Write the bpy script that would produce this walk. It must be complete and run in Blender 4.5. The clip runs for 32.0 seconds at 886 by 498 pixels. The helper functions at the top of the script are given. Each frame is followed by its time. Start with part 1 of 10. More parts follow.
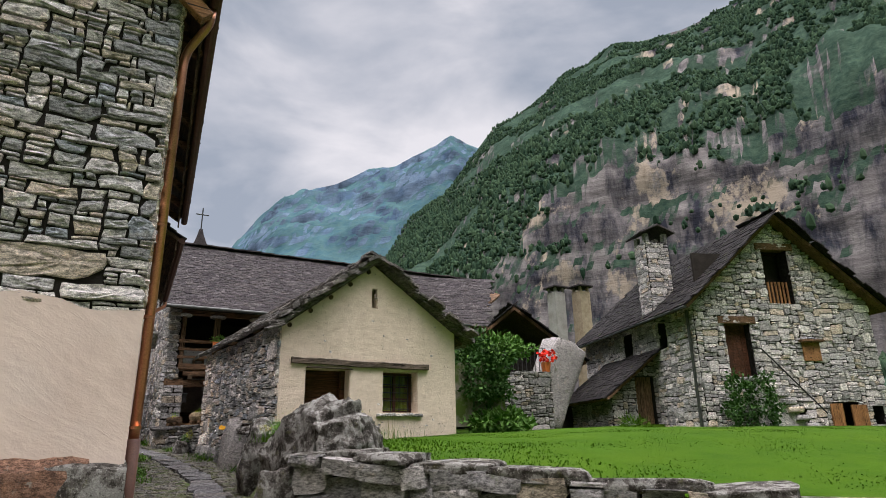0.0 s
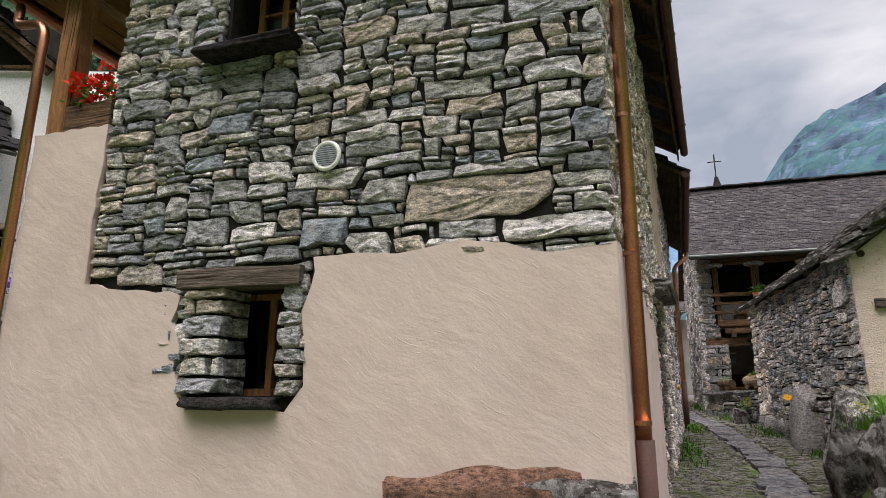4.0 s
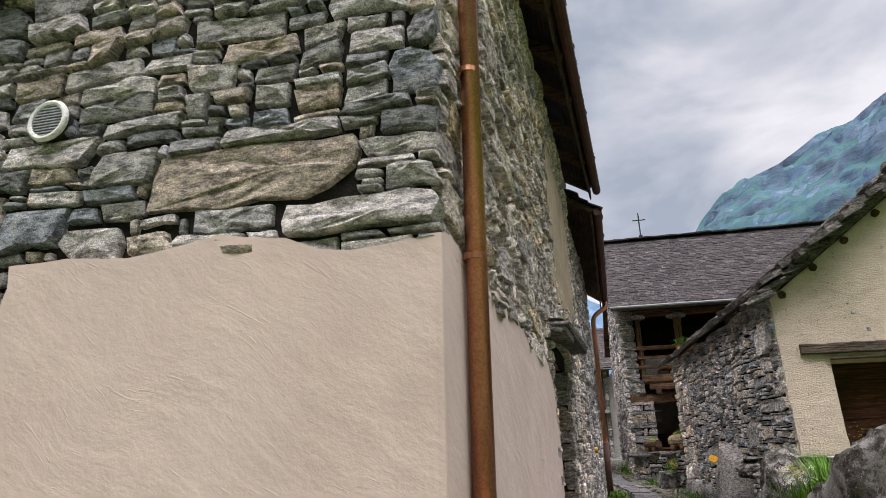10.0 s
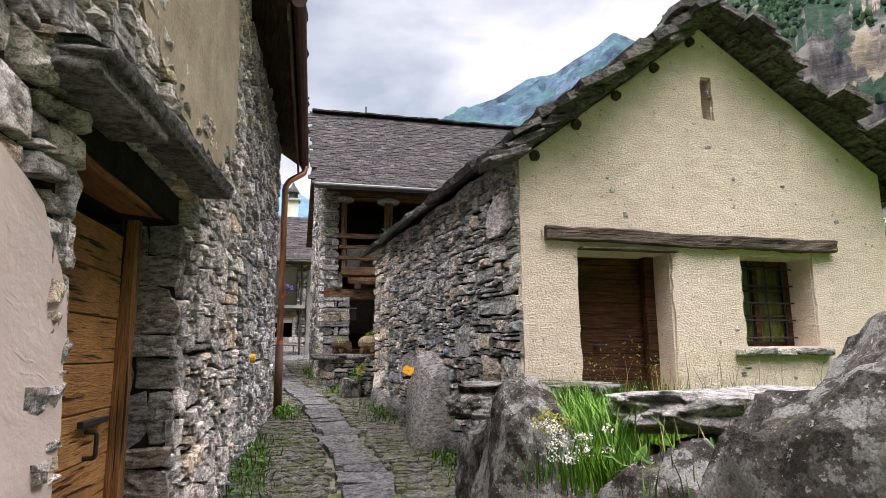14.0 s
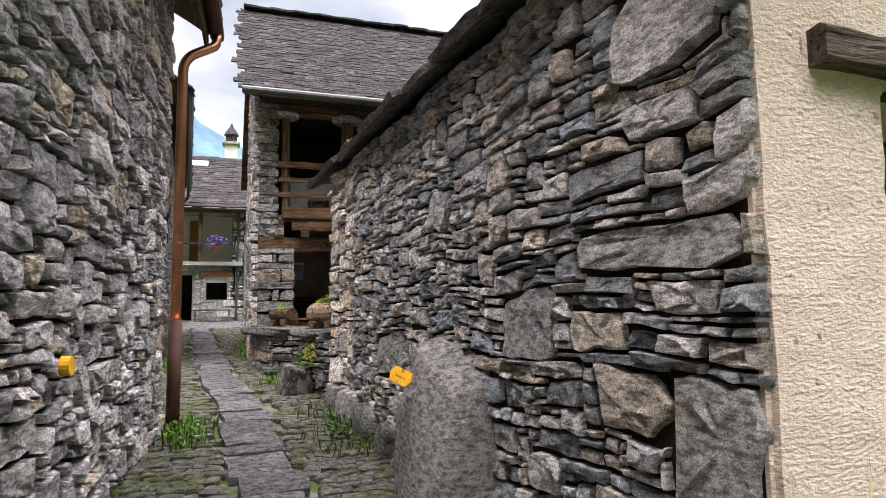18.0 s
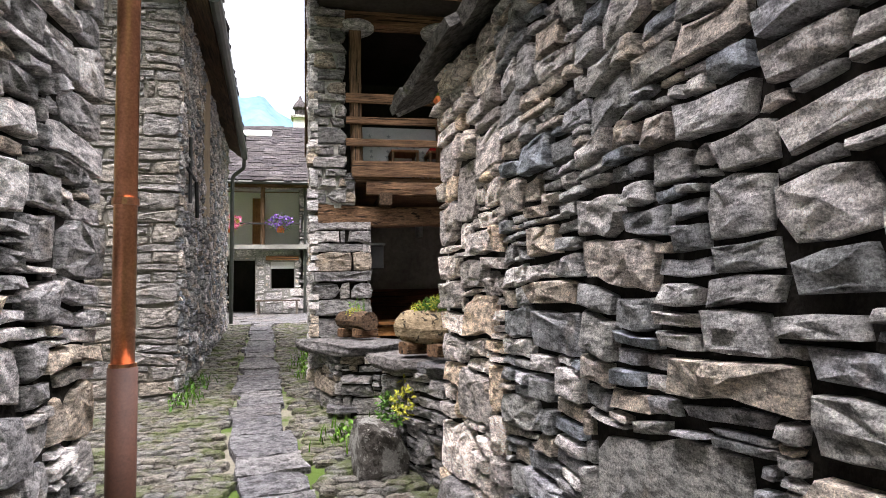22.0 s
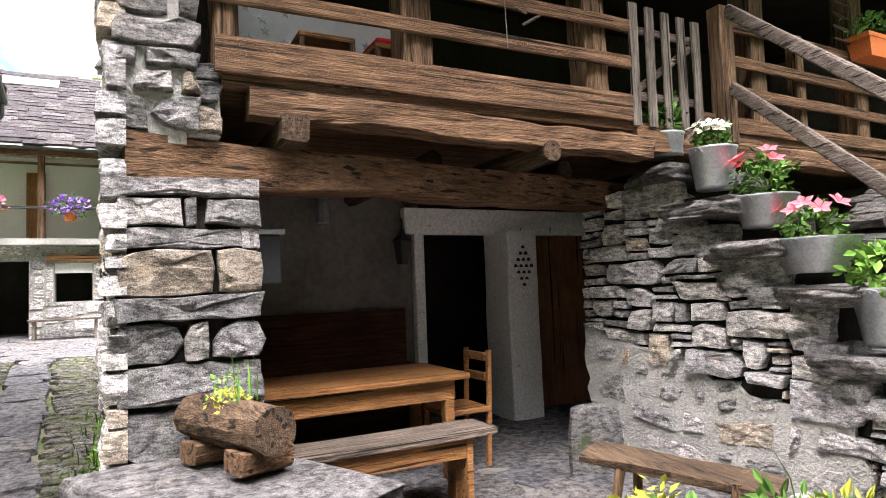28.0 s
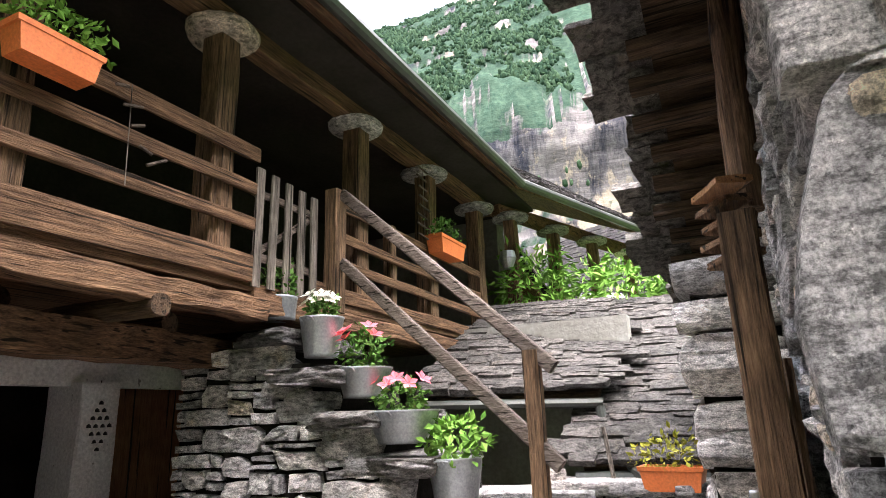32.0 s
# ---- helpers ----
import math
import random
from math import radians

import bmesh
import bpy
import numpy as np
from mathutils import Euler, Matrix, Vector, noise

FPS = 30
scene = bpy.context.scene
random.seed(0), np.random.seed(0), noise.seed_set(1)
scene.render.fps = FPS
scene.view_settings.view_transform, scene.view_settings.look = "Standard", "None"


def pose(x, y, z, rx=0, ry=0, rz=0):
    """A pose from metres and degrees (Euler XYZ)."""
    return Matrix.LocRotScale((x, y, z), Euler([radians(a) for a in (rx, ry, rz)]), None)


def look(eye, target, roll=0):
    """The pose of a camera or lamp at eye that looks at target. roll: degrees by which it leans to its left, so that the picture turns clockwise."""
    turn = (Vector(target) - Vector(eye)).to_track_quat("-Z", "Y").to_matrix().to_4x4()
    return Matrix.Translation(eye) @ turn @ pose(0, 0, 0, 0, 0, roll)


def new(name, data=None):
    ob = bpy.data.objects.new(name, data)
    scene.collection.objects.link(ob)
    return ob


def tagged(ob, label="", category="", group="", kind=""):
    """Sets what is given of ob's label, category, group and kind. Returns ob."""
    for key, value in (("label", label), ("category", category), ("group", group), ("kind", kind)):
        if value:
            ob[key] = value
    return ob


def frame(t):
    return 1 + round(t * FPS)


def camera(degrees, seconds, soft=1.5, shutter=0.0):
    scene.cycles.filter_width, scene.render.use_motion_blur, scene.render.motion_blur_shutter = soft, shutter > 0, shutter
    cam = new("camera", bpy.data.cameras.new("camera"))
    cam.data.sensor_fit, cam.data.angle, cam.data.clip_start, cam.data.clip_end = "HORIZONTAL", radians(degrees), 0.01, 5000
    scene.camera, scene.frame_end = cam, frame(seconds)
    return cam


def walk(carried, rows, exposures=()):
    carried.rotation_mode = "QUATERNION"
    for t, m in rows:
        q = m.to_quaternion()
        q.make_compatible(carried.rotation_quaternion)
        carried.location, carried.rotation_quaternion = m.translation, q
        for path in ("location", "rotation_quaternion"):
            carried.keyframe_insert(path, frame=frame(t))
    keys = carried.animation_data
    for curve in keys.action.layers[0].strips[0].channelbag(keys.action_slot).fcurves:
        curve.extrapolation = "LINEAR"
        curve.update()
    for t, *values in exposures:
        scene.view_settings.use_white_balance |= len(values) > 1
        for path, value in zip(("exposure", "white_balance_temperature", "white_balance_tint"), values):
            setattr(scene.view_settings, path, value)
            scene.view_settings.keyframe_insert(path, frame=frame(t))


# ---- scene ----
cam = camera(71.7, 32.0, soft=0.7)
METRES, EYE, TILT, LEAN, TURN = 20.0, 1.55, 0.0, 0.0, -29.7
ROWS = [
    (0.0, 0.0, 0.0, 0.0, 0.3, 17.4, 0.97),
    (0.5, -0.0059, 0.0202, 0.0025, 4.41, 17.41, 0.85),
    (1.0, -0.0128, 0.0373, 0.0024, 10.22, 16.97, 0.67),
    (1.5, -0.0203, 0.056, 0.0048, 15.23, 16.58, 0.57),
    (2.0, -0.0254, 0.0774, 0.007, 19.4, 15.54, 0.45),
    (2.5, -0.0339, 0.0942, 0.0081, 25.04, 14.94, 0.28),
    (3.0, -0.0423, 0.1075, 0.011, 31.54, 14.52, 0.14),
    (3.5, -0.0442, 0.1202, 0.0122, 39.43, 14.12, -0.11),
    (4.0, -0.0436, 0.1264, 0.0149, 48.06, 13.85, -0.31),
    (4.5, -0.0449, 0.1259, 0.0168, 55.09, 13.92, -0.46),
    (6.5, -0.0436, 0.1219, 0.0214, 67.65, 26.18, 0.03),
    (7.0, -0.0422, 0.1216, 0.0216, 70.44, 28.2, 0.05),
    (7.5, -0.0416, 0.1237, 0.0208, 72.16, 29.71, 0.19),
    (8.0, -0.0448, 0.1308, 0.0191, 73.24, 30.26, 0.11),
    (8.5, -0.0527, 0.1417, 0.0189, 72.54, 30.43, -0.0),
    (9.0, -0.0583, 0.1596, 0.0188, 64.77, 27.63, 0.77),
    (9.5, -0.0603, 0.18, 0.0196, 52.84, 21.96, 0.64),
    (10.0, -0.0658, 0.2008, 0.0181, 42.47, 19.46, 1.13),
    (10.5, -0.0718, 0.2215, 0.02, 34.54, 17.91, 1.27),
    (11.0, -0.0754, 0.2446, 0.0216, 28.9, 16.72, 1.02),
    (11.5, -0.0867, 0.2627, 0.0222, 25.72, 15.62, 0.6),
    (12.0, -0.0972, 0.2823, 0.0234, 22.51, 14.84, 0.58),
    (12.5, -0.106, 0.3047, 0.0252, 18.57, 13.97, 0.53),
    (13.0, -0.1182, 0.3244, 0.027, 17.34, 13.06, 0.4),
    (13.5, -0.1248, 0.3453, 0.0264, 16.7, 11.24, 0.43),
    (14.0, -0.1313, 0.3678, 0.0294, 15.86, 9.65, 0.47),
    (14.5, -0.1398, 0.3894, 0.0319, 15.02, 9.32, 0.59),
    (15.0, -0.1463, 0.4125, 0.0319, 13.68, 8.78, 0.8),
    (15.5, -0.1547, 0.4331, 0.034, 12.63, 7.57, 0.89),
    (17.5, -0.1978, 0.5159, 0.041, 11.3, 5.76, 0.68),
    (18.0, -0.2047, 0.5386, 0.04, 11.28, 5.79, 0.78),
    (18.5, -0.2142, 0.5608, 0.0418, 11.47, 5.76, 0.83),
    (19.0, -0.2278, 0.5817, 0.0443, 11.96, 5.76, 0.84),
    (19.5, -0.2387, 0.6037, 0.0431, 13.0, 5.65, 0.85),
    (20.0, -0.2463, 0.6219, 0.0445, 14.15, 5.39, 0.89),
    (20.5, -0.2572, 0.6401, 0.0475, 15.17, 4.91, 0.88),
    (21.0, -0.2641, 0.6603, 0.0473, 15.85, 4.56, 0.94),
    (21.5, -0.2706, 0.6821, 0.0498, 16.95, 4.26, 1.08),
    (22.0, -0.2815, 0.7011, 0.0527, 18.07, 4.14, 1.09),
    (22.5, -0.2924, 0.7201, 0.0517, 19.38, 4.16, 1.1),
    (23.0, -0.3018, 0.7394, 0.0548, 20.99, 4.12, 1.08),
    (23.5, -0.3146, 0.758, 0.0559, 22.08, 4.15, 1.17),
    (24.0, -0.3263, 0.7779, 0.0547, 23.51, 4.21, 1.16),
    (24.5, -0.3376, 0.7983, 0.0577, 24.2, 4.27, 1.2),
    (26.5, -0.3778, 0.8585, 0.064, 22.31, 4.08, 1.36),
    (27.0, -0.3796, 0.8645, 0.066, 16.82, 3.9, 1.63),
    (27.5, -0.379, 0.8683, 0.066, 9.38, 3.67, 1.91),
    (28.0, -0.3772, 0.8719, 0.0662, 2.62, 3.45, 2.11),
    (28.5, -0.3787, 0.8744, 0.0667, -4.18, 3.24, 2.18),
    (29.0, -0.3811, 0.8753, 0.0677, -12.26, 2.93, 2.2),
    (29.5, -0.3826, 0.8753, 0.0683, -19.97, 2.75, 2.21),
    (30.0, -0.3816, 0.876, 0.0694, -25.94, 2.8, 2.19),
    (30.5, -0.3789, 0.8775, 0.071, -29.57, 4.27, 2.27),
    (31.0, -0.3786, 0.8786, 0.0724, -31.45, 6.64, 2.15),
    (31.5, -0.3797, 0.8783, 0.0737, -32.92, 10.63, 2.04),
    (32.0, -0.3808, 0.8777, 0.0746, -34.05, 15.12, 1.89),
]
walk(cam, [(t, pose(0, 0, EYE, TILT, LEAN, TURN) @ pose(METRES * x, METRES * y, METRES * z, 90 + pitch, roll, yaw)) for t, x, y, z, yaw, pitch, roll in ROWS],
     [(0.0, 0.08), (4.0, 0.15), (8.0, 0.12), (11.0, 0.3), (13.0, 0.5), (15.5, 0.72), (17.5, 0.72), (19.2, 1.12), (21.0, 1.32), (24.5, 1.6), (27.0, 2.0), (28.0, 2.12), (29.0, 2.6), (31.0, 2.7), (32.0, 2.1)])

# ---- world and light ----
world = bpy.data.worlds.new("overcast_sky")
scene.world = world
world.use_nodes = True
wn, wl = world.node_tree.nodes, world.node_tree.links
wn.clear()
SUN_AZ, SUN_EL = radians(-150), radians(70)   # azimuth from +y towards +x


def build_sky():
    out = wn.new("ShaderNodeOutputWorld")
    bg = wn.new("ShaderNodeBackground")
    tc = wn.new("ShaderNodeTexCoord")
    sky = wn.new("ShaderNodeTexSky")
    sky.sky_type, sky.sun_disc = "NISHITA", False
    sky.sun_elevation, sky.sun_rotation = SUN_EL, SUN_AZ
    sep = wn.new("ShaderNodeSeparateXYZ")
    wl.new(tc.outputs["Generated"], sep.inputs[0])
    mp = wn.new("ShaderNodeMapping")
    mp.inputs["Scale"].default_value = (1.0, 1.0, 2.3)
    wl.new(tc.outputs["Generated"], mp.inputs[0])
    n1 = wn.new("ShaderNodeTexNoise")
    n1.inputs["Scale"].default_value, n1.inputs["Detail"].default_value = 3.1, 6
    n1.inputs["Roughness"].default_value, n1.inputs["Distortion"].default_value = 0.5, 0.25
    wl.new(mp.outputs[0], n1.inputs["Vector"])
    ramp = wn.new("ShaderNodeValToRGB")
    e = ramp.color_ramp.elements
    e[0].position, e[0].color = 0.35, (0.40, 0.455, 0.53, 1)
    e[1].position, e[1].color = 0.64, (0.93, 0.93, 0.95, 1)
    mid = e.new(0.47)
    mid.color = (0.60, 0.635, 0.69, 1)
    wl.new(n1.outputs[0], ramp.inputs[0])
    # an overcast sky is brighter overhead than near the horizon
    up = wn.new("ShaderNodeMapRange")
    up.inputs[1].default_value, up.inputs[2].default_value = 0.66, 0.90
    up.inputs[3].default_value, up.inputs[4].default_value = 0.0, 1.0
    wl.new(sep.outputs[2], up.inputs[0])
    glow = wn.new("ShaderNodeValToRGB")
    glow.color_ramp.elements[0].color = (0.80, 0.77, 0.79, 1)
    glow.color_ramp.elements[1].color = (10.6, 9.65, 9.5, 1)
    wl.new(up.outputs[0], glow.inputs[0])
    mul = wn.new("ShaderNodeVectorMath")
    mul.operation = "MULTIPLY"
    wl.new(ramp.outputs[0], mul.inputs[0])
    wl.new(glow.outputs[0], mul.inputs[1])
    sc = wn.new("ShaderNodeVectorMath")
    sc.operation = "SCALE"
    sc.inputs[3].default_value = 0.10
    wl.new(sky.outputs[0], sc.inputs[0])
    mix = wn.new("ShaderNodeMix")
    mix.data_type = "RGBA"
    mix.inputs[0].default_value = 0.88
    wl.new(sc.outputs[0], mix.inputs[6])
    wl.new(mul.outputs[0], mix.inputs[7])
    wl.new(mix.outputs[2], bg.inputs[0])
    bg.inputs[1].default_value = 1.15
    wl.new(bg.outputs[0], out.inputs[0])


build_sky()
sun = new("sun", bpy.data.lights.new("sun", "SUN"))
sun.data.energy, sun.data.angle, sun.data.color = 1.7, radians(60), (1.0, 0.92, 0.86)
sun.matrix_world = look((0, 0, 0), (-math.sin(SUN_AZ) * math.cos(SUN_EL), -math.cos(SUN_AZ) * math.cos(SUN_EL), -math.sin(SUN_EL)))

# ---- materials ----
def nodes_of(name):
    m = bpy.data.materials.new(name)
    m.use_nodes = True
    nt = m.node_tree
    return m, nt, nt.nodes["Principled BSDF"]


def noise_node(nt, pos, scale, detail=5, rough=0.55, stretch=None):
    if stretch:
        mp = nt.nodes.new("ShaderNodeMapping")
        mp.inputs["Scale"].default_value = stretch
        nt.links.new(pos, mp.inputs[0])
        pos = mp.outputs[0]
    n = nt.nodes.new("ShaderNodeTexNoise")
    n.inputs["Scale"].default_value, n.inputs["Detail"].default_value, n.inputs["Roughness"].default_value = scale, detail, rough
    nt.links.new(pos, n.inputs["Vector"])
    return n.outputs[0]


def ramp_node(nt, fac, stops):
    r = nt.nodes.new("ShaderNodeValToRGB")
    r.color_ramp.interpolation = "CONSTANT" if len(stops) > 8 else "LINEAR"
    e = r.color_ramp.elements
    while len(e) < len(stops):
        e.new(0.5)
    for k, (p, c) in enumerate(stops):
        e[k].position, e[k].color = p, (*c, 1)
    nt.links.new(fac, r.inputs[0])
    return r.outputs[0]


def mix_node(nt, fac, a, b, blend="MIX"):
    m = nt.nodes.new("ShaderNodeMix")
    m.data_type, m.blend_type = "RGBA", blend
    for sock, v in ((0, fac), (6, a), (7, b)):
        if isinstance(v, (int, float)):
            m.inputs[sock].default_value = v
        elif isinstance(v, tuple):
            m.inputs[sock].default_value = (*v, 1)
        else:
            nt.links.new(v, m.inputs[sock])
    return m.outputs[2]


def bump_chain(nt, b, heights):
    prev = None
    for h, strength, dist in heights:
        bp = nt.nodes.new("ShaderNodeBump")
        bp.inputs["Strength"].default_value, bp.inputs["Distance"].default_value = strength, dist
        nt.links.new(h, bp.inputs["Height"])
        if prev:
            nt.links.new(prev, bp.inputs["Normal"])
        prev = bp.outputs[0]
    nt.links.new(prev, b.inputs["Normal"])


def rand_of(nt, rand):
    if rand == "obj":
        return nt.nodes.new("ShaderNodeObjectInfo").outputs["Random"]
    g = nt.nodes.new("ShaderNodeNewGeometry")
    return g.outputs["Random Per Island"]


def surface(name, c1, c2, scale=6.0, fine=60.0, rough=0.85, bump=0.4, dist=0.01, metal=0.0, stretch=None, rand="", spread=0.25, stains=None, coat=0.0, soft=0.25, pits=False):
    """Two colours by a coarse noise, a finer grain, relief, and optional spread from piece to piece."""
    m, nt, b = nodes_of(name)
    pos = nt.nodes.new("ShaderNodeNewGeometry").outputs["Position"]
    big = noise_node(nt, pos, scale, 5, 0.6, stretch)
    small = noise_node(nt, pos, fine, 4, 0.6, stretch)
    col = ramp_node(nt, big, [(0.3, c1), (0.7, c2)])
    g = ramp_node(nt, small, [(0.25, (1 - soft,) * 3), (0.75, (1 + soft,) * 3)])
    col = mix_node(nt, 1.0, col, g, "MULTIPLY")
    if rand:
        v = ramp_node(nt, rand_of(nt, rand), [(0.0, (1 - spread,) * 3), (1.0, (1 + spread,) * 3)])
        col = mix_node(nt, 1.0, col, v, "MULTIPLY")
    if stains:
        sc, lo, hi, c = stains
        f = ramp_node(nt, noise_node(nt, pos, sc, 6, 0.65), [(lo, (0, 0, 0)), (hi, (1, 1, 1))])
        col = mix_node(nt, f, col, c)
    if pits:
        hole = ramp_node(nt, noise_node(nt, pos, 17, 6, 0.62), [(0.31, (1, 1, 1)), (0.35, (0, 0, 0))])
        col = mix_node(nt, hole, col, (0.28, 0.235, 0.18))
    nt.links.new(col, b.inputs["Base Color"])
    b.inputs["Roughness"].default_value, b.inputs["Metallic"].default_value = rough, metal
    b.inputs["Specular IOR Level"].default_value = 0.08 if rough > 0.8 else 0.4
    b.inputs["Coat Weight"].default_value = coat
    if bump:
        bump_chain(nt, b, [(big, bump * 0.6, dist * 2), (small, bump, dist)])
    return m


def stone_material(name, rand, palette, moss=0.0, gain=1.0, lichen=0.6, layers=1.6):
    """Split gneiss: a colour for each stone, speckle, lichen, chipped relief."""
    m, nt, b = nodes_of(name)
    pos = nt.nodes.new("ShaderNodeNewGeometry").outputs["Position"]
    r = rand_of(nt, rand)
    stops = [((k + 0.5) / len(palette), tuple(gain * x * w for x, w in zip(c, (1.03, 0.99, 1.0)))) for k, c in enumerate(palette)]
    col = ramp_node(nt, r, stops)
    big = noise_node(nt, pos, 6, 5, 0.6)
    chips = noise_node(nt, pos, 15, 10, 0.76, (1, 1, layers * 1.7))
    grain = noise_node(nt, pos, 150, 4, 0.75)
    col = mix_node(nt, 1.0, col, ramp_node(nt, big, [(0.3, (0.76, 0.77, 0.79)), (0.7, (1.2, 1.19, 1.17))]), "MULTIPLY")
    col = mix_node(nt, 1.0, col, ramp_node(nt, chips, [(0.42, (0.42,) * 3), (0.5, (1.0,) * 3), (0.58, (1.46,) * 3)]), "MULTIPLY")
    col = mix_node(nt, 1.0, col, ramp_node(nt, grain, [(0.36, (0.52,) * 3), (0.64, (1.48,) * 3)]), "MULTIPLY")
    rust = ramp_node(nt, noise_node(nt, pos, 4.3, 5, 0.6), [(0.60, (0, 0, 0)), (0.75, (0.45, 0.45, 0.45))])
    col = mix_node(nt, rust, col, mix_node(nt, 1.0, col, (1.2, 0.93, 0.62), "MULTIPLY"))
    if lichen:
        f = ramp_node(nt, noise_node(nt, pos, 15, 8, 0.72), [(0.60, (0, 0, 0)), (0.68, (lichen,) * 3)])
        col = mix_node(nt, f, col, (0.42, 0.425, 0.39))
    spots = noise_node(nt, pos, 48, 5, 0.65)
    col = mix_node(nt, ramp_node(nt, spots, [(0.62, (0, 0, 0)), (0.66, (min(0.8, lichen + 0.15),) * 3)]), col, mix_node(nt, 1.0, col, (1.7, 1.7, 1.65), "MULTIPLY"))
    col = mix_node(nt, ramp_node(nt, spots, [(0.34, (0.75, 0.75, 0.75)), (0.38, (0, 0, 0))]), col, mix_node(nt, 1.0, col, (0.38, 0.38, 0.4), "MULTIPLY"))
    dark = ramp_node(nt, noise_node(nt, pos, 9, 8, 0.74), [(0.60, (0, 0, 0)), (0.70, (0.65, 0.65, 0.65))])
    col = mix_node(nt, dark, col, (0.055, 0.057, 0.052))
    if moss:
        f = ramp_node(nt, noise_node(nt, pos, 3.2, 6, 0.7), [(0.62 - moss, (0, 0, 0)), (0.74 - moss, (0.8, 0.8, 0.8))])
        col = mix_node(nt, f, col, (0.075, 0.095, 0.03))
    nt.links.new(col, b.inputs["Base Color"])
    b.inputs["Roughness"].default_value = 0.9
    b.inputs["Specular IOR Level"].default_value = 0.1
    bump_chain(nt, b, [(big, 0.4, 0.03), (chips, 1.0, 0.035), (spots, 0.8, 0.012), (grain, 0.8, 0.006)])
    return m


def wood_material(name, c1, c2, axis, rough=0.8, fine=40.0):
    """Weathered timber with the grain running along axis 0, 1 or 2."""
    m, nt, b = nodes_of(name)
    pos = nt.nodes.new("ShaderNodeNewGeometry").outputs["Position"]
    st = [1.0, 1.0, 1.0]
    st[axis] = 0.06
    rings = noise_node(nt, pos, fine, 6, 0.65, tuple(st))
    fibre = noise_node(nt, pos, fine * 4, 4, 0.6, tuple(st))
    big = noise_node(nt, pos, 2.5, 4, 0.6)
    col = ramp_node(nt, rings, [(0.3, c1), (0.68, c2)])
    col = mix_node(nt, 1.0, col, ramp_node(nt, big, [(0.3, (0.65,) * 3), (0.7, (1.3,) * 3)]), "MULTIPLY")
    col = mix_node(nt, 1.0, col, ramp_node(nt, fibre, [(0.3, (0.7,) * 3), (0.7, (1.2,) * 3)]), "MULTIPLY")
    crack = ramp_node(nt, noise_node(nt, pos, fine * 0.9, 2, 0.5, tuple(s * (0.4 if s < 1 else 1) for s in st)), [(0.34, (0.95, 0.95, 0.95)), (0.40, (0, 0, 0))])
    col = mix_node(nt, crack, col, (0.012, 0.009, 0.006))
    nt.links.new(col, b.inputs["Base Color"])
    b.inputs["Roughness"].default_value = rough
    b.inputs["Specular IOR Level"].default_value = 0.15
    bump_chain(nt, b, [(rings, 0.9, 0.02), (fibre, 0.7, 0.006)])
    return m


GREYS = [(0.17, 0.18, 0.185), (0.30, 0.30, 0.29), (0.22, 0.225, 0.22), (0.36, 0.355, 0.34), (0.25, 0.26, 0.27), (0.32, 0.295, 0.25), (0.14, 0.15, 0.15),
         (0.28, 0.285, 0.28), (0.40, 0.395, 0.38), (0.19, 0.215, 0.235), (0.30, 0.28, 0.25), (0.24, 0.245, 0.23), (0.30, 0.27, 0.225), (0.21, 0.22, 0.215), (0.31, 0.315, 0.31)]
COOL = [(0.20, 0.205, 0.21), (0.32, 0.32, 0.325), (0.26, 0.265, 0.275), (0.40, 0.40, 0.40), (0.17, 0.175, 0.18), (0.29, 0.29, 0.285), (0.35, 0.35, 0.355), (0.23, 0.235, 0.24), (0.31, 0.28, 0.235), (0.27, 0.275, 0.28)]
COOL = [(r * 1.02, g, b * 0.95) for r, g, b in COOL]
SLATES = [(0.075, 0.066, 0.072), (0.20, 0.185, 0.19), (0.065, 0.058, 0.062), (0.115, 0.105, 0.105), (0.09, 0.085, 0.085), (0.14, 0.13, 0.125), (0.10, 0.095, 0.10)]
ROUGH = [(0.15, 0.145, 0.135), (0.20, 0.195, 0.18), (0.12, 0.12, 0.11), (0.24, 0.23, 0.21)]
PAVE = [(0.115, 0.117, 0.12), (0.155, 0.155, 0.153), (0.092, 0.095, 0.10), (0.138, 0.133, 0.125)]
STONE = {r: stone_material("gneiss_" + r, r, GREYS, gain=1.65) for r in ("obj", "isl")}
STONE_COOL = {r: stone_material("gneiss_cool_" + r, r, COOL, gain=1.62) for r in ("obj", "isl")}
SLATE = {r: stone_material("slate_" + r, r, SLATES, 0, 0.40, 0.10) for r in ("obj", "isl")}
# the roof slab palette at a lower gain, without moss
SLAB_DARKER = {r: stone_material("darker_slab_" + r, r, ROUGH, 0.0, 0.40, 0.25) for r in ("obj", "isl")}
# Slate copy with a little moss, darkened to hold the shade of backlit roofs.
SLATE_MOSSY_SHADED = {r: stone_material("mossy_slate_" + r, r, SLATES, 0.03, 0.15, 0.10) for r in ("obj", "isl")}
SLAB = {r: stone_material("roof_slab_" + r, r, ROUGH, 0.02, 0.72, 0.2) for r in ("obj", "isl")}
COBBLE = {r: stone_material("cobble_" + r, r, [(0.10, 0.098, 0.08), (0.15, 0.142, 0.12), (0.125, 0.125, 0.115)], 0.14) for r in ("obj", "isl")}
PAVING = {r: stone_material("paving_" + r, r, PAVE) for r in ("obj", "isl")}
STONE_DARK = {r: stone_material("dark_gneiss_" + r, r, COOL, 0.02, 0.55, 0.45) for r in ("obj", "isl")}
STONE_GREY = {r: stone_material("weathered_gneiss_" + r, r, COOL, 0.03, 0.85) for r in ("obj", "isl")}
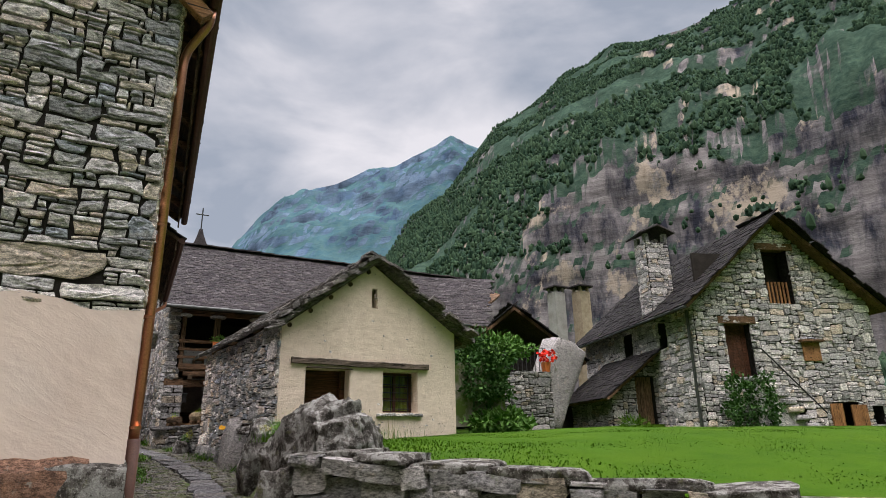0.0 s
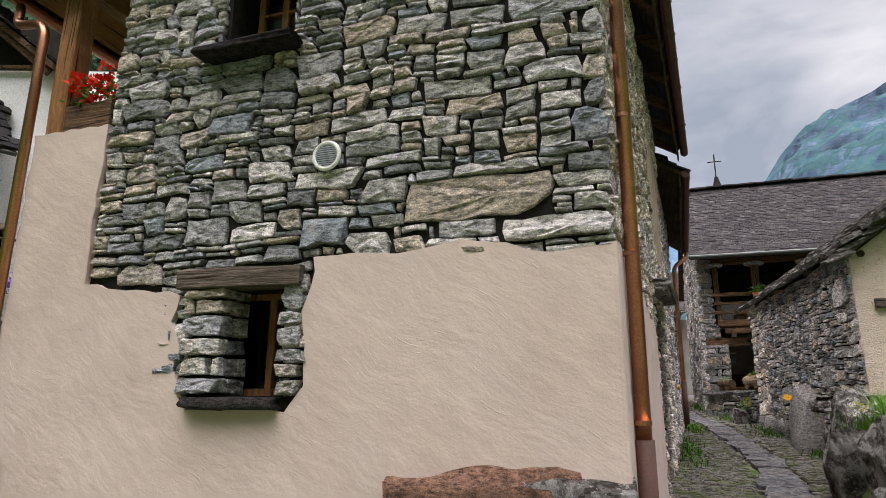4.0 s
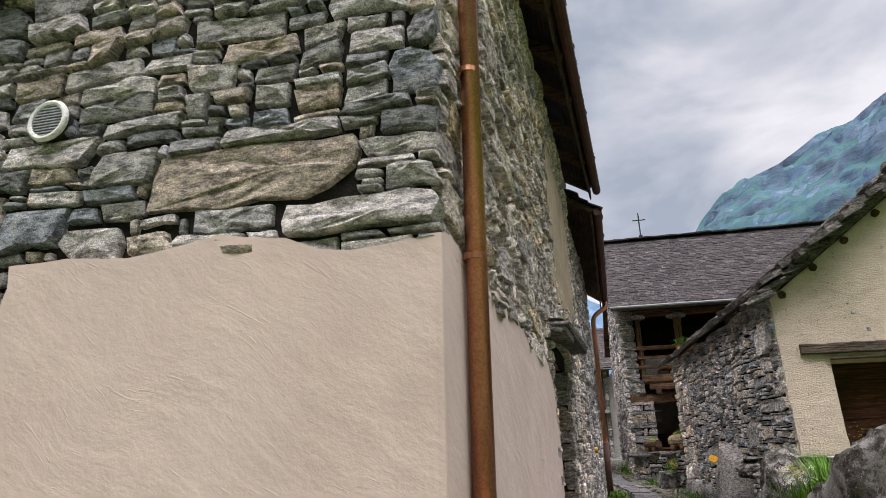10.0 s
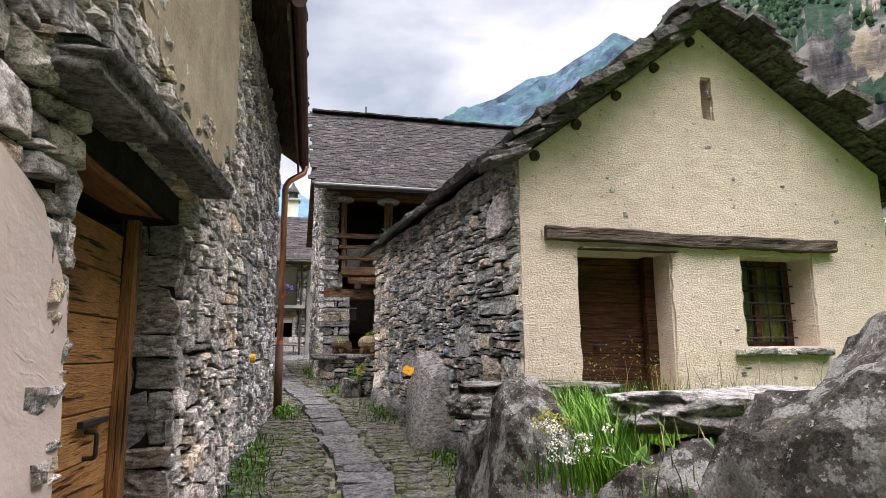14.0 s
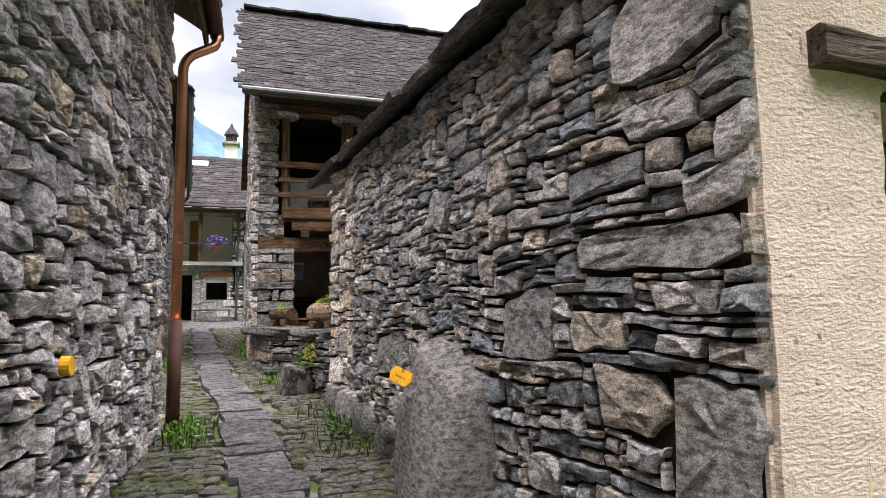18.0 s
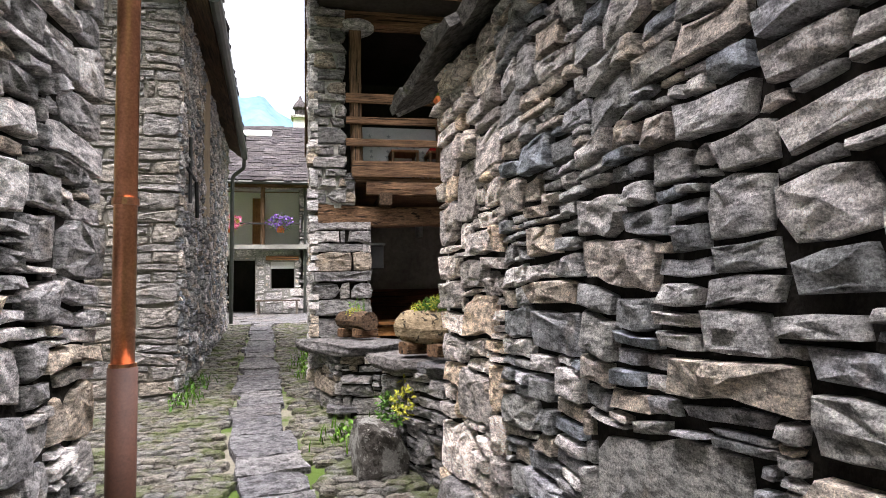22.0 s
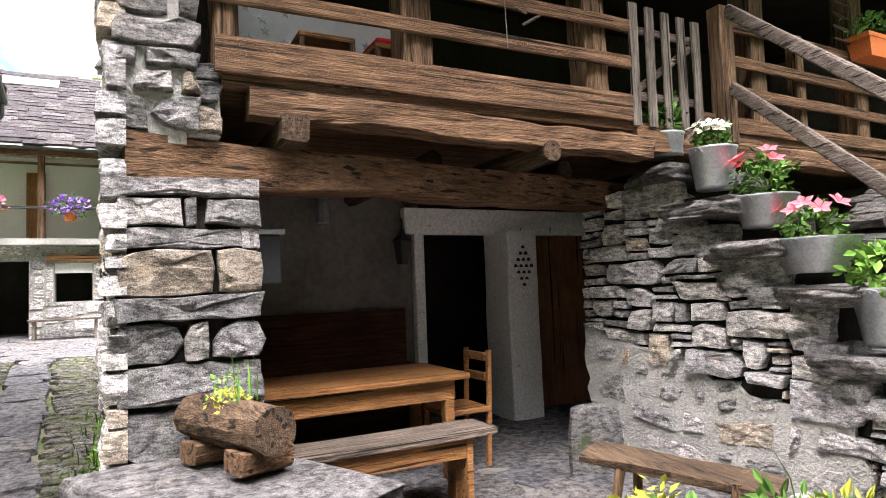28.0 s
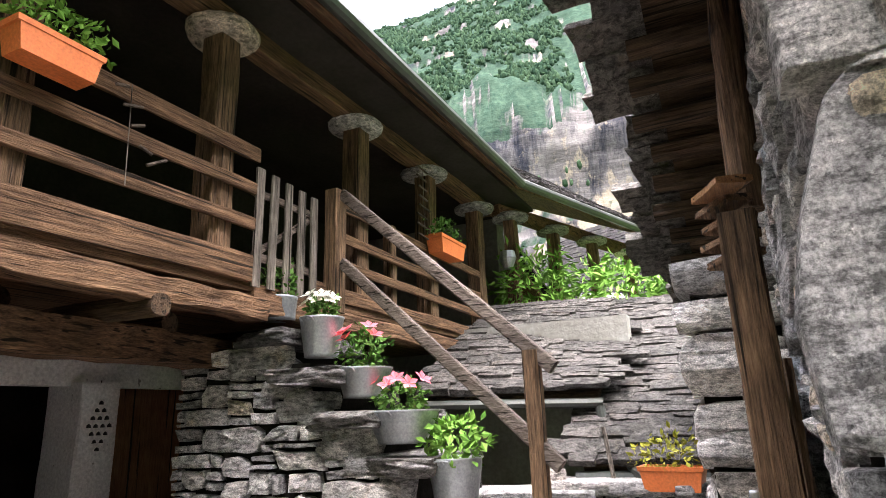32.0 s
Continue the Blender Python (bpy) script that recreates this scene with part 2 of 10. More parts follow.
# Lit copy of the cool gneiss: raised gain brightens walls that render too dark.
STONE_LIT = {r: stone_material("lit_gneiss_" + r, r, [(a * 1.06, c, d * 0.95) for a, c, d in COOL], gain=2.05) for r in ("obj", "isl")}
STONE_TAN = {r: stone_material("tan_gneiss_" + r, r, [(0.22, 0.215, 0.20), (0.27, 0.255, 0.225), (0.20, 0.20, 0.195), (0.30, 0.29, 0.27), (0.25, 0.225, 0.18), (0.23, 0.23, 0.225)], 0.0, 1.1, 0.5) for r in ("obj", "isl")}


def boulder_material(name, c1, c2):
    """Old weathered rock: pale crustose lichen in sharp-edged patches over dark brown stone, pitted and ridged."""
    m, nt, b = nodes_of(name)
    pos = nt.nodes.new("ShaderNodeNewGeometry").outputs["Position"]
    broad = noise_node(nt, pos, 2.6, 9, 0.68)
    patch = noise_node(nt, pos, 5.5, 11, 0.70)
    fleck = noise_node(nt, pos, 42, 6, 0.7)
    grain = noise_node(nt, pos, 130, 4, 0.7)
    col = ramp_node(nt, broad, [(0.34, c1), (0.62, c2)])
    col = mix_node(nt, ramp_node(nt, patch, [(0.515, (0, 0, 0)), (0.535, (0.85, 0.85, 0.85))]), col, (0.27, 0.265, 0.25))
    col = mix_node(nt, ramp_node(nt, patch, [(0.44, (0.9, 0.9, 0.9)), (0.465, (0, 0, 0))]), col, (0.03, 0.026, 0.022))
    col = mix_node(nt, ramp_node(nt, fleck, [(0.60, (0, 0, 0)), (0.635, (0.8, 0.8, 0.8))]), col, (0.40, 0.395, 0.36))
    col = mix_node(nt, ramp_node(nt, fleck, [(0.36, (0.8, 0.8, 0.8)), (0.40, (0, 0, 0))]), col, (0.03, 0.027, 0.024))
    moss = ramp_node(nt, noise_node(nt, pos, 3.4, 8, 0.72), [(0.585, (0, 0, 0)), (0.66, (0.7, 0.7, 0.7))])
    col = mix_node(nt, moss, col, (0.085, 0.085, 0.03))
    col = mix_node(nt, 1.0, col, ramp_node(nt, grain, [(0.36, (0.6,) * 3), (0.64, (1.4,) * 3)]), "MULTIPLY")
    nt.links.new(col, b.inputs["Base Color"])
    b.inputs["Roughness"].default_value = 0.92
    b.inputs["Specular IOR Level"].default_value = 0.08
    bump_chain(nt, b, [(broad, 0.9, 0.12), (patch, 1.0, 0.06), (fleck, 0.9, 0.016), (grain, 0.8, 0.006)])
    return m


ROCK = boulder_material("boulder_rock", (0.06, 0.053, 0.047), (0.135, 0.126, 0.115))
RED_ROCK = stone_material("rust_stained_rock", "obj", [(0.19, 0.115, 0.08), (0.22, 0.14, 0.10)], 0.0, 1.0, 0.5)
def trowelled(name, c1, c2, stains):
    """Smooth lime plaster with slanting trowel strokes, faint clouds and a few nicks."""
    m, nt, b = nodes_of(name)
    pos = nt.nodes.new("ShaderNodeNewGeometry").outputs["Position"]
    mp = nt.nodes.new("ShaderNodeMapping")
    mp.inputs["Rotation"].default_value = (radians(24), radians(-28), radians(4))
    bend_by = nt.nodes.new("ShaderNodeTexNoise")
    bend_by.inputs["Scale"].default_value, bend_by.inputs["Detail"].default_value = 1.3, 2
    nt.links.new(pos, bend_by.inputs["Vector"])
    shift = nt.nodes.new("ShaderNodeVectorMath")
    shift.operation = "MULTIPLY_ADD"
    shift.inputs[1].default_value = (0.3, 0.3, 0.3)
    nt.links.new(bend_by.outputs["Color"], shift.inputs[0])
    nt.links.new(pos, shift.inputs[2])
    nt.links.new(shift.outputs[0], mp.inputs[0])
    rot = mp.outputs[0]
    wob = noise_node(nt, pos, 2.0, 3, 0.5)
    stroke = noise_node(nt, rot, 6, 5, 0.55, (0.6, 0.6, 1.8))
    fine = noise_node(nt, rot, 22, 4, 0.55, (0.3, 0.3, 2.4))
    cloud = noise_node(nt, pos, 1.5, 6, 0.62)
    col = ramp_node(nt, cloud, [(0.3, c1), (0.7, c2)])
    col = mix_node(nt, 1.0, col, ramp_node(nt, stroke, [(0.35, (0.96,) * 3), (0.65, (1.04,) * 3)]), "MULTIPLY")
    ridge = ramp_node(nt, fine, [(0.62, (0, 0, 0)), (0.76, (0.18, 0.18, 0.18))])
    gate = mix_node(nt, 1.0, ridge, ramp_node(nt, wob, [(0.48, (0, 0, 0)), (0.6, (1, 1, 1))]), "MULTIPLY")
    col = mix_node(nt, gate, col, (0.40, 0.335, 0.30))
    sc, lo, hi, c = stains
    col = mix_node(nt, ramp_node(nt, noise_node(nt, pos, sc, 6, 0.65), [(lo, (0, 0, 0)), (hi, (1, 1, 1))]), col, c)
    nt.links.new(col, b.inputs["Base Color"])
    b.inputs["Roughness"].default_value = 0.92
    b.inputs["Specular IOR Level"].default_value = 0.1
    bump_chain(nt, b, [(cloud, 0.3, 0.05), (stroke, 0.22, 0.03), (gate, 0.6, 0.014), (noise_node(nt, pos, 45, 5, 0.65), 0.22, 0.008)])
    return m


# Near-black joints: soil colour plus the shade of voids deeper than modelled.
MORTAR = surface("dark_joint_shade", (0.010, 0.009, 0.008), (0.030, 0.027, 0.024), 9, 60, 0.95, 0.6, 0.02)
MORTAR_GREY = surface("grey_lime_joint", (0.15, 0.14, 0.12), (0.26, 0.245, 0.215), 7, 50, 0.95, 0.8, 0.03)
MORTAR_LIGHT = surface("lime_mortar", (0.40, 0.39, 0.36), (0.54, 0.525, 0.49), 7, 50, 0.95, 0.8, 0.03)
PLASTER_PINK = trowelled("pink_lime_plaster", (0.49, 0.395, 0.345), (0.58, 0.48, 0.425), stains=(1.7, 0.5, 0.85, (0.50, 0.425, 0.385)))
PLASTER_TAN = surface("tan_old_plaster", (0.25, 0.20, 0.135), (0.38, 0.32, 0.235), 3, 40, 0.95, 0.5, 0.01)
PLASTER_YELLOW = surface("yellow_lime_plaster", (0.59, 0.49, 0.395), (0.71, 0.60, 0.50), 4.5, 38, 0.92, 0.8, 0.022, soft=0.18, stretch=(1, 1, 1.7), pits=True, stains=(6, 0.66, 0.74, (0.40, 0.345, 0.26)))
# Shaded, greener copy of the grey village plaster; the dimness is in its colour.
RENDER_SHADED = surface("shaded_grey_green_render", (0.13, 0.13, 0.11), (0.22, 0.215, 0.185), 1.2, 20, 0.95, 0.5, 0.02, stains=(0.8, 0.5, 0.75, (0.10, 0.095, 0.075)))
PLASTER_GREY = surface("grey_village_plaster", (0.26, 0.255, 0.235), (0.38, 0.375, 0.35), 1.2, 20, 0.95, 0.5, 0.02, stains=(0.8, 0.5, 0.75, (0.19, 0.18, 0.155)))
WHITEWASH = surface("whitewash", (0.78, 0.78, 0.75), (0.86, 0.86, 0.83), 3, 40, 0.9, 0.3, 0.01, stains=(7, 0.66, 0.7, (0.28, 0.27, 0.25)))
WHITE_PAINT = surface("white_paint", (0.66, 0.66, 0.64), (0.74, 0.74, 0.72), 4, 50, 0.6, 0.1, 0.003)
WOOD_X = wood_material("old_timber_x", (0.045, 0.025, 0.015), (0.23, 0.135, 0.075), 0)
WOOD_Y = wood_material("old_timber_y", (0.022, 0.014, 0.009), (0.12, 0.078, 0.048), 1)
WOOD_Z = wood_material("old_timber_z", (0.035, 0.021, 0.013), (0.25, 0.155, 0.09), 2)
GREYWOOD_X = wood_material("silvered_timber_x", (0.045, 0.036, 0.03), (0.185, 0.145, 0.115), 0)
GREYWOOD_Y = wood_material("silvered_timber_y", (0.075, 0.058, 0.048), (0.20, 0.165, 0.14), 1, fine=55)
GREYWOOD_Z = wood_material("silvered_timber_z", (0.07, 0.06, 0.05), (0.25, 0.215, 0.18), 2)
TANLOG = wood_material("barked_tan_log_y", (0.13, 0.095, 0.055), (0.36, 0.28, 0.18), 1)
# boards in a near-black wood colour
DARKWOOD_Z = wood_material("near_black_boards_z", (0.008, 0.006, 0.005), (0.03, 0.021, 0.015), 2)
NEWWOOD_X = wood_material("larch_x", (0.22, 0.10, 0.04), (0.36, 0.185, 0.08), 0, 0.55)
NEWWOOD_Y = wood_material("larch_y", (0.20, 0.09, 0.035), (0.33, 0.165, 0.07), 1, 0.55)
HONEY = wood_material("honey_larch_y", (0.36, 0.17, 0.055), (0.52, 0.27, 0.10), 1, 0.5)
NEWWOOD_Z = wood_material("larch_z", (0.22, 0.10, 0.04), (0.38, 0.19, 0.08), 2, 0.5)
TABLEWOOD = wood_material("varnished_pine_x", (0.24, 0.105, 0.035), (0.36, 0.175, 0.065), 0, 0.4)
DOORWOOD = wood_material("brown_door_boards_x", (0.03, 0.013, 0.008), (0.12, 0.05, 0.025), 0, 0.6)
BROWN_PANEL = wood_material("red_brown_panel_z", (0.20, 0.085, 0.045), (0.34, 0.16, 0.085), 2, 0.6)
COPPER = surface("copper", (0.42, 0.19, 0.11), (0.55, 0.27, 0.16), 5, 80, 0.34, 0.05, 0.002, metal=1.0)
IRON = surface("brown_painted_iron", (0.05, 0.02, 0.012), (0.08, 0.033, 0.02), 8, 80, 0.7, 0.1, 0.002)
ZINC = surface("galvanised_zinc", (0.30, 0.32, 0.33), (0.42, 0.44, 0.45), 12, 60, 0.45, 0.1, 0.002, metal=0.8)
BLACK = surface("black_metal", (0.015, 0.015, 0.016), (0.03, 0.03, 0.03), 8, 60, 0.5, 0.1, 0.002)
GUTTER = surface("dark_gutter", (0.045, 0.05, 0.045), (0.075, 0.08, 0.072), 6, 60, 0.4, 0.1, 0.002, metal=0.3)
TERRACOTTA = surface("orange_planter", (0.55, 0.14, 0.035), (0.62, 0.17, 0.05), 6, 60, 0.55, 0.08, 0.002)
SOIL = surface("soil", (0.03, 0.022, 0.015), (0.06, 0.045, 0.03), 30, 90, 0.95, 0.8, 0.01)
# Near-black colour paints the shade of rooms and recesses behind openings.
DARK_ROOM = surface("interior_shade", (0.022, 0.019, 0.016), (0.04, 0.035, 0.03), 2, 20, 0.95, 0.3, 0.01)
# grey plaster in a dark, mottled tone
PORCH_WALL = surface("dark_grey_plaster", (0.13, 0.125, 0.11), (0.22, 0.21, 0.19), 1.6, 18, 0.95, 0.4, 0.01)
LAWN = surface("lawn_earth", (0.022, 0.060, 0.0012), (0.036, 0.082, 0.0022), 1.4, 40, 0.95, 0.8, 0.03, stains=(0.5, 0.45, 0.7, (0.045, 0.088, 0.003)))
EARTH = surface("alley_earth", (0.12, 0.11, 0.085), (0.20, 0.185, 0.15), 5, 50, 0.95, 0.6, 0.02, stains=(1.8, 0.42, 0.56, (0.055, 0.085, 0.018)))
YELLOW_SIGN = surface("yellow_paint", (0.72, 0.36, 0.015), (0.78, 0.40, 0.02), 10, 80, 0.5, 0.05, 0.002)
FABRIC = surface("white_cloth", (0.62, 0.62, 0.62), (0.72, 0.72, 0.72), 20, 200, 0.9, 0.2, 0.003)
RED = surface("red_cloth", (0.5, 0.03, 0.03), (0.6, 0.04, 0.04), 20, 200, 0.85, 0.2, 0.003)
CURTAIN = surface("olive_curtain", (0.24, 0.28, 0.03), (0.40, 0.44, 0.06), 14, 120, 0.9, 0.3, 0.01, stretch=(1, 1, 0.05))


def leaf_material(name, c1, c2):
    m, nt, b = nodes_of(name)
    col = ramp_node(nt, rand_of(nt, "isl"), [(0.0, c1), (1.0, c2)])
    nt.links.new(col, b.inputs["Base Color"])
    b.inputs["Roughness"].default_value = 0.75
    b.inputs["Specular IOR Level"].default_value = 0.1
    b.inputs["Transmission Weight"].default_value = 0.0
    b.inputs["Subsurface Weight"].default_value = 0.0
    return m


LEAF = leaf_material("leaf_green", (0.045, 0.11, 0.02), (0.11, 0.21, 0.045))
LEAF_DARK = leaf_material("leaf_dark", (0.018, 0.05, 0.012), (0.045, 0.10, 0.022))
LEAF_BRIGHT = leaf_material("leaf_bright", (0.09, 0.20, 0.03), (0.20, 0.36, 0.07))
LEAF_YELLOW = leaf_material("leaf_yellow", (0.22, 0.24, 0.03), (0.42, 0.40, 0.07))
BLADE = leaf_material("grass_blade", (0.025, 0.072, 0.0015), (0.058, 0.125, 0.004))
STRAW = leaf_material("dry_stem", (0.25, 0.20, 0.09), (0.40, 0.33, 0.16))
PETAL_PINK = leaf_material("petal_pink", (0.70, 0.12, 0.30), (0.85, 0.30, 0.48))
PETAL_PALE = leaf_material("petal_pale_pink", (0.78, 0.14, 0.20), (0.82, 0.30, 0.34))
PETAL_RED = leaf_material("petal_red", (0.60, 0.015, 0.01), (0.75, 0.05, 0.02))
PETAL_VIOLET = leaf_material("petal_violet", (0.14, 0.06, 0.32), (0.32, 0.18, 0.55))
PETAL_WHITE = leaf_material("petal_white", (0.6, 0.58, 0.5), (0.75, 0.73, 0.65))


def glass_material():
    m, nt, b = nodes_of("window_glass")
    b.inputs["Base Color"].default_value = (0.75, 0.8, 0.8, 1)
    b.inputs["Roughness"].default_value = 0.03
    b.inputs["Transmission Weight"].default_value = 1.0
    b.inputs["IOR"].default_value = 1.45
    return m


GLASS = glass_material()


def mountain_material(name, forest1, forest2, rock1, rock2, lo, hi, scale, tan=False):
    """Woods on the gentler ground and bare, streaked rock where it is steep."""
    m, nt, b = nodes_of(name)
    geo = nt.nodes.new("ShaderNodeNewGeometry")
    pos = geo.outputs["Position"]
    sep = nt.nodes.new("ShaderNodeSeparateXYZ")
    nt.links.new(geo.outputs["True Normal"], sep.inputs[0])
    n = noise_node(nt, pos, scale * 0.35, 6, 0.65)
    ad = nt.nodes.new("ShaderNodeMath")
    ad.operation = "MULTIPLY_ADD"
    nt.links.new(n, ad.inputs[0])
    ad.inputs[1].default_value = 0.85
    nt.links.new(sep.outputs[2], ad.inputs[2])
    f = ramp_node(nt, ad.outputs[0], [(lo, (0, 0, 0)), (hi, (1, 1, 1))])
    streak = noise_node(nt, pos, scale * 1.6, 7, 0.7, (1, 1, 0.22))
    ledge = noise_node(nt, pos, scale * 1.2, 6, 0.65, (0.5, 0.5, 2.2))
    rock = ramp_node(nt, streak, [(0.38, rock1), (0.58, rock2)])
    rock = mix_node(nt, 1.0, rock, ramp_node(nt, ledge, [(0.35, (0.5,) * 3), (0.65, (1.35,) * 3)]), "MULTIPLY")
    if tan:
        patch = ramp_node(nt, noise_node(nt, pos, scale * 0.7, 7, 0.7, (1, 1, 0.6)), [(0.55, (0, 0, 0)), (0.60, (0.8, 0.8, 0.8))])
        rock = mix_node(nt, patch, rock, (0.28, 0.235, 0.18))
    wood = ramp_node(nt, noise_node(nt, pos, scale * 5, 5, 0.7), [(0.35, forest1), (0.65, forest2)])
    wood = mix_node(nt, 1.0, wood, ramp_node(nt, noise_node(nt, pos, scale * 0.8, 4, 0.6), [(0.3, (0.7,) * 3), (0.7, (1.4,) * 3)]), "MULTIPLY")
    nt.links.new(mix_node(nt, f, rock, wood), b.inputs["Base Color"])
    b.inputs["Roughness"].default_value = 1.0
    b.inputs["Specular IOR Level"].default_value = 0.0
    bump_chain(nt, b, [(ledge, 0.7, 3.0 / scale * 0.03), (streak, 0.7, 2.0 / scale * 0.03)])
    return m


# The east slope's woods carry a slight blue haze in their colours.
MTN_EAST = mountain_material("wooded_cliff", (0.018, 0.034, 0.026), (0.042, 0.066, 0.046), (0.026, 0.027, 0.036), (0.15, 0.138, 0.135), 0.80, 0.89, 0.05, True)
MTN_WEST = mountain_material("wooded_slope", (0.012, 0.026, 0.014), (0.034, 0.058, 0.028), (0.03, 0.03, 0.036), (0.12, 0.115, 0.12), 0.70, 0.80, 0.06)
# Aerial haze is painted into the blue base colours of both far ranges.
MTN_FAR = mountain_material("distant_haze_blue_mountain", (0.035, 0.075, 0.095), (0.055, 0.10, 0.10), (0.05, 0.08, 0.125), (0.09, 0.125, 0.17), 0.80, 1.0, 0.006)
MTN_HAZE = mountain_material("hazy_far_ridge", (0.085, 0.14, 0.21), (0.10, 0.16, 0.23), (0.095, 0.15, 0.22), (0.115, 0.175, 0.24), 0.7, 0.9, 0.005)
# a little blue haze is mixed into the tree colours
TREES = leaf_material("far_wood", (0.020, 0.040, 0.026), (0.050, 0.082, 0.046))
TREES.node_tree.nodes["Principled BSDF"].inputs["Roughness"].default_value = 1.0
TREES.node_tree.nodes["Principled BSDF"].inputs["Specular IOR Level"].default_value = 0.0

# ---- builders ----
rng = random.Random(7)


def rnd(a, b):
    return rng.uniform(a, b)


def mesh_from(name, verts, faces, mat, smooth=False):
    me = bpy.data.meshes.new(name)
    me.from_pydata([tuple(v) for v in verts], [], faces)
    me.materials.append(mat)
    if smooth:
        me.polygons.foreach_set("use_smooth", [True] * len(me.polygons))
    me.update()
    return me


def part(name, bm, material, parent=None, label="", smooth=False):
    """Links a bmesh as one mesh object under a thing or part."""
    me = bpy.data.meshes.new(name)
    bm.normal_update()
    bm.to_mesh(me)
    bm.free()
    me.materials.append(material)
    if smooth:
        me.polygons.foreach_set("use_smooth", [True] * len(me.polygons))
    ob = new(name, me)
    if parent:
        ob.parent = parent
        ob.matrix_parent_inverse = parent.matrix_basis.inverted() if not parent.parent else (parent.parent.matrix_basis @ parent.matrix_parent_inverse @ parent.matrix_basis).inverted()
    if label:
        ob["label"] = label
    return ob


def thing(name, at, label, category, group="", kind=""):
    ob = new(name)
    ob.empty_display_size = 0.1
    ob.location = at
    ob.matrix_basis = Matrix.Translation(at)
    return tagged(ob, label, category, group, kind)


def link_under(name, me, parent):
    ob = new(name, me)
    ob.parent = parent
    return ob


def box(bm, x0, x1, y0, y1, z0, z1, bevel=0.0, m=None):
    r = bmesh.ops.create_cube(bm, size=1.0)
    vs = r["verts"]
    for v in vs:
        v.co = Vector((x0 + (v.co.x + 0.5) * (x1 - x0), y0 + (v.co.y + 0.5) * (y1 - y0), z0 + (v.co.z + 0.5) * (z1 - z0)))
    if bevel:
        es = list({e for v in vs for e in v.link_edges})
        g = bmesh.ops.bevel(bm, geom=es, offset=bevel, segments=2, affect="EDGES", profile=0.5)
        vs = list({v for f in g["faces"] for v in f.verts} | {v for v in vs if v.is_valid})
    if m:
        bmesh.ops.transform(bm, matrix=m, verts=vs)
    return vs


def boxed(x0, x1, y0, y1, z0, z1, bevel=0.0, m=None):
    bm = bmesh.new()
    box(bm, x0, x1, y0, y1, z0, z1, bevel, m)
    return bm


def loft(bm, rings, cap=True):
    prev = None
    first = None
    for ring in rings:
        vs = [bm.verts.new(p) for p in ring]
        if prev:
            n = len(vs)
            for k in range(n):
                bm.faces.new((prev[k], prev[(k + 1) % n], vs[(k + 1) % n], vs[k]))
        else:
            first = vs
        prev = vs
    if cap:
        bm.faces.new(list(reversed(first)))
        bm.faces.new(prev)


def timber(p, q, w, h, amp=0.008, round_=False, segs=None, taper=1.0, up=(0, 0, 1), bm=None):
    """A hand-hewn beam, rail, post or log from p to q with slightly uneven faces."""
    bm = bm or bmesh.new()
    p, q = Vector(p), Vector(q)
    d = q - p
    n = segs or max(2, int(d.length / 0.22))
    d.normalize()
    up = Vector(up)
    if abs(d.dot(up)) > 0.9:
        up = Vector((1, 0, 0))
    s = d.cross(up).normalized()
    t = s.cross(d)
    if round_:
        prof = [(math.cos(a) * 0.5, math.sin(a) * 0.5) for a in [k * math.tau / 12 for k in range(12)]]
    else:
        c = 0.5 - min(0.12, 0.012 / min(w, h))
        prof = [(c, -0.5), (0.5, -c), (0.5, 0), (0.5, c), (c, 0.5), (0, 0.5), (-c, 0.5), (-0.5, c), (-0.5, 0), (-0.5, -c), (-c, -0.5), (0, -0.5)]
    seed = rnd(0, 100)
    rings = []
    for k in range(n + 1):
        f = k / n
        c = p.lerp(q, f)
        off = noise.noise_vector((seed, f * (q - p).length * 1.3, 3)) * amp * 1.6
        sc = 1 + (taper - 1) * f
        rings.append([c + off + s * (a * w * sc + rnd(-amp, amp) * 0.5) + t * (b * h * sc + rnd(-amp, amp) * 0.5) for a, b in prof])
    loft(bm, rings)
    return bm


def tube(points, r, seg=12, bm=None, cap=True):
    bm = bm or bmesh.new()
    pts = [Vector(p) for p in points]
    rings = []
    ref = None
    for k, p in enumerate(pts):
        a = pts[max(0, k - 1)]
        b = pts[min(len(pts) - 1, k + 1)]
        d = (b - a).normalized()
        if ref is None:
            ref = d.orthogonal().normalized()
        s = (ref - d * ref.dot(d)).normalized()
        ref = s
        t = d.cross(s)
        rr = r[k] if isinstance(r, (list, tuple)) else r
        rings.append([p + (s * math.cos(x) + t * math.sin(x)) * rr for x in [j * math.tau / seg for j in range(seg)]])
    loft(bm, rings, cap)
    return bm


def bend(points, steps=5):
    """Rounds the inner corners of a polyline."""
    pts = [Vector(p) for p in points]
    out = [pts[0]]
    for a, b, c in zip(pts, pts[1:], pts[2:]):
        r = min((b - a).length, (c - b).length) * 0.35
        p0, p1 = b + (a - b).normalized() * r, b + (c - b).normalized() * r
        for k in range(steps + 1):
            f = k / steps
            out.append(p0.lerp(b, f).lerp(b.lerp(p1, f), f))
    out.append(pts[-1])
    return out


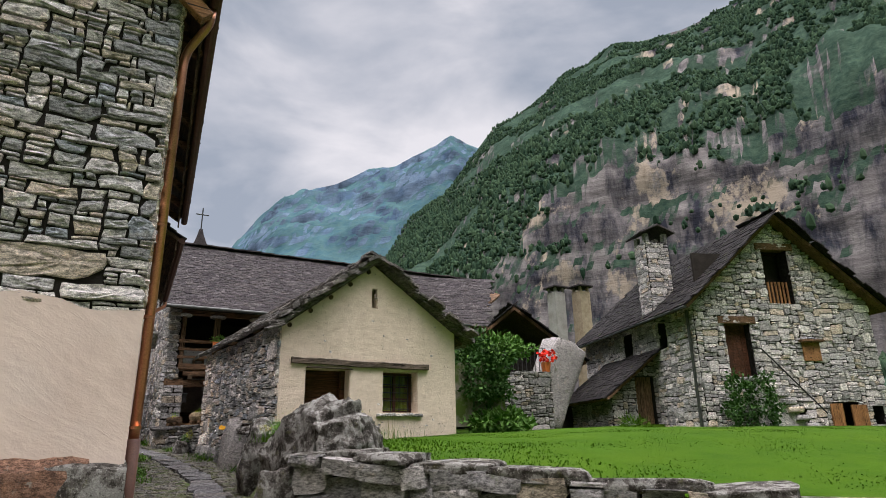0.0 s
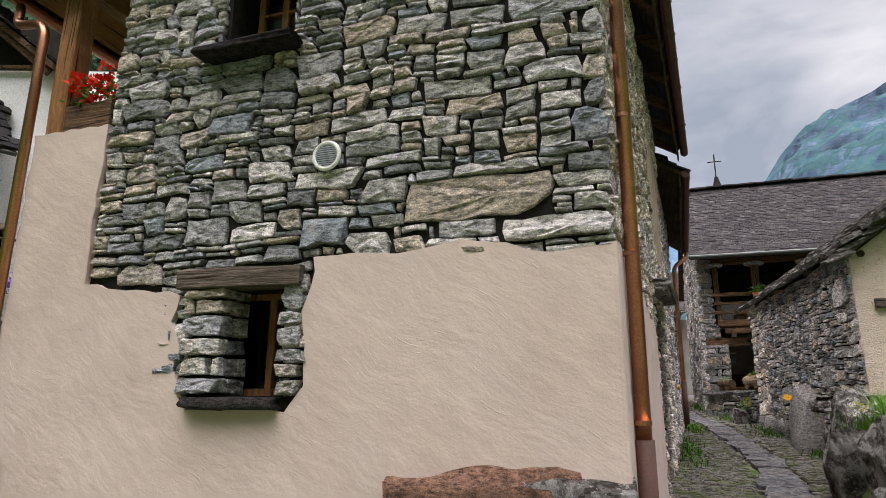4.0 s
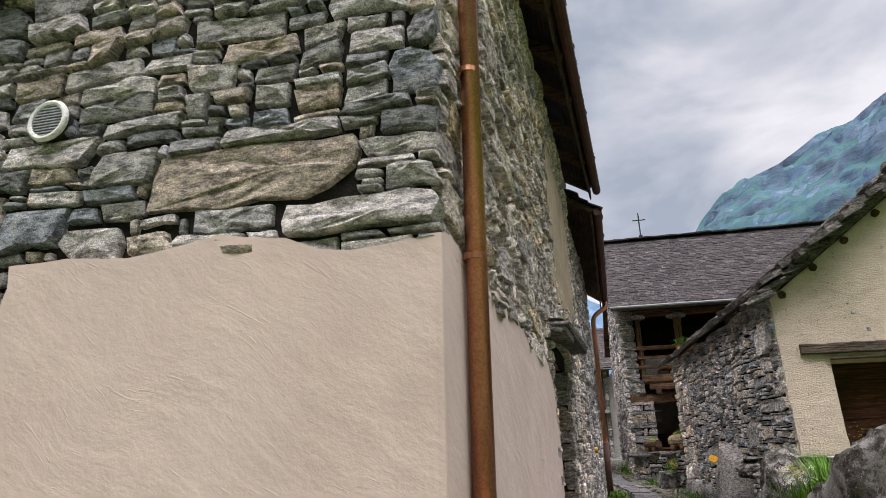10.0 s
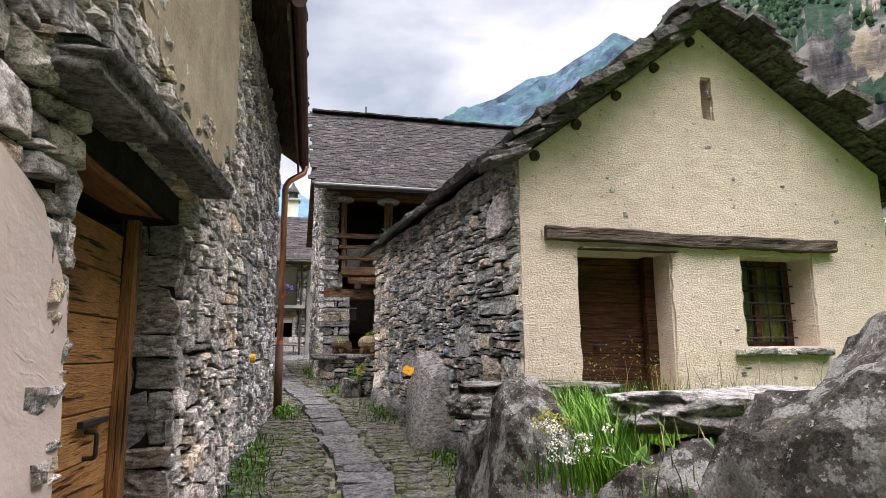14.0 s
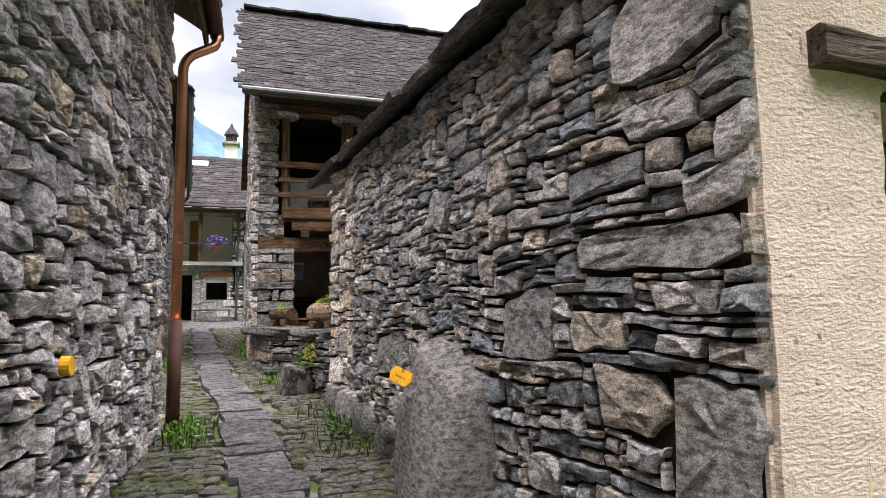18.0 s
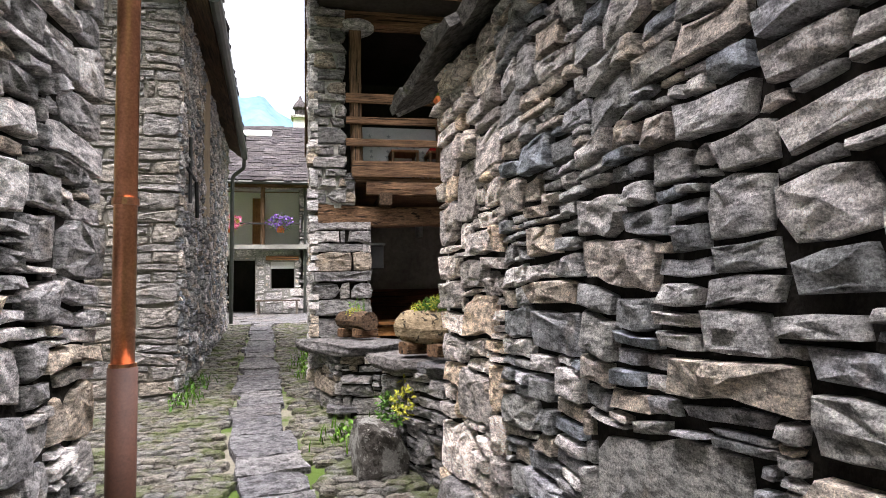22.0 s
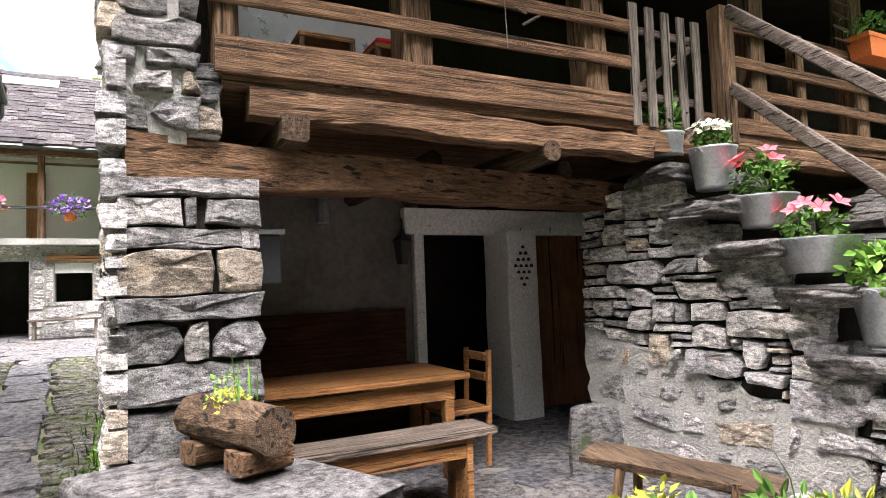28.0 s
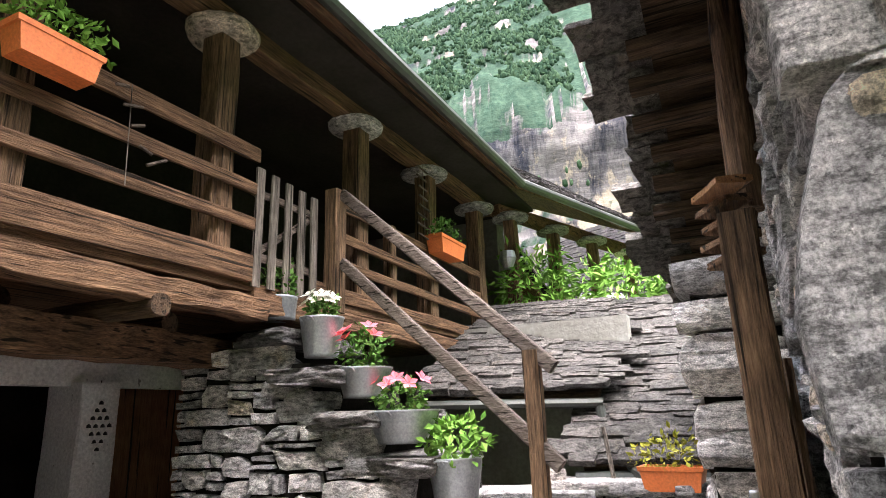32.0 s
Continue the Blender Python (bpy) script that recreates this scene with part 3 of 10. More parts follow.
class Plane:
    """A building face: u along it, v up (or up the slope), n outwards."""

    def __init__(self, o, u, v=(0, 0, 1)):
        self.o, self.u = Vector(o), Vector(u).normalized()
        self.v = Vector(v).normalized()
        self.n = self.u.cross(self.v).normalized()

    def at(self, u, v, n=0.0):
        return self.o + self.u * u + self.v * v + self.n * n

    def mat(self):
        return Matrix(((self.u.x, self.v.x, self.n.x, self.o.x), (self.u.y, self.v.y, self.n.y, self.o.y), (self.u.z, self.v.z, self.n.z, self.o.z), (0, 0, 0, 1)))


def wall_between(p0, p1, z=0.0):
    return Plane((p0[0], p0[1], z), (p1[0] - p0[0], p1[1] - p0[1], 0))


# --- stone shapes, one unit wide, high and deep ---
def slab_shape(seed):
    g = random.Random(seed)
    pts = [(-0.5, -0.5), (-0.17, -0.52), (0.17, -0.5), (0.5, -0.5), (0.52, 0), (0.5, 0.5), (0, 0.5), (-0.5, 0.5), (-0.52, 0)]
    top, bot = [], []
    for x, y in pts:
        jx, jy = g.uniform(-0.06, 0.06), g.uniform(-0.07, 0.07)
        top.append(((x + jx) * 0.97, (y + jy) * 0.97, 0.5 + g.uniform(-0.18, 0.18)))
        bot.append((x + jx + g.uniform(-0.02, 0.02), y + jy + g.uniform(-0.02, 0.02), -0.5))
    n = len(pts)
    verts = top + bot + [(0, 0, 0.6)]
    faces = [(k, (k + 1) % n, 2 * n) for k in range(n)] + [(n + k, n + (k + 1) % n, (k + 1) % n, k) for k in range(n)] + [tuple(range(2 * n - 1, n - 1, -1))]
    return np.array(verts), faces


def rock_shape(seed, cuts=2, amp=0.18, flat=0.75):
    """A split block or boulder in a unit cube: rounded a little, then broken by a few flat cleavage faces."""
    g = random.Random(seed)
    bm = bmesh.new()
    bmesh.ops.create_cube(bm, size=1.0)
    bmesh.ops.subdivide_edges(bm, edges=bm.edges[:], cuts=cuts, use_grid_fill=True)
    o = Vector((g.uniform(0, 90), g.uniform(0, 90), g.uniform(0, 90)))
    planes = []
    for _ in range(13 if cuts > 10 and flat < 0.85 else 7 if flat < 0.85 else 4):
        d = Vector((g.gauss(0, 1), g.gauss(0, 1), g.gauss(0, 0.8))).normalized()
        reach = 0.5 * (abs(d.x) + abs(d.y) + abs(d.z))
        planes.append((d, reach * (g.uniform(0.58, 0.84) if cuts > 10 and flat < 0.85 else g.uniform(0.66, 0.9))))
    for v in bm.verts:
        c = v.co.copy()
        c = c.lerp(c.normalized() * 0.58, 1 - flat)
        c += noise.noise_vector(c * 1.5 + o) * amp * 0.6
        for d, lim in planes:
            e = c.dot(d) - lim
            if e > 0:
                c -= d * e * (0.97 if cuts > 10 else 0.85)
        c += noise.noise_vector(c * 4.0 + o) * amp * (0.24 if cuts > 10 else 0.30)
        if cuts > 4:
            c += noise.noise_vector(c * 10 + o) * amp * (0.12 if cuts > 10 else 0.14)
        if cuts > 10:
            c += noise.noise_vector(c * 24 + o) * amp * 0.05
        v.co = c
    bm.verts.index_update()
    verts = np.array([v.co[:] for v in bm.verts])
    faces = [tuple(v.index for v in f.verts) for f in bm.faces]
    bm.free()
    return verts, faces


SMALLS = [rock_shape(300 + k, 2, 0.14, 0.55) for k in range(14)]
SLABS = [slab_shape(500 + k) for k in range(18)]
BLOCKS = [rock_shape(700 + k, 2, 0.12, 0.93) for k in range(16)]
_shared = {}


def shared_mesh(kind, k, shapes, mat, smooth):
    key = (kind, k, mat.name)
    if key not in _shared:
        _shared[key] = mesh_from(kind, shapes[k][0], shapes[k][1], mat, smooth)
    return _shared[key]


def lay(parent, name, shapes, items, mats, n_parts, fill_name, smooth=True):
    """items: (rank, shape number, 4x4 matrix). The first by rank become parts, the rest one joined mesh."""
    items = sorted(items, key=lambda i: i[0])
    for _, k, m in items[:n_parts]:
        ob = link_under(name, shared_mesh(name + mats["obj"].name, k, shapes, mats["obj"], smooth), parent)
        ob.matrix_parent_inverse = world_of(parent).inverted()
        ob.matrix_basis = m
    rest = items[n_parts:]
    if rest:
        vs, fs, base = [], [], 0
        for _, k, m in rest:
            v, f = shapes[k]
            a = np.array(m)
            vs.append(v @ a[:3, :3].T + a[:3, 3])
            fs.extend([tuple(i + base for i in q) for q in f])
            base += len(v)
        ob = link_under(fill_name, mesh_from(fill_name, np.concatenate(vs), fs, mats["isl"], smooth), parent)
        ob.matrix_parent_inverse = world_of(parent).inverted()
        ob["kind"] = "stuff"


def world_of(ob):
    m = ob.matrix_parent_inverse @ ob.matrix_basis if ob.parent else ob.matrix_basis.copy()
    return world_of(ob.parent) @ m if ob.parent else m


def pack(u0, u1, v0, v1, target, aspect, g):
    """Fills a face from the bottom up, each stone bedded in the lowest gap, so that joints break."""
    u = u0
    sky = []
    while u < u1:
        w = min(g.uniform(0.3, 0.9), u1 - u)
        sky.append([u, u + w, v0 - g.uniform(0, 0.12)])
        u += w
    out = []
    while True:
        i = min(range(len(sky)), key=lambda k: sky[k][2])
        a, b, v = sky[i]
        if v >= v1:
            return out
        L = b - a
        area = target * g.choice((0.12, 0.2, 0.3, 0.45, 0.6, 0.8, 1.0, 1.3, 1.7, 2.4, 3.6))
        w = math.sqrt(area * aspect * g.uniform(0.55, 1.7))
        h = max(0.035, min(0.42, area / w))
        sides = [sky[k][2] - v for k in (i - 1, i + 1) if 0 <= k < len(sky)]
        step = min(sides) if sides else 9.0
        if L < 0.11 or w > L - 0.085:
            w = L
            if L < 0.16:
                h = step if 0.03 < step < 0.2 else L * g.uniform(0.5, 1.0)
        if 0.02 < step < 9 and abs(step - h) < 0.38 * h:
            h = step
        h = max(h, 0.035)
        if w >= L - 1e-6:
            out.append((a, v, L, h))
            sky[i][2] = v + h
        elif g.random() < 0.5:
            out.append((a, v, w, h))
            sky[i:i + 1] = [[a, a + w, v + h], [a + w, b, v]]
        else:
            out.append((b - w, v, w, h))
            sky[i:i + 1] = [[a, b - w, v], [b - w, b, v + h]]
        k = 0
        while k < len(sky) - 1:
            if abs(sky[k][2] - sky[k + 1][2]) < 0.014:
                sky[k:k + 2] = [[sky[k][0], sky[k + 1][1], max(sky[k][2], sky[k + 1][2])]]
            else:
                k += 1


def hewn(plane, a, b, c, d, depth, g, bend_uv, gap, fine=True):
    """One split stone filling a cell of the wall: uneven outline, steep chipped rim, rough broken face."""
    w, h = b - a, d - c
    m = min(w, h)
    nu = max(2, min(5, int(w / 0.085)))
    nv = max(1, min(3, int(h / 0.075)))
    rim = [(a + w * k / nu, c) for k in range(nu)] + [(b, c + h * k / nv) for k in range(nv)]
    rim += [(b - w * k / nu, d) for k in range(nu)] + [(a, d - h * k / nv) for k in range(nv)]
    corner = {0, nu, nu + nv, 2 * nu + nv}
    uc, vc = (a + b) / 2, (c + d) / 2
    su, sv = max(0.55, 1 - gap / w), max(0.55, 1 - gap / h)
    # slanting ends, so that hardly a stone is a rectangle
    sl, sr = g.uniform(-0.3, 0.3) * h, g.uniform(-0.3, 0.3) * h
    wedge = g.uniform(-0.12, 0.12) * h
    pts = []
    for k, (u, v) in enumerate(rim):
        f, e = (u - a) / w, (v - vc) / h
        u += e * (sl * (1 - f) + sr * f) * min(1.0, w / h * 0.4)
        v += wedge * (f - 0.5) * (1 if v > vc else 0.3)
        if k in corner:
            r = m * g.choice((0.02, 0.06, 0.12, 0.2, 0.3))
            u, v = u + (r if u < uc else -r) * g.uniform(0.4, 1.0), v + (r if v < vc else -r) * g.uniform(0.2, 0.6)
        else:
            u, v = u + g.uniform(-0.07, 0.07) * m, v + g.uniform(-0.09, 0.05) * m * (1 if v > vc else -1)
        du, dv = bend_uv(u, v)
        pts.append((uc + (u - uc) * su + du, vc + (v - vc) * sv + dv))
    n = len(pts)
    mu, mv = sum(p[0] for p in pts) / n, sum(p[1] for p in pts) / n
    tu, tv = g.uniform(-0.35, 0.35) * depth / w, g.uniform(-0.55, 0.35) * depth / h
    lean = lambda u, v: tu * (u - mu) + tv * (v - mv)
    verts = [plane.at(mu + (u - mu) * 1.02, mv + (v - mv) * 1.02, -0.05) for u, v in pts]
    verts += [plane.at(u, v, depth * g.uniform(0.45, 0.88) + lean(u, v)) for u, v in pts]
    ring = []
    for u, v in pts:
        e = min(0.4, g.uniform(0.003, 0.02) / (math.hypot(u - mu, (v - mv) * 1.3) + 0.01))
        ring.append((u + (mu - u) * e, v + (mv - v) * e))
    verts += [plane.at(u, v, depth * g.uniform(0.86, 1.04) + lean(u, v)) for u, v in ring]
    ou, ov = g.uniform(-0.22, 0.22) * w, g.uniform(-0.22, 0.22) * h
    faces = []
    for k in range(n):
        q = (k + 1) % n
        faces += [(k, q, n + q, n + k), (n + k, n + q, 2 * n + q, 2 * n + k)]
    rough = min(0.012, 0.12 * m)
    if fine and m > 0.07:
        verts += [plane.at(u + (mu + ou - u) * 0.5, v + (mv + ov - v) * 0.5, depth * g.uniform(0.98, 1.06) + lean(u, v) * 0.7 + g.uniform(-rough, rough)) for u, v in ring]
        verts.append(plane.at(mu + ou, mv + ov, depth * 1.03 + g.uniform(-rough, rough)))
        for k in range(n):
            q = (k + 1) % n
            faces += [(2 * n + k, 2 * n + q, 3 * n + q), (2 * n + k, 3 * n + q, 3 * n + k), (3 * n + k, 3 * n + q, 4 * n)]
    else:
        verts.append(plane.at(mu + ou, mv + ov, depth * g.uniform(0.98, 1.08)))
        faces += [(2 * n + k, 2 * n + (k + 1) % n, 3 * n) for k in range(n)]
    return plane.at(mu, mv), verts, faces


def rubble(parent, plane, u0, u1, v0, v1, inside, mats, seed, target=0.03, aspect=2.4, depth=(0.03, 0.075), n_parts=200, near=None, holes=(), warp=0.05, gap=0.010, name="stone", corner=0.0, fine=True, big=()):
    """Random rubble over a face. inside(u, v) keeps a stone; holes are openings; corner: width of large blocks at the u1 end; big: boulders (u, v, w, h) built into it."""
    g = random.Random(seed)
    v = v0
    big = list(big)
    while corner and v < v1:
        h, w = g.choice((0.07, 0.09, 0.12, 0.15, 0.19, 0.24)), corner * g.choice((0.3, 0.45, 0.65, 0.85, 1.1))
        if not any(u1 - w < q[0] + q[2] and v < q[1] + q[3] and v + h > q[1] for q in big):
            big.append((u1 - w, v, w, h))
        v += h
    rects = pack(u0, u1, v0, v1, target, aspect, g)
    solid = [(q[0], q[0] + q[2], q[1], q[1] + q[3]) for q in big]

    def bend_uv(u, v):
        edge = min(u - u0, u1 - u)
        for hu0, hu1, hv0, hv1 in holes:
            edge = min(edge, max(hu0 - u, u - hu1, hv0 - v, v - hv1))
        k = max(0.0, min(1.0, edge / 0.25))
        a = noise.noise_vector((u * 1.3 + seed, v * 1.5, seed * 0.37))
        b = noise.noise_vector((u * 4.5 + seed, v * 5.5, seed * 0.61))
        c = noise.noise_vector((u * 11 + seed, v * 13, seed * 0.83))
        return (a.x * warp * 0.8 + b.x * 0.018 + c.x * 0.006) * k, (a.y * warp * 1.2 + b.y * 0.016 + c.y * 0.006) * k

    items = []
    near = near or ((u0 + u1) / 2, (v0 + v1) / 2)
    cell = 0.02
    taken = np.zeros((int((v1 - v0) / cell) + 2, int((u1 - u0) / cell) + 2), bool)

    def mark(a, b, c, d):
        taken[max(0, round((c - v0) / cell)):max(0, round((d - v0) / cell)), max(0, round((a - u0) / cell)):max(0, round((b - u0) / cell))] = True

    def cells():
        yield from rects
        yield from big
        # chinks left between them take small stones
        for q in holes:
            mark(*q)
        for j in range(taken.shape[0] - 3):
            i = 0
            while i < taken.shape[1] - 1:
                k = i
                while k < taken.shape[1] - 1 and k - i < 11 and not taken[j:j + 2, k].any():
                    k += 1
                if k - i >= 2:
                    top = next((n for n in (5, 4, 3) if not taken[j:j + n, i:k].any()), 2)
                    yield (u0 + i * cell, v0 + j * cell, (k - i) * cell, top * cell)
                i = max(k, i + 1)

    for u, v, w, h in cells():
        a, b = max(u, u0), min(u + w, u1)
        c, d = v, min(v + h, v1)
        skip = b - a < 0.035 or d - c < 0.022
        for hu0, hu1, hv0, hv1 in list(holes) + ([] if (u, v, w, h) in big else solid):
            if a < hu1 and b > hu0 and c < hv1 and d > hv0:
                cut, side = min([(hu1 - a, 0), (b - hu0, 1), (hv1 - c, 2), (d - hv0, 3)])
                a, b, c, d = (hu1 if side == 0 else a), (hu0 if side == 1 else b), (hv1 if side == 2 else c), (hv0 if side == 3 else d)
                skip = skip or b - a < 0.035 or d - c < 0.022
        if skip or not inside((a + b) / 2, (c + d) / 2):
            continue
        mark(a, b, c, d)
        rank = ((a + b) / 2 - near[0]) ** 2 + ((c + d) / 2 - near[1]) ** 2
        items.append((rank, hewn(plane, a, b, c, d, g.uniform(*depth), g, bend_uv, gap * g.uniform(0.6, 1.9), fine)))
    items.sort(key=lambda i: i[0])
    inv = world_of(parent).inverted()
    for _, (o, vs, fs) in items[:n_parts]:
        ob = link_under(name, mesh_from(name, [p - o for p in vs], fs, mats["obj"]), parent)
        ob.matrix_parent_inverse = inv
        ob.matrix_basis = Matrix.Translation(o)
    av, af = [], []
    for _, (o, vs, fs) in items[n_parts:]:
        base = len(av)
        av += vs
        af += [tuple(i + base for i in f) for f in fs]
    if av:
        ob = link_under("rubble_fill", mesh_from("rubble_fill", av, af, mats["isl"]), parent)
        ob.matrix_parent_inverse = inv
        ob["kind"] = "stuff"


def coursed(parent, plane, u0, u1, v0, rows, mats, seed, depth=(0.03, 0.06), gap=0.008, mirror=False):
    """Courses of squared blocks: rows of (height, widths as shares)."""
    g = random.Random(seed)
    inv = world_of(parent).inverted()
    v = v0
    for h, shares in rows:
        u = u0
        for s in (shares[::-1] if mirror else shares):
            w = (u1 - u0) * s / sum(shares)
            o, vs, fs = hewn(plane, u, u + w, v, v + h, g.uniform(*depth), g, lambda a, b: (0.0, 0.012 * noise.noise((a * 5 + seed, b * 5, 1))), gap)
            ob = link_under("stone", mesh_from("stone", [p - o for p in vs], fs, mats["obj"]), parent)
            ob.matrix_parent_inverse = inv
            ob.matrix_basis = Matrix.Translation(o)
            u += w
        v += h


def wall_body(name, plane, u0, u1, v0, top, holes, thick, mat, parent, label="", breaks=()):
    """A thick wall with openings through it; top(u) gives the height."""
    us = sorted({u0, u1, *breaks, *[max(u0, min(u1, h[0])) for h in holes], *[max(u0, min(u1, h[1])) for h in holes]})
    bm = bmesh.new()

    def prism(a, b, c0, ta, tb):
        if b - a < 1e-4 or (ta - c0 < 1e-3 and tb - c0 < 1e-3):
            return
        pts = [(a, c0), (b, c0), (b, max(tb, c0 + 1e-3)), (a, max(ta, c0 + 1e-3))]
        fr = [bm.verts.new(plane.at(u, v, 0)) for u, v in pts]
        bk = [bm.verts.new(plane.at(u, v, -thick)) for u, v in pts]
        bm.faces.new(fr)
        bm.faces.new(bk[::-1])
        for k in range(4):
            bm.faces.new((fr[(k + 1) % 4], fr[k], bk[k], bk[(k + 1) % 4]))

    for a, b in zip(us, us[1:]):
        mid = (a + b) / 2
        cuts = sorted((h[2], h[3]) for h in holes if h[0] - 1e-6 <= a and h[1] + 1e-6 >= b)
        v = v0
        for h0, h1 in cuts:
            if h0 > v:
                prism(a, b, v, h0, h0)
            v = max(v, h1)
        prism(a, b, v, top(a), top(b))
    bmesh.ops.remove_doubles(bm, verts=bm.verts[:], dist=0.0005)
    return part(name, bm, mat, parent, label)


def jag(points, step=0.09, amp=0.02, closed=True, seed=1):
    """Breaks a polygon's straight edges into an uneven line."""
    g = random.Random(seed)
    out = []
    n = len(points)
    for k in range(n if closed else n - 1):
        a, b = Vector(points[k]), Vector(points[(k + 1) % n])
        c = max(1, int((b - a).length / step))
        for j in range(c):
            p = a.lerp(b, j / c)
            out.append((p.x + g.uniform(-amp, amp), p.y + g.uniform(-amp, amp)))
    return out


def sheet(name, plane, loops, n0, n1, mat, parent, label=""):
    """A layer of plaster: an outline with holes, standing proud of a face."""
    bm = bmesh.new()
    edges = []
    for loop in loops:
        vs = [bm.verts.new((u, v, 0)) for u, v in loop]
        for k in range(len(vs)):
            edges.append(bm.edges.new((vs[k], vs[(k + 1) % len(vs)])))
    r = bmesh.ops.triangle_fill(bm, use_beauty=True, use_dissolve=False, edges=edges, normal=(0, 0, 1))
    faces = [f for f in r["geom"] if isinstance(f, bmesh.types.BMFace)]
    ex = bmesh.ops.extrude_face_region(bm, geom=faces)
    for v in [g for g in ex["geom"] if isinstance(g, bmesh.types.BMVert)]:
        v.co.z += n1 - n0
    for v in bm.verts:
        v.co = plane.at(v.co.x, v.co.y, n0 + v.co.z)
    bmesh.ops.recalc_face_normals(bm, faces=bm.faces[:])
    return part(name, bm, mat, parent, label)


def slates(parent, plane, u0, u1, v0, v1, row, width, thick, mats, seed, n_parts=0, near=(0, 0), keep=None, jitter=0.03, tilt=0.055, name="roof_slate"):
    """Rows of overlapping slabs up a roof slope."""
    g = random.Random(seed)
    items = []
    v = v0
    while v < v1:
        u = u0 - g.uniform(0, width)
        while u < u1:
            w = g.uniform(0.6, 1.45) * width
            uc = u + w / 2
            L = row * g.uniform(1.7, 2.3)
            t = thick * g.uniform(0.7, 1.4)
            if uc > u0 - 0.1 - g.uniform(-0.1, 0.05) and uc < u1 + 0.1 + g.uniform(-0.1, 0.05) and (keep is None or keep(uc, v)):
                rot = g.uniform(-0.03, 0.03)
                tl = tilt + g.uniform(-0.015, 0.02)
                U = (plane.u * math.cos(rot) + plane.v * math.sin(rot))
                V = (plane.v * math.cos(rot) - plane.u * math.sin(rot)) - plane.n * tl
                V.normalize()
                N = U.cross(V)
                o = plane.at(uc, v + L * 0.42 + g.uniform(-jitter, jitter), thick * 1.2 + g.uniform(0, thick * 0.5))
                m = Matrix(((U.x * w * 1.02, V.x * L, N.x * t, o.x), (U.y * w * 1.02, V.y * L, N.y * t, o.y), (U.z * w * 1.02, V.z * L, N.z * t, o.z), (0, 0, 0, 1)))
                items.append(((uc - near[0]) ** 2 + (v - near[1]) ** 2, g.randrange(len(SLABS)), m))
            u += w
        v += row * g.uniform(0.85, 1.15)
    lay(parent, name, SLABS, items, mats, n_parts, "slate_fill", smooth=False)


def roof_bed(name, corners, thick, mat, parent):
    """The boarding under the slabs: four corners of its top face."""
    c = [Vector(p) for p in corners]
    n = (c[1] - c[0]).cross(c[3] - c[0]).normalized()
    if n.z < 0:
        n = -n
    bm = bmesh.new()
    top = [bm.verts.new(p) for p in c]
    bot = [bm.verts.new(p - n * thick) for p in c]
    bm.faces.new(top)
    bm.faces.new(bot[::-1])
    for k in range(4):
        bm.faces.new((top[(k + 1) % 4], top[k], bot[k], bot[(k + 1) % 4]))
    bmesh.ops.recalc_face_normals(bm, faces=bm.faces[:])
    return part(name, bm, mat, parent)


def rock(name, at, size, seed, mat, label="", parent=None, rz=0.0, cuts=9, amp=0.2, flat=0.72, tilt=(0, 0), group="", category="rock"):
    v, f = rock_shape(seed, cuts, amp, flat)
    me = mesh_from(name, v, f, mat, True)
    ob = new(name, me)
    ob.matrix_basis = Matrix.Translation(at) @ pose(0, 0, 0, tilt[0], tilt[1], rz) @ Matrix.Diagonal((*size, 1))
    if parent:
        ob.parent = parent
        ob.matrix_parent_inverse = world_of(parent).inverted()
    else:
        tagged(ob, label, category, group)
    return ob


def foliage(name, centre, radii, n, size, mat, parent=None, seed=1, droop=0.0, hollow=0.3, slim=0.5, flat=0.0, label=""):
    """A clump of many small bent leaves."""
    g = np.random.default_rng(seed)
    d = g.normal(size=(n, 3))
    d /= np.linalg.norm(d, axis=1)[:, None]
    r = g.uniform(hollow, 1, n) ** 0.5
    lump = 1 + 0.25 * np.sin(d[:, 0] * 5 + seed) * np.cos(d[:, 1] * 4 + seed * 2) + 0.15 * np.sin(d[:, 2] * 9 + seed)
    p = d * (r * lump)[:, None] * np.array(radii) + np.array(centre)
    a = d * 0.6 + g.normal(size=(n, 3)) * 0.6
    a[:, 2] = a[:, 2] * (1 - flat) - droop
    a /= np.linalg.norm(a, axis=1)[:, None]
    b = np.cross(a, g.normal(size=(n, 3)))
    b /= np.linalg.norm(b, axis=1)[:, None]
    c = np.cross(a, b)
    s = size * g.uniform(0.6, 1.3, n)[:, None]
    q0, q1 = p, p + a * s
    m = p + a * s * 0.5
    l, rr = m + b * s * slim * 0.5 + c * s * 0.08, m - b * s * slim * 0.5 + c * s * 0.08
    verts = np.stack([q0, l, q1, rr], 1).reshape(-1, 3)
    faces = [(4 * k, 4 * k + 1, 4 * k + 2, 4 * k + 3) for k in range(n)]
    me = mesh_from(name, verts, faces, mat)
    ob = new(name, me)
    if parent:
        ob.parent = parent
        ob.matrix_parent_inverse = world_of(parent).inverted()
    if label:
        ob["label"] = label
    ob["kind"] = "stuff"
    return ob


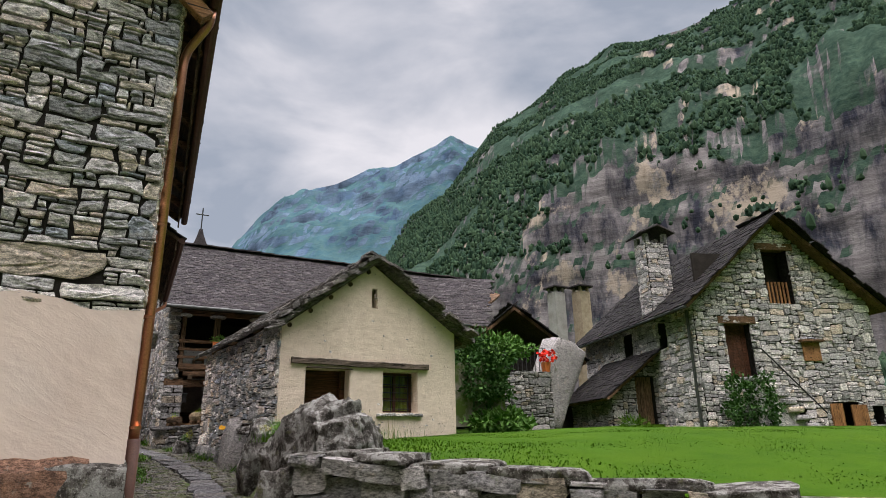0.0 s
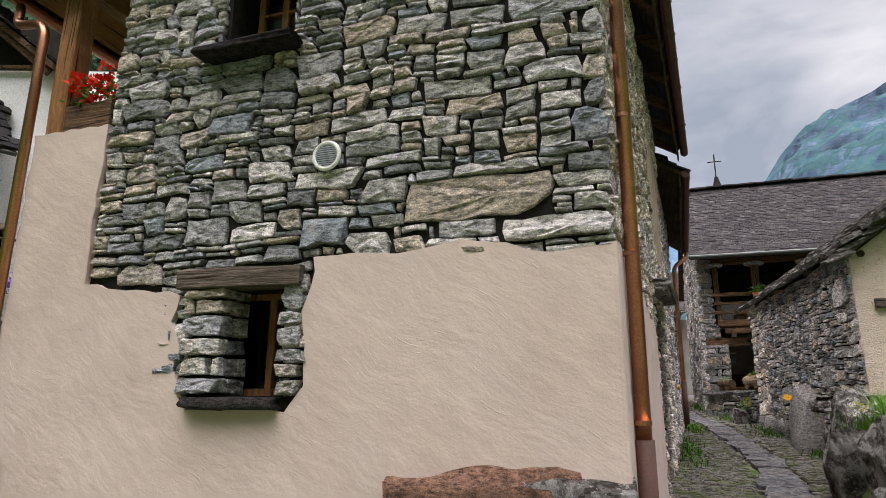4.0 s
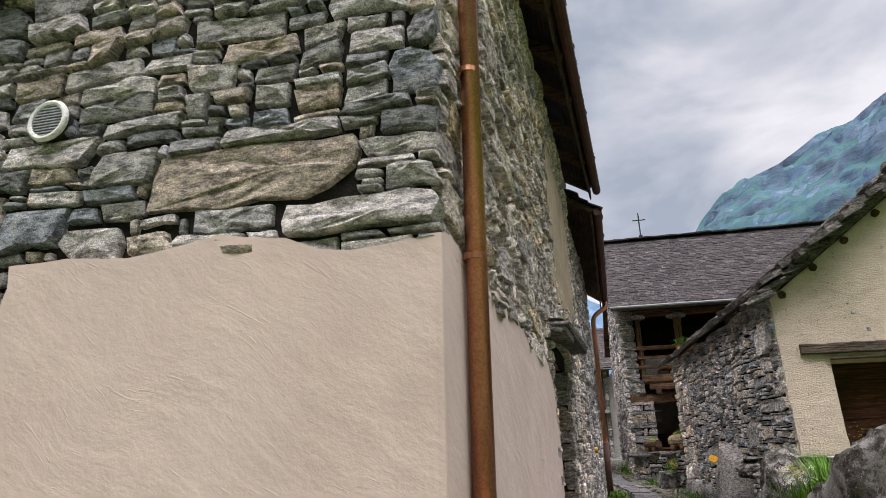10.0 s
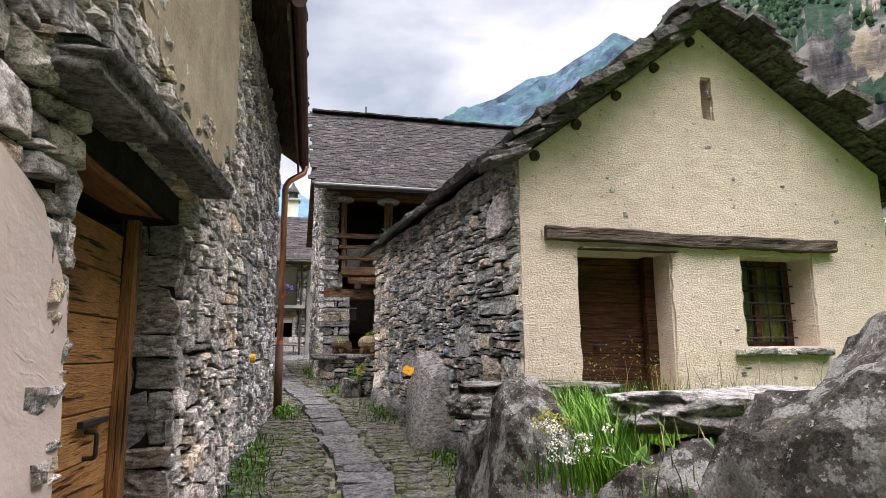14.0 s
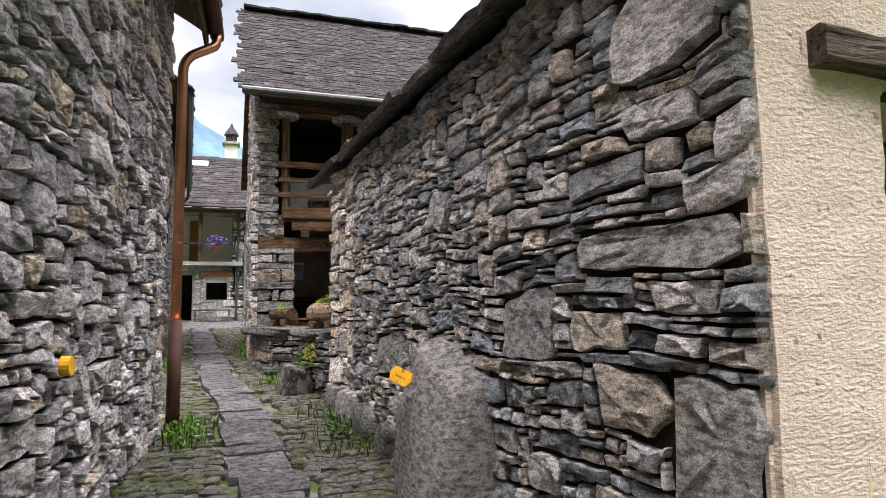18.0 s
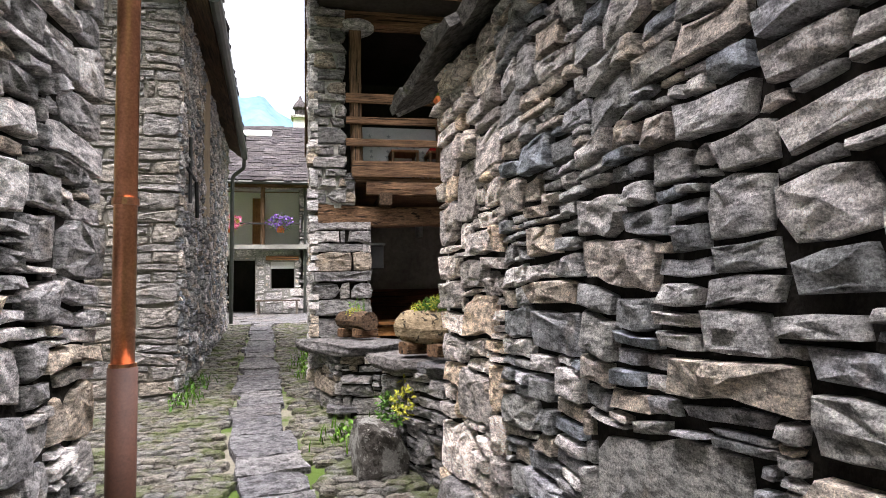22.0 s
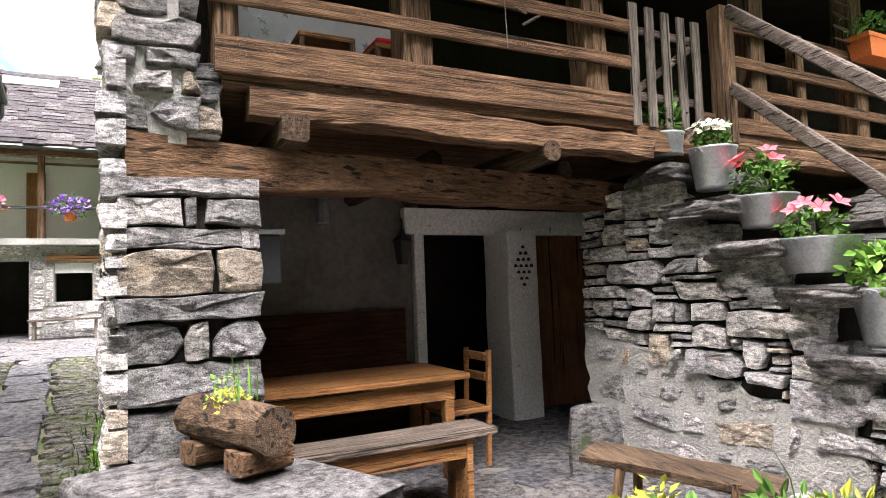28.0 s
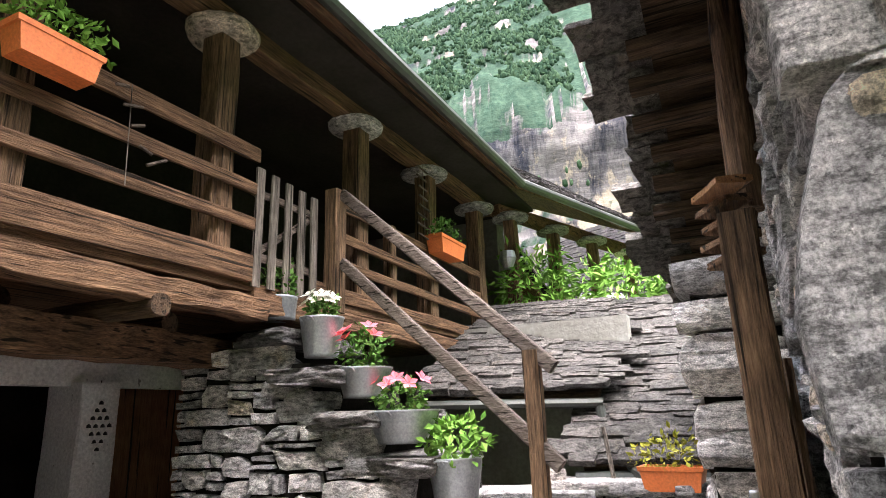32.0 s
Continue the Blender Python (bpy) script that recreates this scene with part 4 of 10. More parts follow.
def blades(name, points, height, width, mat, parent=None, seed=1, lean=0.35):
    """Grass blades: one bent strip for each root."""
    g = np.random.default_rng(seed)
    p = np.array(points)
    n = len(p)
    a = g.uniform(0, math.tau, n)
    side = np.stack([np.cos(a), np.sin(a), np.zeros(n)], 1)
    fwd = np.stack([-np.sin(a), np.cos(a), np.zeros(n)], 1)
    h = height * g.uniform(0.5, 1.25, n)
    w = width * g.uniform(0.7, 1.3, n)
    k = lean * g.uniform(0.2, 1.3, n)
    up = np.array([0, 0, 1.0])
    v = np.stack([p - side * (w / 2)[:, None], p + side * (w / 2)[:, None],
                  p + up * (h * 0.6)[:, None] + fwd * (h * k * 0.35)[:, None] + side * (w * 0.4)[:, None],
                  p + up * (h * 0.6)[:, None] + fwd * (h * k * 0.35)[:, None] - side * (w * 0.4)[:, None],
                  p + up * (h * 0.97)[:, None] + fwd * (h * k)[:, None]], 1).reshape(-1, 3)
    f = []
    for j in range(n):
        f += [(5 * j, 5 * j + 1, 5 * j + 2, 5 * j + 3), (5 * j + 3, 5 * j + 2, 5 * j + 4)]
    ob = new(name, mesh_from(name, v, f, mat))
    ob["kind"] = "stuff"
    if parent:
        ob.parent = parent
        ob.matrix_parent_inverse = world_of(parent).inverted()
    return ob


def interp(x, pts):
    return float(np.interp(x, [p[0] for p in pts], [p[1] for p in pts]))

# ---- ground, lawn, paving ----
RISE = [(-40, -0.6), (0, 0.0), (7, 0.55), (13, 0.90), (18.7, 1.28), (21, 1.42), (33.5, 2.1), (60, 2.4)]


def lane_z(y):
    return interp(y, RISE)


def left_line(y):
    return 0.30 + 0.065 * (y - 6.41) if y < 18 else (0.55 - 0.072 * (y - 22.0))


def right_line(y):
    return interp(y, [(8.0, 2.15), (9.5, 2.45), (12.9, 3.05), (12.95, 3.38), (18.8, 2.88), (20.4, 2.66), (21.0, 2.32), (22.0, 2.05), (30, 2.08)])


def ground_z(x, y):
    z = lane_z(y)
    if x < -4.8 and y < 22:
        return z + interp(-x, [(4.8, 0.0), (6.5, 0.75), (9, 1.3), (14, 2.0), (40, 6.0), (80, 14.0)]) * min(1.0, max(0.0, (y + 12) / 10))
    if 21.9 < y < 25.6 and 2.5 < x < 7.45:
        return 1.2
    if y > 12.9 and x > 2.4:
        lawn = interp(y, [(12.9, 1.5), (30, 2.2), (60, 3.0)]) if x > 7.5 or y > 26 else z
        if 18.8 < y < 21.9 and x > 5.9:
            lawn = 1.62 + 0.03 * (x - 5.9)
        return lawn
    edge = interp(y, [(-3, 9.5), (3.0, 6.6), (8.4, 2.5), (9.2, 2.3), (12.9, 2.75)])
    if x > edge:
        far = min(1.0, (x - edge) / 9.0)
        near = interp(y, [(-3, 0.35), (3, 0.85), (8.0, 1.35), (12.9, 1.55)])
        s = min(1.0, (x - edge) / 0.35)
        return z + (near + 0.28 * far - z) * s
    return z


def build_ground():
    xs = np.concatenate([np.linspace(-400, -14, 16), np.linspace(-12, -2, 21), np.arange(-1.8, 9.0, 0.2), np.linspace(9.5, 40, 40), np.linspace(50, 400, 14)])
    ys = np.concatenate([np.linspace(-400, -14, 14), np.linspace(-12, 0, 17), np.arange(0.25, 34, 0.25), np.linspace(35, 60, 14), np.linspace(80, 500, 12)])
    verts, faces, mats = [], [], []
    for y in ys:
        for x in xs:
            n = noise.noise((x * 0.7, y * 0.7, 0)) * 0.03
            verts.append((x, y, ground_z(x, y) + (n if 3 < x else n * 0.4) - (0.03 if x < 6 else 0)))
    nx = len(xs)
    for j in range(len(ys) - 1):
        for i in range(nx - 1):
            faces.append((j * nx + i, j * nx + i + 1, (j + 1) * nx + i + 1, (j + 1) * nx + i))
            x, y = xs[i], ys[j]
            lane = (-6 < x < interp(y, [(-3, 9.3), (3, 6.4), (8.4, 2.5), (12.9, 2.9), (13, 4), (60, 4)]) and y < 45) or (18 < y < 23 and x < 10)
            mats.append(0 if lane else 1)
    me = mesh_from("ground", verts, faces, EARTH, True)
    me.materials.append(LAWN)
    me.polygons.foreach_set("material_index", mats)
    return tagged(new("ground", me), "earth and lawn ground rising gently up the village lane", "ground", kind="structure")


ground = build_ground()
STRIP = [(6, 1.45), (9, 1.7), (12, 2.0), (14.3, 2.10), (16.4, 1.99), (17.9, 1.88), (19.2, 1.83), (20.3, 1.58), (22.8, 1.38), (24.4, 1.2), (26, 1.1), (29.7, 0.8), (33, 0.7)]


def strip_x(y):
    return interp(y, STRIP)


def lay_lane():
    lane = thing("lane_paving", (1.9, 16, 1.1), "stone slab strip between moss-grown cobbles in a narrow lane", "pavement", kind="structure")
    g = random.Random(5)
    items = []
    y = 6.2
    while y < 30.5:
        L = g.uniform(0.28, 0.62)
        w = 0.47 * g.uniform(0.85, 1.15)
        x = strip_x(y + L / 2) + g.uniform(-0.04, 0.04)
        z = lane_z(y + L / 2) + g.uniform(0.0, 0.012)
        sl = (lane_z(y + L) - lane_z(y)) / L
        rot = math.atan2(strip_x(y) - strip_x(y + L), L) + g.uniform(-0.06, 0.06)
        m = Matrix.Translation((x, y + L / 2, z - 0.01)) @ pose(0, 0, 0, math.degrees(math.atan(sl)), 0, math.degrees(rot)) @ Matrix.Diagonal((w, L - 0.012, 0.07, 1))
        items.append((y, g.randrange(len(SLABS)), m))
        y += L
    lay(lane, "paving_slab", SLABS, items, PAVING, len(items), "slab_fill", smooth=False)
    items = []
    y = 8.0
    while y < 30.5:
        step = 0.105
        x0 = (left_line(y) if not 18 < y < 22.2 else -2.5) - 0.05
        x1 = right_line(y) + 0.06
        x = x0 + g.uniform(0, 0.08)
        while x < x1:
            w = g.uniform(0.09, 0.19)
            if abs(x + w / 2 - strip_x(y)) > 0.24 + w / 2:
                h = g.uniform(0.08, 0.12)
                rot = g.uniform(-0.5, 0.5)
                yy = y + g.uniform(-0.03, 0.03)
                z = lane_z(yy) - 0.022 + g.uniform(-0.01, 0.006)
                m = Matrix.Translation((x + w / 2, yy, z)) @ pose(0, 0, 0, 3.4, 0, math.degrees(rot)) @ Matrix.Diagonal((w * 1.08, h * 1.1, 0.085, 1))
                items.append(((x - 2.0) ** 2 + (yy - 16.5) ** 2, g.randrange(len(SMALLS)), m))
            x += w
        y += step
    lay(lane, "cobble", SMALLS, items, COBBLE, 300, "cobble_fill", smooth=False)
    # flagged court before the far house
    items = []
    y = 30.4
    while y < 36:
        x = -3.5
        d = g.uniform(0.4, 0.7)
        while x < 3.5:
            w = g.uniform(0.4, 0.9)
            m = Matrix.Translation((x + w / 2, y + d / 2, lane_z(y + d / 2))) @ pose(0, 0, 0, 3, 0, g.uniform(-4, 4)) @ Matrix.Diagonal((w, d, 0.05, 1))
            items.append((y, g.randrange(len(SLABS)), m))
            x += w
        y += d
    lay(lane, "court_flag", SLABS, items, PAVING, 40, "flag_fill", smooth=False)
    return lane


def lawn_grass():
    g = np.random.default_rng(3)
    pts = []
    while len(pts) < 60000:
        u = g.uniform(0, 1) ** 1.4
        x, y = 3.0 + u * 24, g.uniform(2, 21)
        if y > 12.7 and x < 7.9:
            continue
        e = interp(y, [(-3, 9.8), (3.0, 6.9), (8.4, 2.9), (9.2, 2.7), (12.9, 2.9)])
        if x > e + 0.1:
            pts.append((x, y, ground_z(x, y) - 0.02))
    ob = blades("lawn_grass", pts, 0.032, 0.02, BLADE, None, 4, 0.9)
    tagged(ob, "short bright green lawn behind the stone wall", "grass", kind="stuff")


# ---- mountains ----
def mountain(name, ridge, mat, label, r0, r1, curve, seed, rough, az0, az1, step=0.5, cliff=None, levels=60, drop=0.0):
    """A range round the valley: its crest by bearing and height in degrees."""
    verts, faces = [], []
    azs = np.arange(az0, az1 + 1e-6, step)
    for az in azs:
        el = interp(az, ridge)
        crest = r1 * math.tan(radians(el)) + 1.6
        s, c = math.sin(radians(az)), math.cos(radians(az))
        for k in range(levels + 1):
            t = k / levels
            r = r0 + (r1 - r0) * t
            h = crest * t ** curve
            if cliff:
                top, base, rc = cliff(az)
                # a steep rock band between two slopes
                ht, hb = rc * math.tan(radians(top)), rc * 0.9 * math.tan(radians(base))
                if t < 0.30:
                    r, h = r0 + (rc * 0.93 - r0) * t / 0.30, hb * (t / 0.30) ** 1.3
                elif t < 0.55:
                    f = (t - 0.30) / 0.25
                    r, h = rc * (0.93 + 0.07 * f), hb + (ht - hb) * f
                else:
                    f = (t - 0.55) / 0.45
                    r, h = rc + (r1 - rc) * f, ht + (crest - ht) * f ** 0.9
            p = Vector((r * s, r * c, h))
            q = p / (r1 * 0.12)
            d = noise.fractal(q + Vector((seed, 0, 0)), 0.9, 2.1, 6) * rough * (0.25 + t) * r1
            d2 = noise.fractal(q * 5 + Vector((0, seed, 0)), 0.8, 2.1, 4) * rough * 0.25 * (0.2 + t) * r1
            if k == levels:
                d *= 0.22
                d2 *= 0.22
            verts.append((p.x - s * (d + d2), p.y - c * (d + d2), p.z + (d * 0.22 + d2 * 0.3) * (1 if k else 0) - (drop if k == 0 else 0)))
        r = r1 * 1.3
        verts.append((r * s, r * c, crest * 0.9))
    n = levels + 2
    for i in range(len(azs) - 1):
        for k in range(n - 1):
            faces.append((i * n + k, (i + 1) * n + k, (i + 1) * n + k + 1, i * n + k + 1))
    ob = new(name, mesh_from(name, verts, faces, mat, True))
    tagged(ob, label, "mountain", kind="structure")
    return ob, np.array(verts)


def woods(name, verts, mat, n, size, seed, test, label):
    """Far trees standing on a slope: rough little crowns."""
    g = random.Random(seed)
    ico = bmesh.new()
    bmesh.ops.create_icosphere(ico, subdivisions=1, radius=1.0)
    base = np.array([v.co[:] for v in ico.verts])
    fc = [tuple(v.index for v in f.verts) for f in ico.faces]
    ico.free()
    vs, fs, b = [], [], 0
    tries = 0
    while b < n * len(base) and tries < n * 12:
        tries += 1
        i = g.randrange(len(verts) - 1)
        f = g.random()
        p = verts[i] * f + verts[i + 1] * (1 - f)
        e = verts[i + 1] - verts[i]
        if e[2] > 1.35 * math.hypot(e[0], e[1]) or not test(p):
            continue
        s = size * g.uniform(0.5, 1.4)
        j = np.array([[g.uniform(0.7, 1.3)] * 3 for _ in base])
        tall = g.choice((1.0, 1.3, 1.7, 2.4))
        v = base * j * np.array([s, s, s * tall]) + p + np.array([g.uniform(-1, 1) * size * 2, g.uniform(-1, 1) * size * 2, s * 0.3])
        vs.append(v)
        fs.extend([tuple(k + b for k in f) for f in fc])
        b += len(base)
    if vs:
        ob = new(name, mesh_from(name, np.concatenate(vs), fs, mat, False))
        tagged(ob, label, "forest", kind="stuff")


def build_mountains():
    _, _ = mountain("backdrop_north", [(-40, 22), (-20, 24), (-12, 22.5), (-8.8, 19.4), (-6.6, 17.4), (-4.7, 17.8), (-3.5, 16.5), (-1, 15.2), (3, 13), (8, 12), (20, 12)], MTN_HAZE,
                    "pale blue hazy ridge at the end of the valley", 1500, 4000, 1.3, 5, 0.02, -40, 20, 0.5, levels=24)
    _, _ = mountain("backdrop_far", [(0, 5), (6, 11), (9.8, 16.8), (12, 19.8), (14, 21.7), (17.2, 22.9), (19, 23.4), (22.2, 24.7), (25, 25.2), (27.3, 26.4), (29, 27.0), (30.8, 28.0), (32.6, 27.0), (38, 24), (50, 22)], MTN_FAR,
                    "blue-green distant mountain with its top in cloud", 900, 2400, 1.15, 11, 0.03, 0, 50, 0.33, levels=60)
    rc = 330.0

    def east_cliff(az):
        top = interp(az, [(20, 6), (27, 9), (33.8, 15.8), (38, 19.2), (45, 23.3), (53, 24.4), (60, 23.2), (69, 25.5), (82, 25.5), (120, 20)])
        top += 0.9 * noise.noise((az * 0.55, 2, 0)) + 0.5 * noise.noise((az * 1.9, 7, 0))
        return top, interp(az, [(20, 2), (34, 3), (60, 5), (90, 10), (120, 5)]), rc

    _, v = mountain("backdrop_east", [(18, 4), (23, 15), (26.7, 20.3), (30, 22.4), (32.5, 25.4), (35, 28.2), (38, 29.6), (40, 30.6), (43, 32.5), (45.5, 33.0), (48, 34.1), (51.6, 34.0), (55, 34.2), (59.7, 35.0), (64, 36.3), (75, 39), (84, 40), (100, 38), (130, 30)], MTN_EAST,
                    "steep wooded mountainside above a grey rock cliff", 110, 800, 1.0, 3, 0.016, 18, 130, 0.3, east_cliff, levels=90)
    woods("far_woods_east", v, TREES, 52000, 1.25, 21, lambda p: 240 < math.hypot(p[0], p[1]) < 830 and math.degrees(math.atan2(p[0], p[1])) < 75 and noise.noise((p[0] * 0.012, p[1] * 0.012, p[2] * 0.012)) > -0.3, "dark green woods on the mountainside")

    def west_cliff(az):
        return interp(az, [(-180, 26), (-95, 31), (-82, 31.5), (-70, 30), (-60, 27), (-40, 12)]) + 0.8 * noise.noise((az * 0.5, 1, 0)), interp(az, [(-180, 20), (-82, 27.5), (-60, 22), (-40, 8)]), 260.0

    _, v = mountain("backdrop_west", [(-180, 30), (-130, 36), (-95, 39.5), (-90, 40), (-88, 41), (-84, 40.3), (-80, 39.1), (-74.3, 38.9), (-71.5, 37.6), (-69.4, 36.3), (-64, 36.4), (-56, 36.4), (-50, 33), (-40, 26), (-30, 18), (-20, 8)], MTN_WEST,
                    "wooded slope with rock bands rising to a bare crest", 70, 480, 1.0, 9, 0.018, -180, -20, 0.5, west_cliff, levels=70)
    woods("far_woods_west", v, TREES, 26000, 1.25, 22, lambda p: math.hypot(p[0], p[1]) > 130 and -110 < math.degrees(math.atan2(p[0], p[1])) < -20 and math.degrees(math.atan2(p[2], math.hypot(p[0], p[1]))) < 35.0 and noise.noise((p[0] * 0.02, p[1] * 0.02, p[2] * 0.02)) > -0.25, "dark green woods on the slope above the village")
    _, v = mountain("backdrop_south", [(120, 25), (150, 28), (190, 30)], MTN_WEST, "wooded valley side", 110, 600, 1.1, 15, 0.02, 120, 190, 1.0, levels=30)


build_mountains()
lawn_grass()

# ---- the house at the corner of the lane ----
def board_door(name, parent, plane, u0, u1, v0, v1, n, mat, boards=5, thick=0.05, label="", vertical=False):
    door = part(name, boxed(u0 + 0.01, u1 - 0.01, v0 + 0.01, v1 - 0.01, n - thick - 0.03, n - thick + 0.012, 0, plane.mat()), mat, parent, label)
    k = boards
    for j in range(k):
        if vertical:
            a, b = u0 + (u1 - u0) * j / k, u0 + (u1 - u0) * (j + 1) / k
            c, d = v0, v1
        else:
            a, b = u0, u1
            c, d = v0 + (v1 - v0) * j / k, v0 + (v1 - v0) * (j + 1) / k
        part("board", boxed(a + 0.003, b - 0.003, c + 0.003, d - 0.003, n - thick + 0.014, n + rnd(-0.004, 0.004), 0.006, plane.mat()), mat, door)
    return door


def casement(parent, plane, u0, u1, v0, v1, n, mat, bars=1, glass=True, label="larch window frame"):
    """A wooden window: frame, sash bars and panes as sub-parts."""
    m = plane.mat()
    f = 0.055
    um = (u0 + u1) / 2
    loops = [[(u0, v0), (u1, v0), (u1, v1), (u0, v1)]]
    for a, b in ((u0 + f, um - 0.03), (um + 0.03, u1 - f)):
        for k in range(bars + 1):
            c = v0 + f + (v1 - v0 - 2 * f) * k / (bars + 1) + (0.012 if k else 0)
            d = v0 + f + (v1 - v0 - 2 * f) * (k + 1) / (bars + 1) - (0.012 if k < bars else 0)
            loops.append([(a, c), (b, c), (b, d), (a, d)])
    win = sheet("window", plane, loops, n - 0.06, n, mat, parent, label)
    if glass:
        for a, b in ((u0 + f, um - 0.03), (um + 0.03, u1 - f)):
            p = part("pane", boxed(a, b, v0 + f, v1 - f, n - 0.04, n - 0.034, 0, m), GLASS, win)
            p.visible_shadow = False
    return win


AX0, AX1, AY, AB = -4.65, 0.30, 6.41, 14.15
A_RIDGE, A_EAVE_R = (-1.93, 9.20), 6.44


def a_roof(x):
    return A_RIDGE[1] - abs(x - A_RIDGE[0]) * 1.05


def side_x(y):
    return 0.30 + 0.065 * (y - 6.41)


def build_corner_house():
    h = thing("stone_house", (-2, 6.5, 0.4), "corner house of rough grey stone above pink plaster, slate roof", "house")
    F = wall_between((AX0, AY), (AX1, AY))
    win_lo = (-2.50 - AX0, -1.97 - AX0, 1.87, 2.65)
    win_up = (-2.66 - AX0, -2.04 - AX0, 4.62, 5.42)

    def top(u):
        x = u + AX0
        return 4.15 if x < -3.801 else min(7.05, a_roof(x) - 0.2)

    front = wall_body("front_wall", F, 0, AX1 - AX0, -0.3, top, [win_lo, win_up], 0.5, MORTAR, h, "rough grey stone over pink plaster", breaks=(0.845, 0.852, -0.10 - AX0))
    S = wall_between((side_x(AY), AY), (side_x(AB), AB))
    L = AB - AY
    door = (3.78, 5.36, 0.5, 2.95)
    slit = (2.1, 2.28, 4.95, 5.25)
    slit2 = (6.4, 6.62, 5.75, 6.1)
    side = wall_body("lane_wall", S, 0.0, L, -0.3, lambda u: A_EAVE_R + 0.12, [door, slit, slit2], 0.5, MORTAR, h, "rough grey stone beside the lane")
    inner = wall_between((-3.8, AB), (-3.8, AY + 0.5))
    wall_body("loggia_wall", inner, 0, AB - AY - 0.5, 4.0, lambda u: 7.0, [], 0.4, WHITEWASH, h)
    west = wall_between((AX0, AB), (AX0, AY))
    wall_body("west_wall", west, 0, AB - AY, -0.3, lambda u: 4.15, [], 0.4, PLASTER_PINK, h)
    back = wall_between((side_x(AB), AB + 0.4), (AX0, AB + 0.4))
    wall_body("back_wall", back, 0, side_x(AB) - AX0, -0.3, lambda u: a_roof(side_x(AB) - u) - 0.2, [], 0.4, MORTAR, h, breaks=(side_x(AB) - A_RIDGE[0],))
    part("loggia_floor", boxed(AX0 + 0.4, -3.8, AY + 0.5, AB, 3.9, 4.05), WOOD_Y, h)
    part("loft_boarding", boxed(-4.6, 0.5, AY + 0.9, AY + 0.95, 6.6, 9.0), WOOD_Z, h)
    part("loft_floor", boxed(-4.3, 0.2, AY + 0.5, AB, 6.9, 6.95), WOOD_Y, h)
    # near-black sheet painted as the shade behind both windows
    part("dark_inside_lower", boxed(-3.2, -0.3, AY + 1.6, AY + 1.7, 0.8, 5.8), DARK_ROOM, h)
    # plaster of the lower storey
    edge = lambda u: 2.80 + 0.05 * math.sin(u * 2.1) + 0.03 * math.sin(u * 6.3 + 1)
    line = [(u, edge(u)) for u in np.linspace(AX1 - AX0 - 0.015, 2.95, 14)]
    out = [(0.0, -0.3), (AX1 - AX0, -0.3)] + line + [(2.93, 2.60), (2.85, 2.45), (2.90, 2.2), (2.92, 1.95), (2.76, 1.77), (1.95, 1.77), (1.90, 1.90), (1.80, 2.05), (1.86, 2.2), (1.76, 2.4), (1.80, 2.62), (0.85, 2.74), (0.83, 3.3), (0.845, 4.15), (0.0, 4.15)]
    sheet("pink_plaster", F, [[(AX1 - AX0 + 0.058 if u > AX1 - AX0 - 0.04 else u, v) for u, v in jag(out, 0.10, 0.016, seed=3)]], -0.001, 0.055, PLASTER_PINK, front, "pale pink lime plaster with a broken edge")
    so = [(-0.05, -0.3), (3.55, -0.3), (3.72, 0.9), (3.70, 1.5), (3.74, 2.0), (3.70, 2.35), (3.45, 2.62), (3.1, 2.76), (2.4, 2.80), (1.6, 2.77), (0.8, 2.82), (-0.05, 2.80)]
    sheet("pink_plaster", S, [[(-0.053 if u < 0.03 else u, v) for u, v in jag(so, 0.11, 0.016, seed=4)]], -0.001, 0.06, PLASTER_PINK, side, "pale pink lime plaster with a broken edge")
    to = [(4.2, 3.75), (5.2, 3.55), (6.2, 3.6), (7.0, 3.9), (7.05, 4.6), (6.9, 5.4), (6.2, 6.0), (5.3, 6.1), (4.6, 5.6), (4.3, 4.7)]
    sheet("old_plaster", S, [jag(to, 0.13, 0.07, seed=6)], 0.0, 0.058, PLASTER_TAN, side, "remains of tan plaster")
    pad = 0.02
    rubble(front, F, 0.85, AX1 - AX0 + 0.06, 1.6, 8.4, lambda u, v: (v > edge(u) - 0.055 or (1.66 < u < 2.84 and v > 1.86)) and v < top(u) - 0.02, STONE, 11, 0.024, 2.7, (0.03, 0.065), 300, (2.6, 3.6),
           holes=[(win_lo[0] - 0.22, win_lo[1] + pad, 1.76, 2.80), (win_up[0] - pad, win_up[1] + pad, 4.55, 5.62)], warp=0.035, gap=0.011, corner=0.55,
           big=[(3.62, 3.02, 1.0, 0.30), (4.29, 2.84, 0.72, 0.17), (3.86, 2.9, 0.43, 0.13), (3.3, 3.2, 0.32, 0.19), (2.75, 3.34, 0.52, 0.15), (4.35, 4.44, 0.55, 0.2), (3.75, 3.9, 0.5, 0.15), (3.18, 2.8, 0.34, 0.2), (1.35, 2.98, 0.42, 0.13), (1.9, 3.9, 0.4, 0.17)])
    # lane face in the brightened gneiss copy, extra light held in its colour
    rubble(side, S, 0.0, L, -0.1, 6.6, lambda u, v: (v > 2.70 or u > 3.55) and v < 6.5 and not (4.45 < u < 6.9 and 3.9 < v < 5.7), STONE_LIT, 12, 0.024, 2.3, (0.035, 0.085), 300, (5.6, 2.0),
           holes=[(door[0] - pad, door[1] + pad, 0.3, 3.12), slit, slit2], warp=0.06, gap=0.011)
    # ground floor window
    m = F.mat()
    part("lintel", timber((-2.84, AY - 0.03, 2.715), (-1.79, AY - 0.03, 2.70), 0.16, 0.15, 0.012), GREYWOOD_X, front, "weathered dark timber lintel")
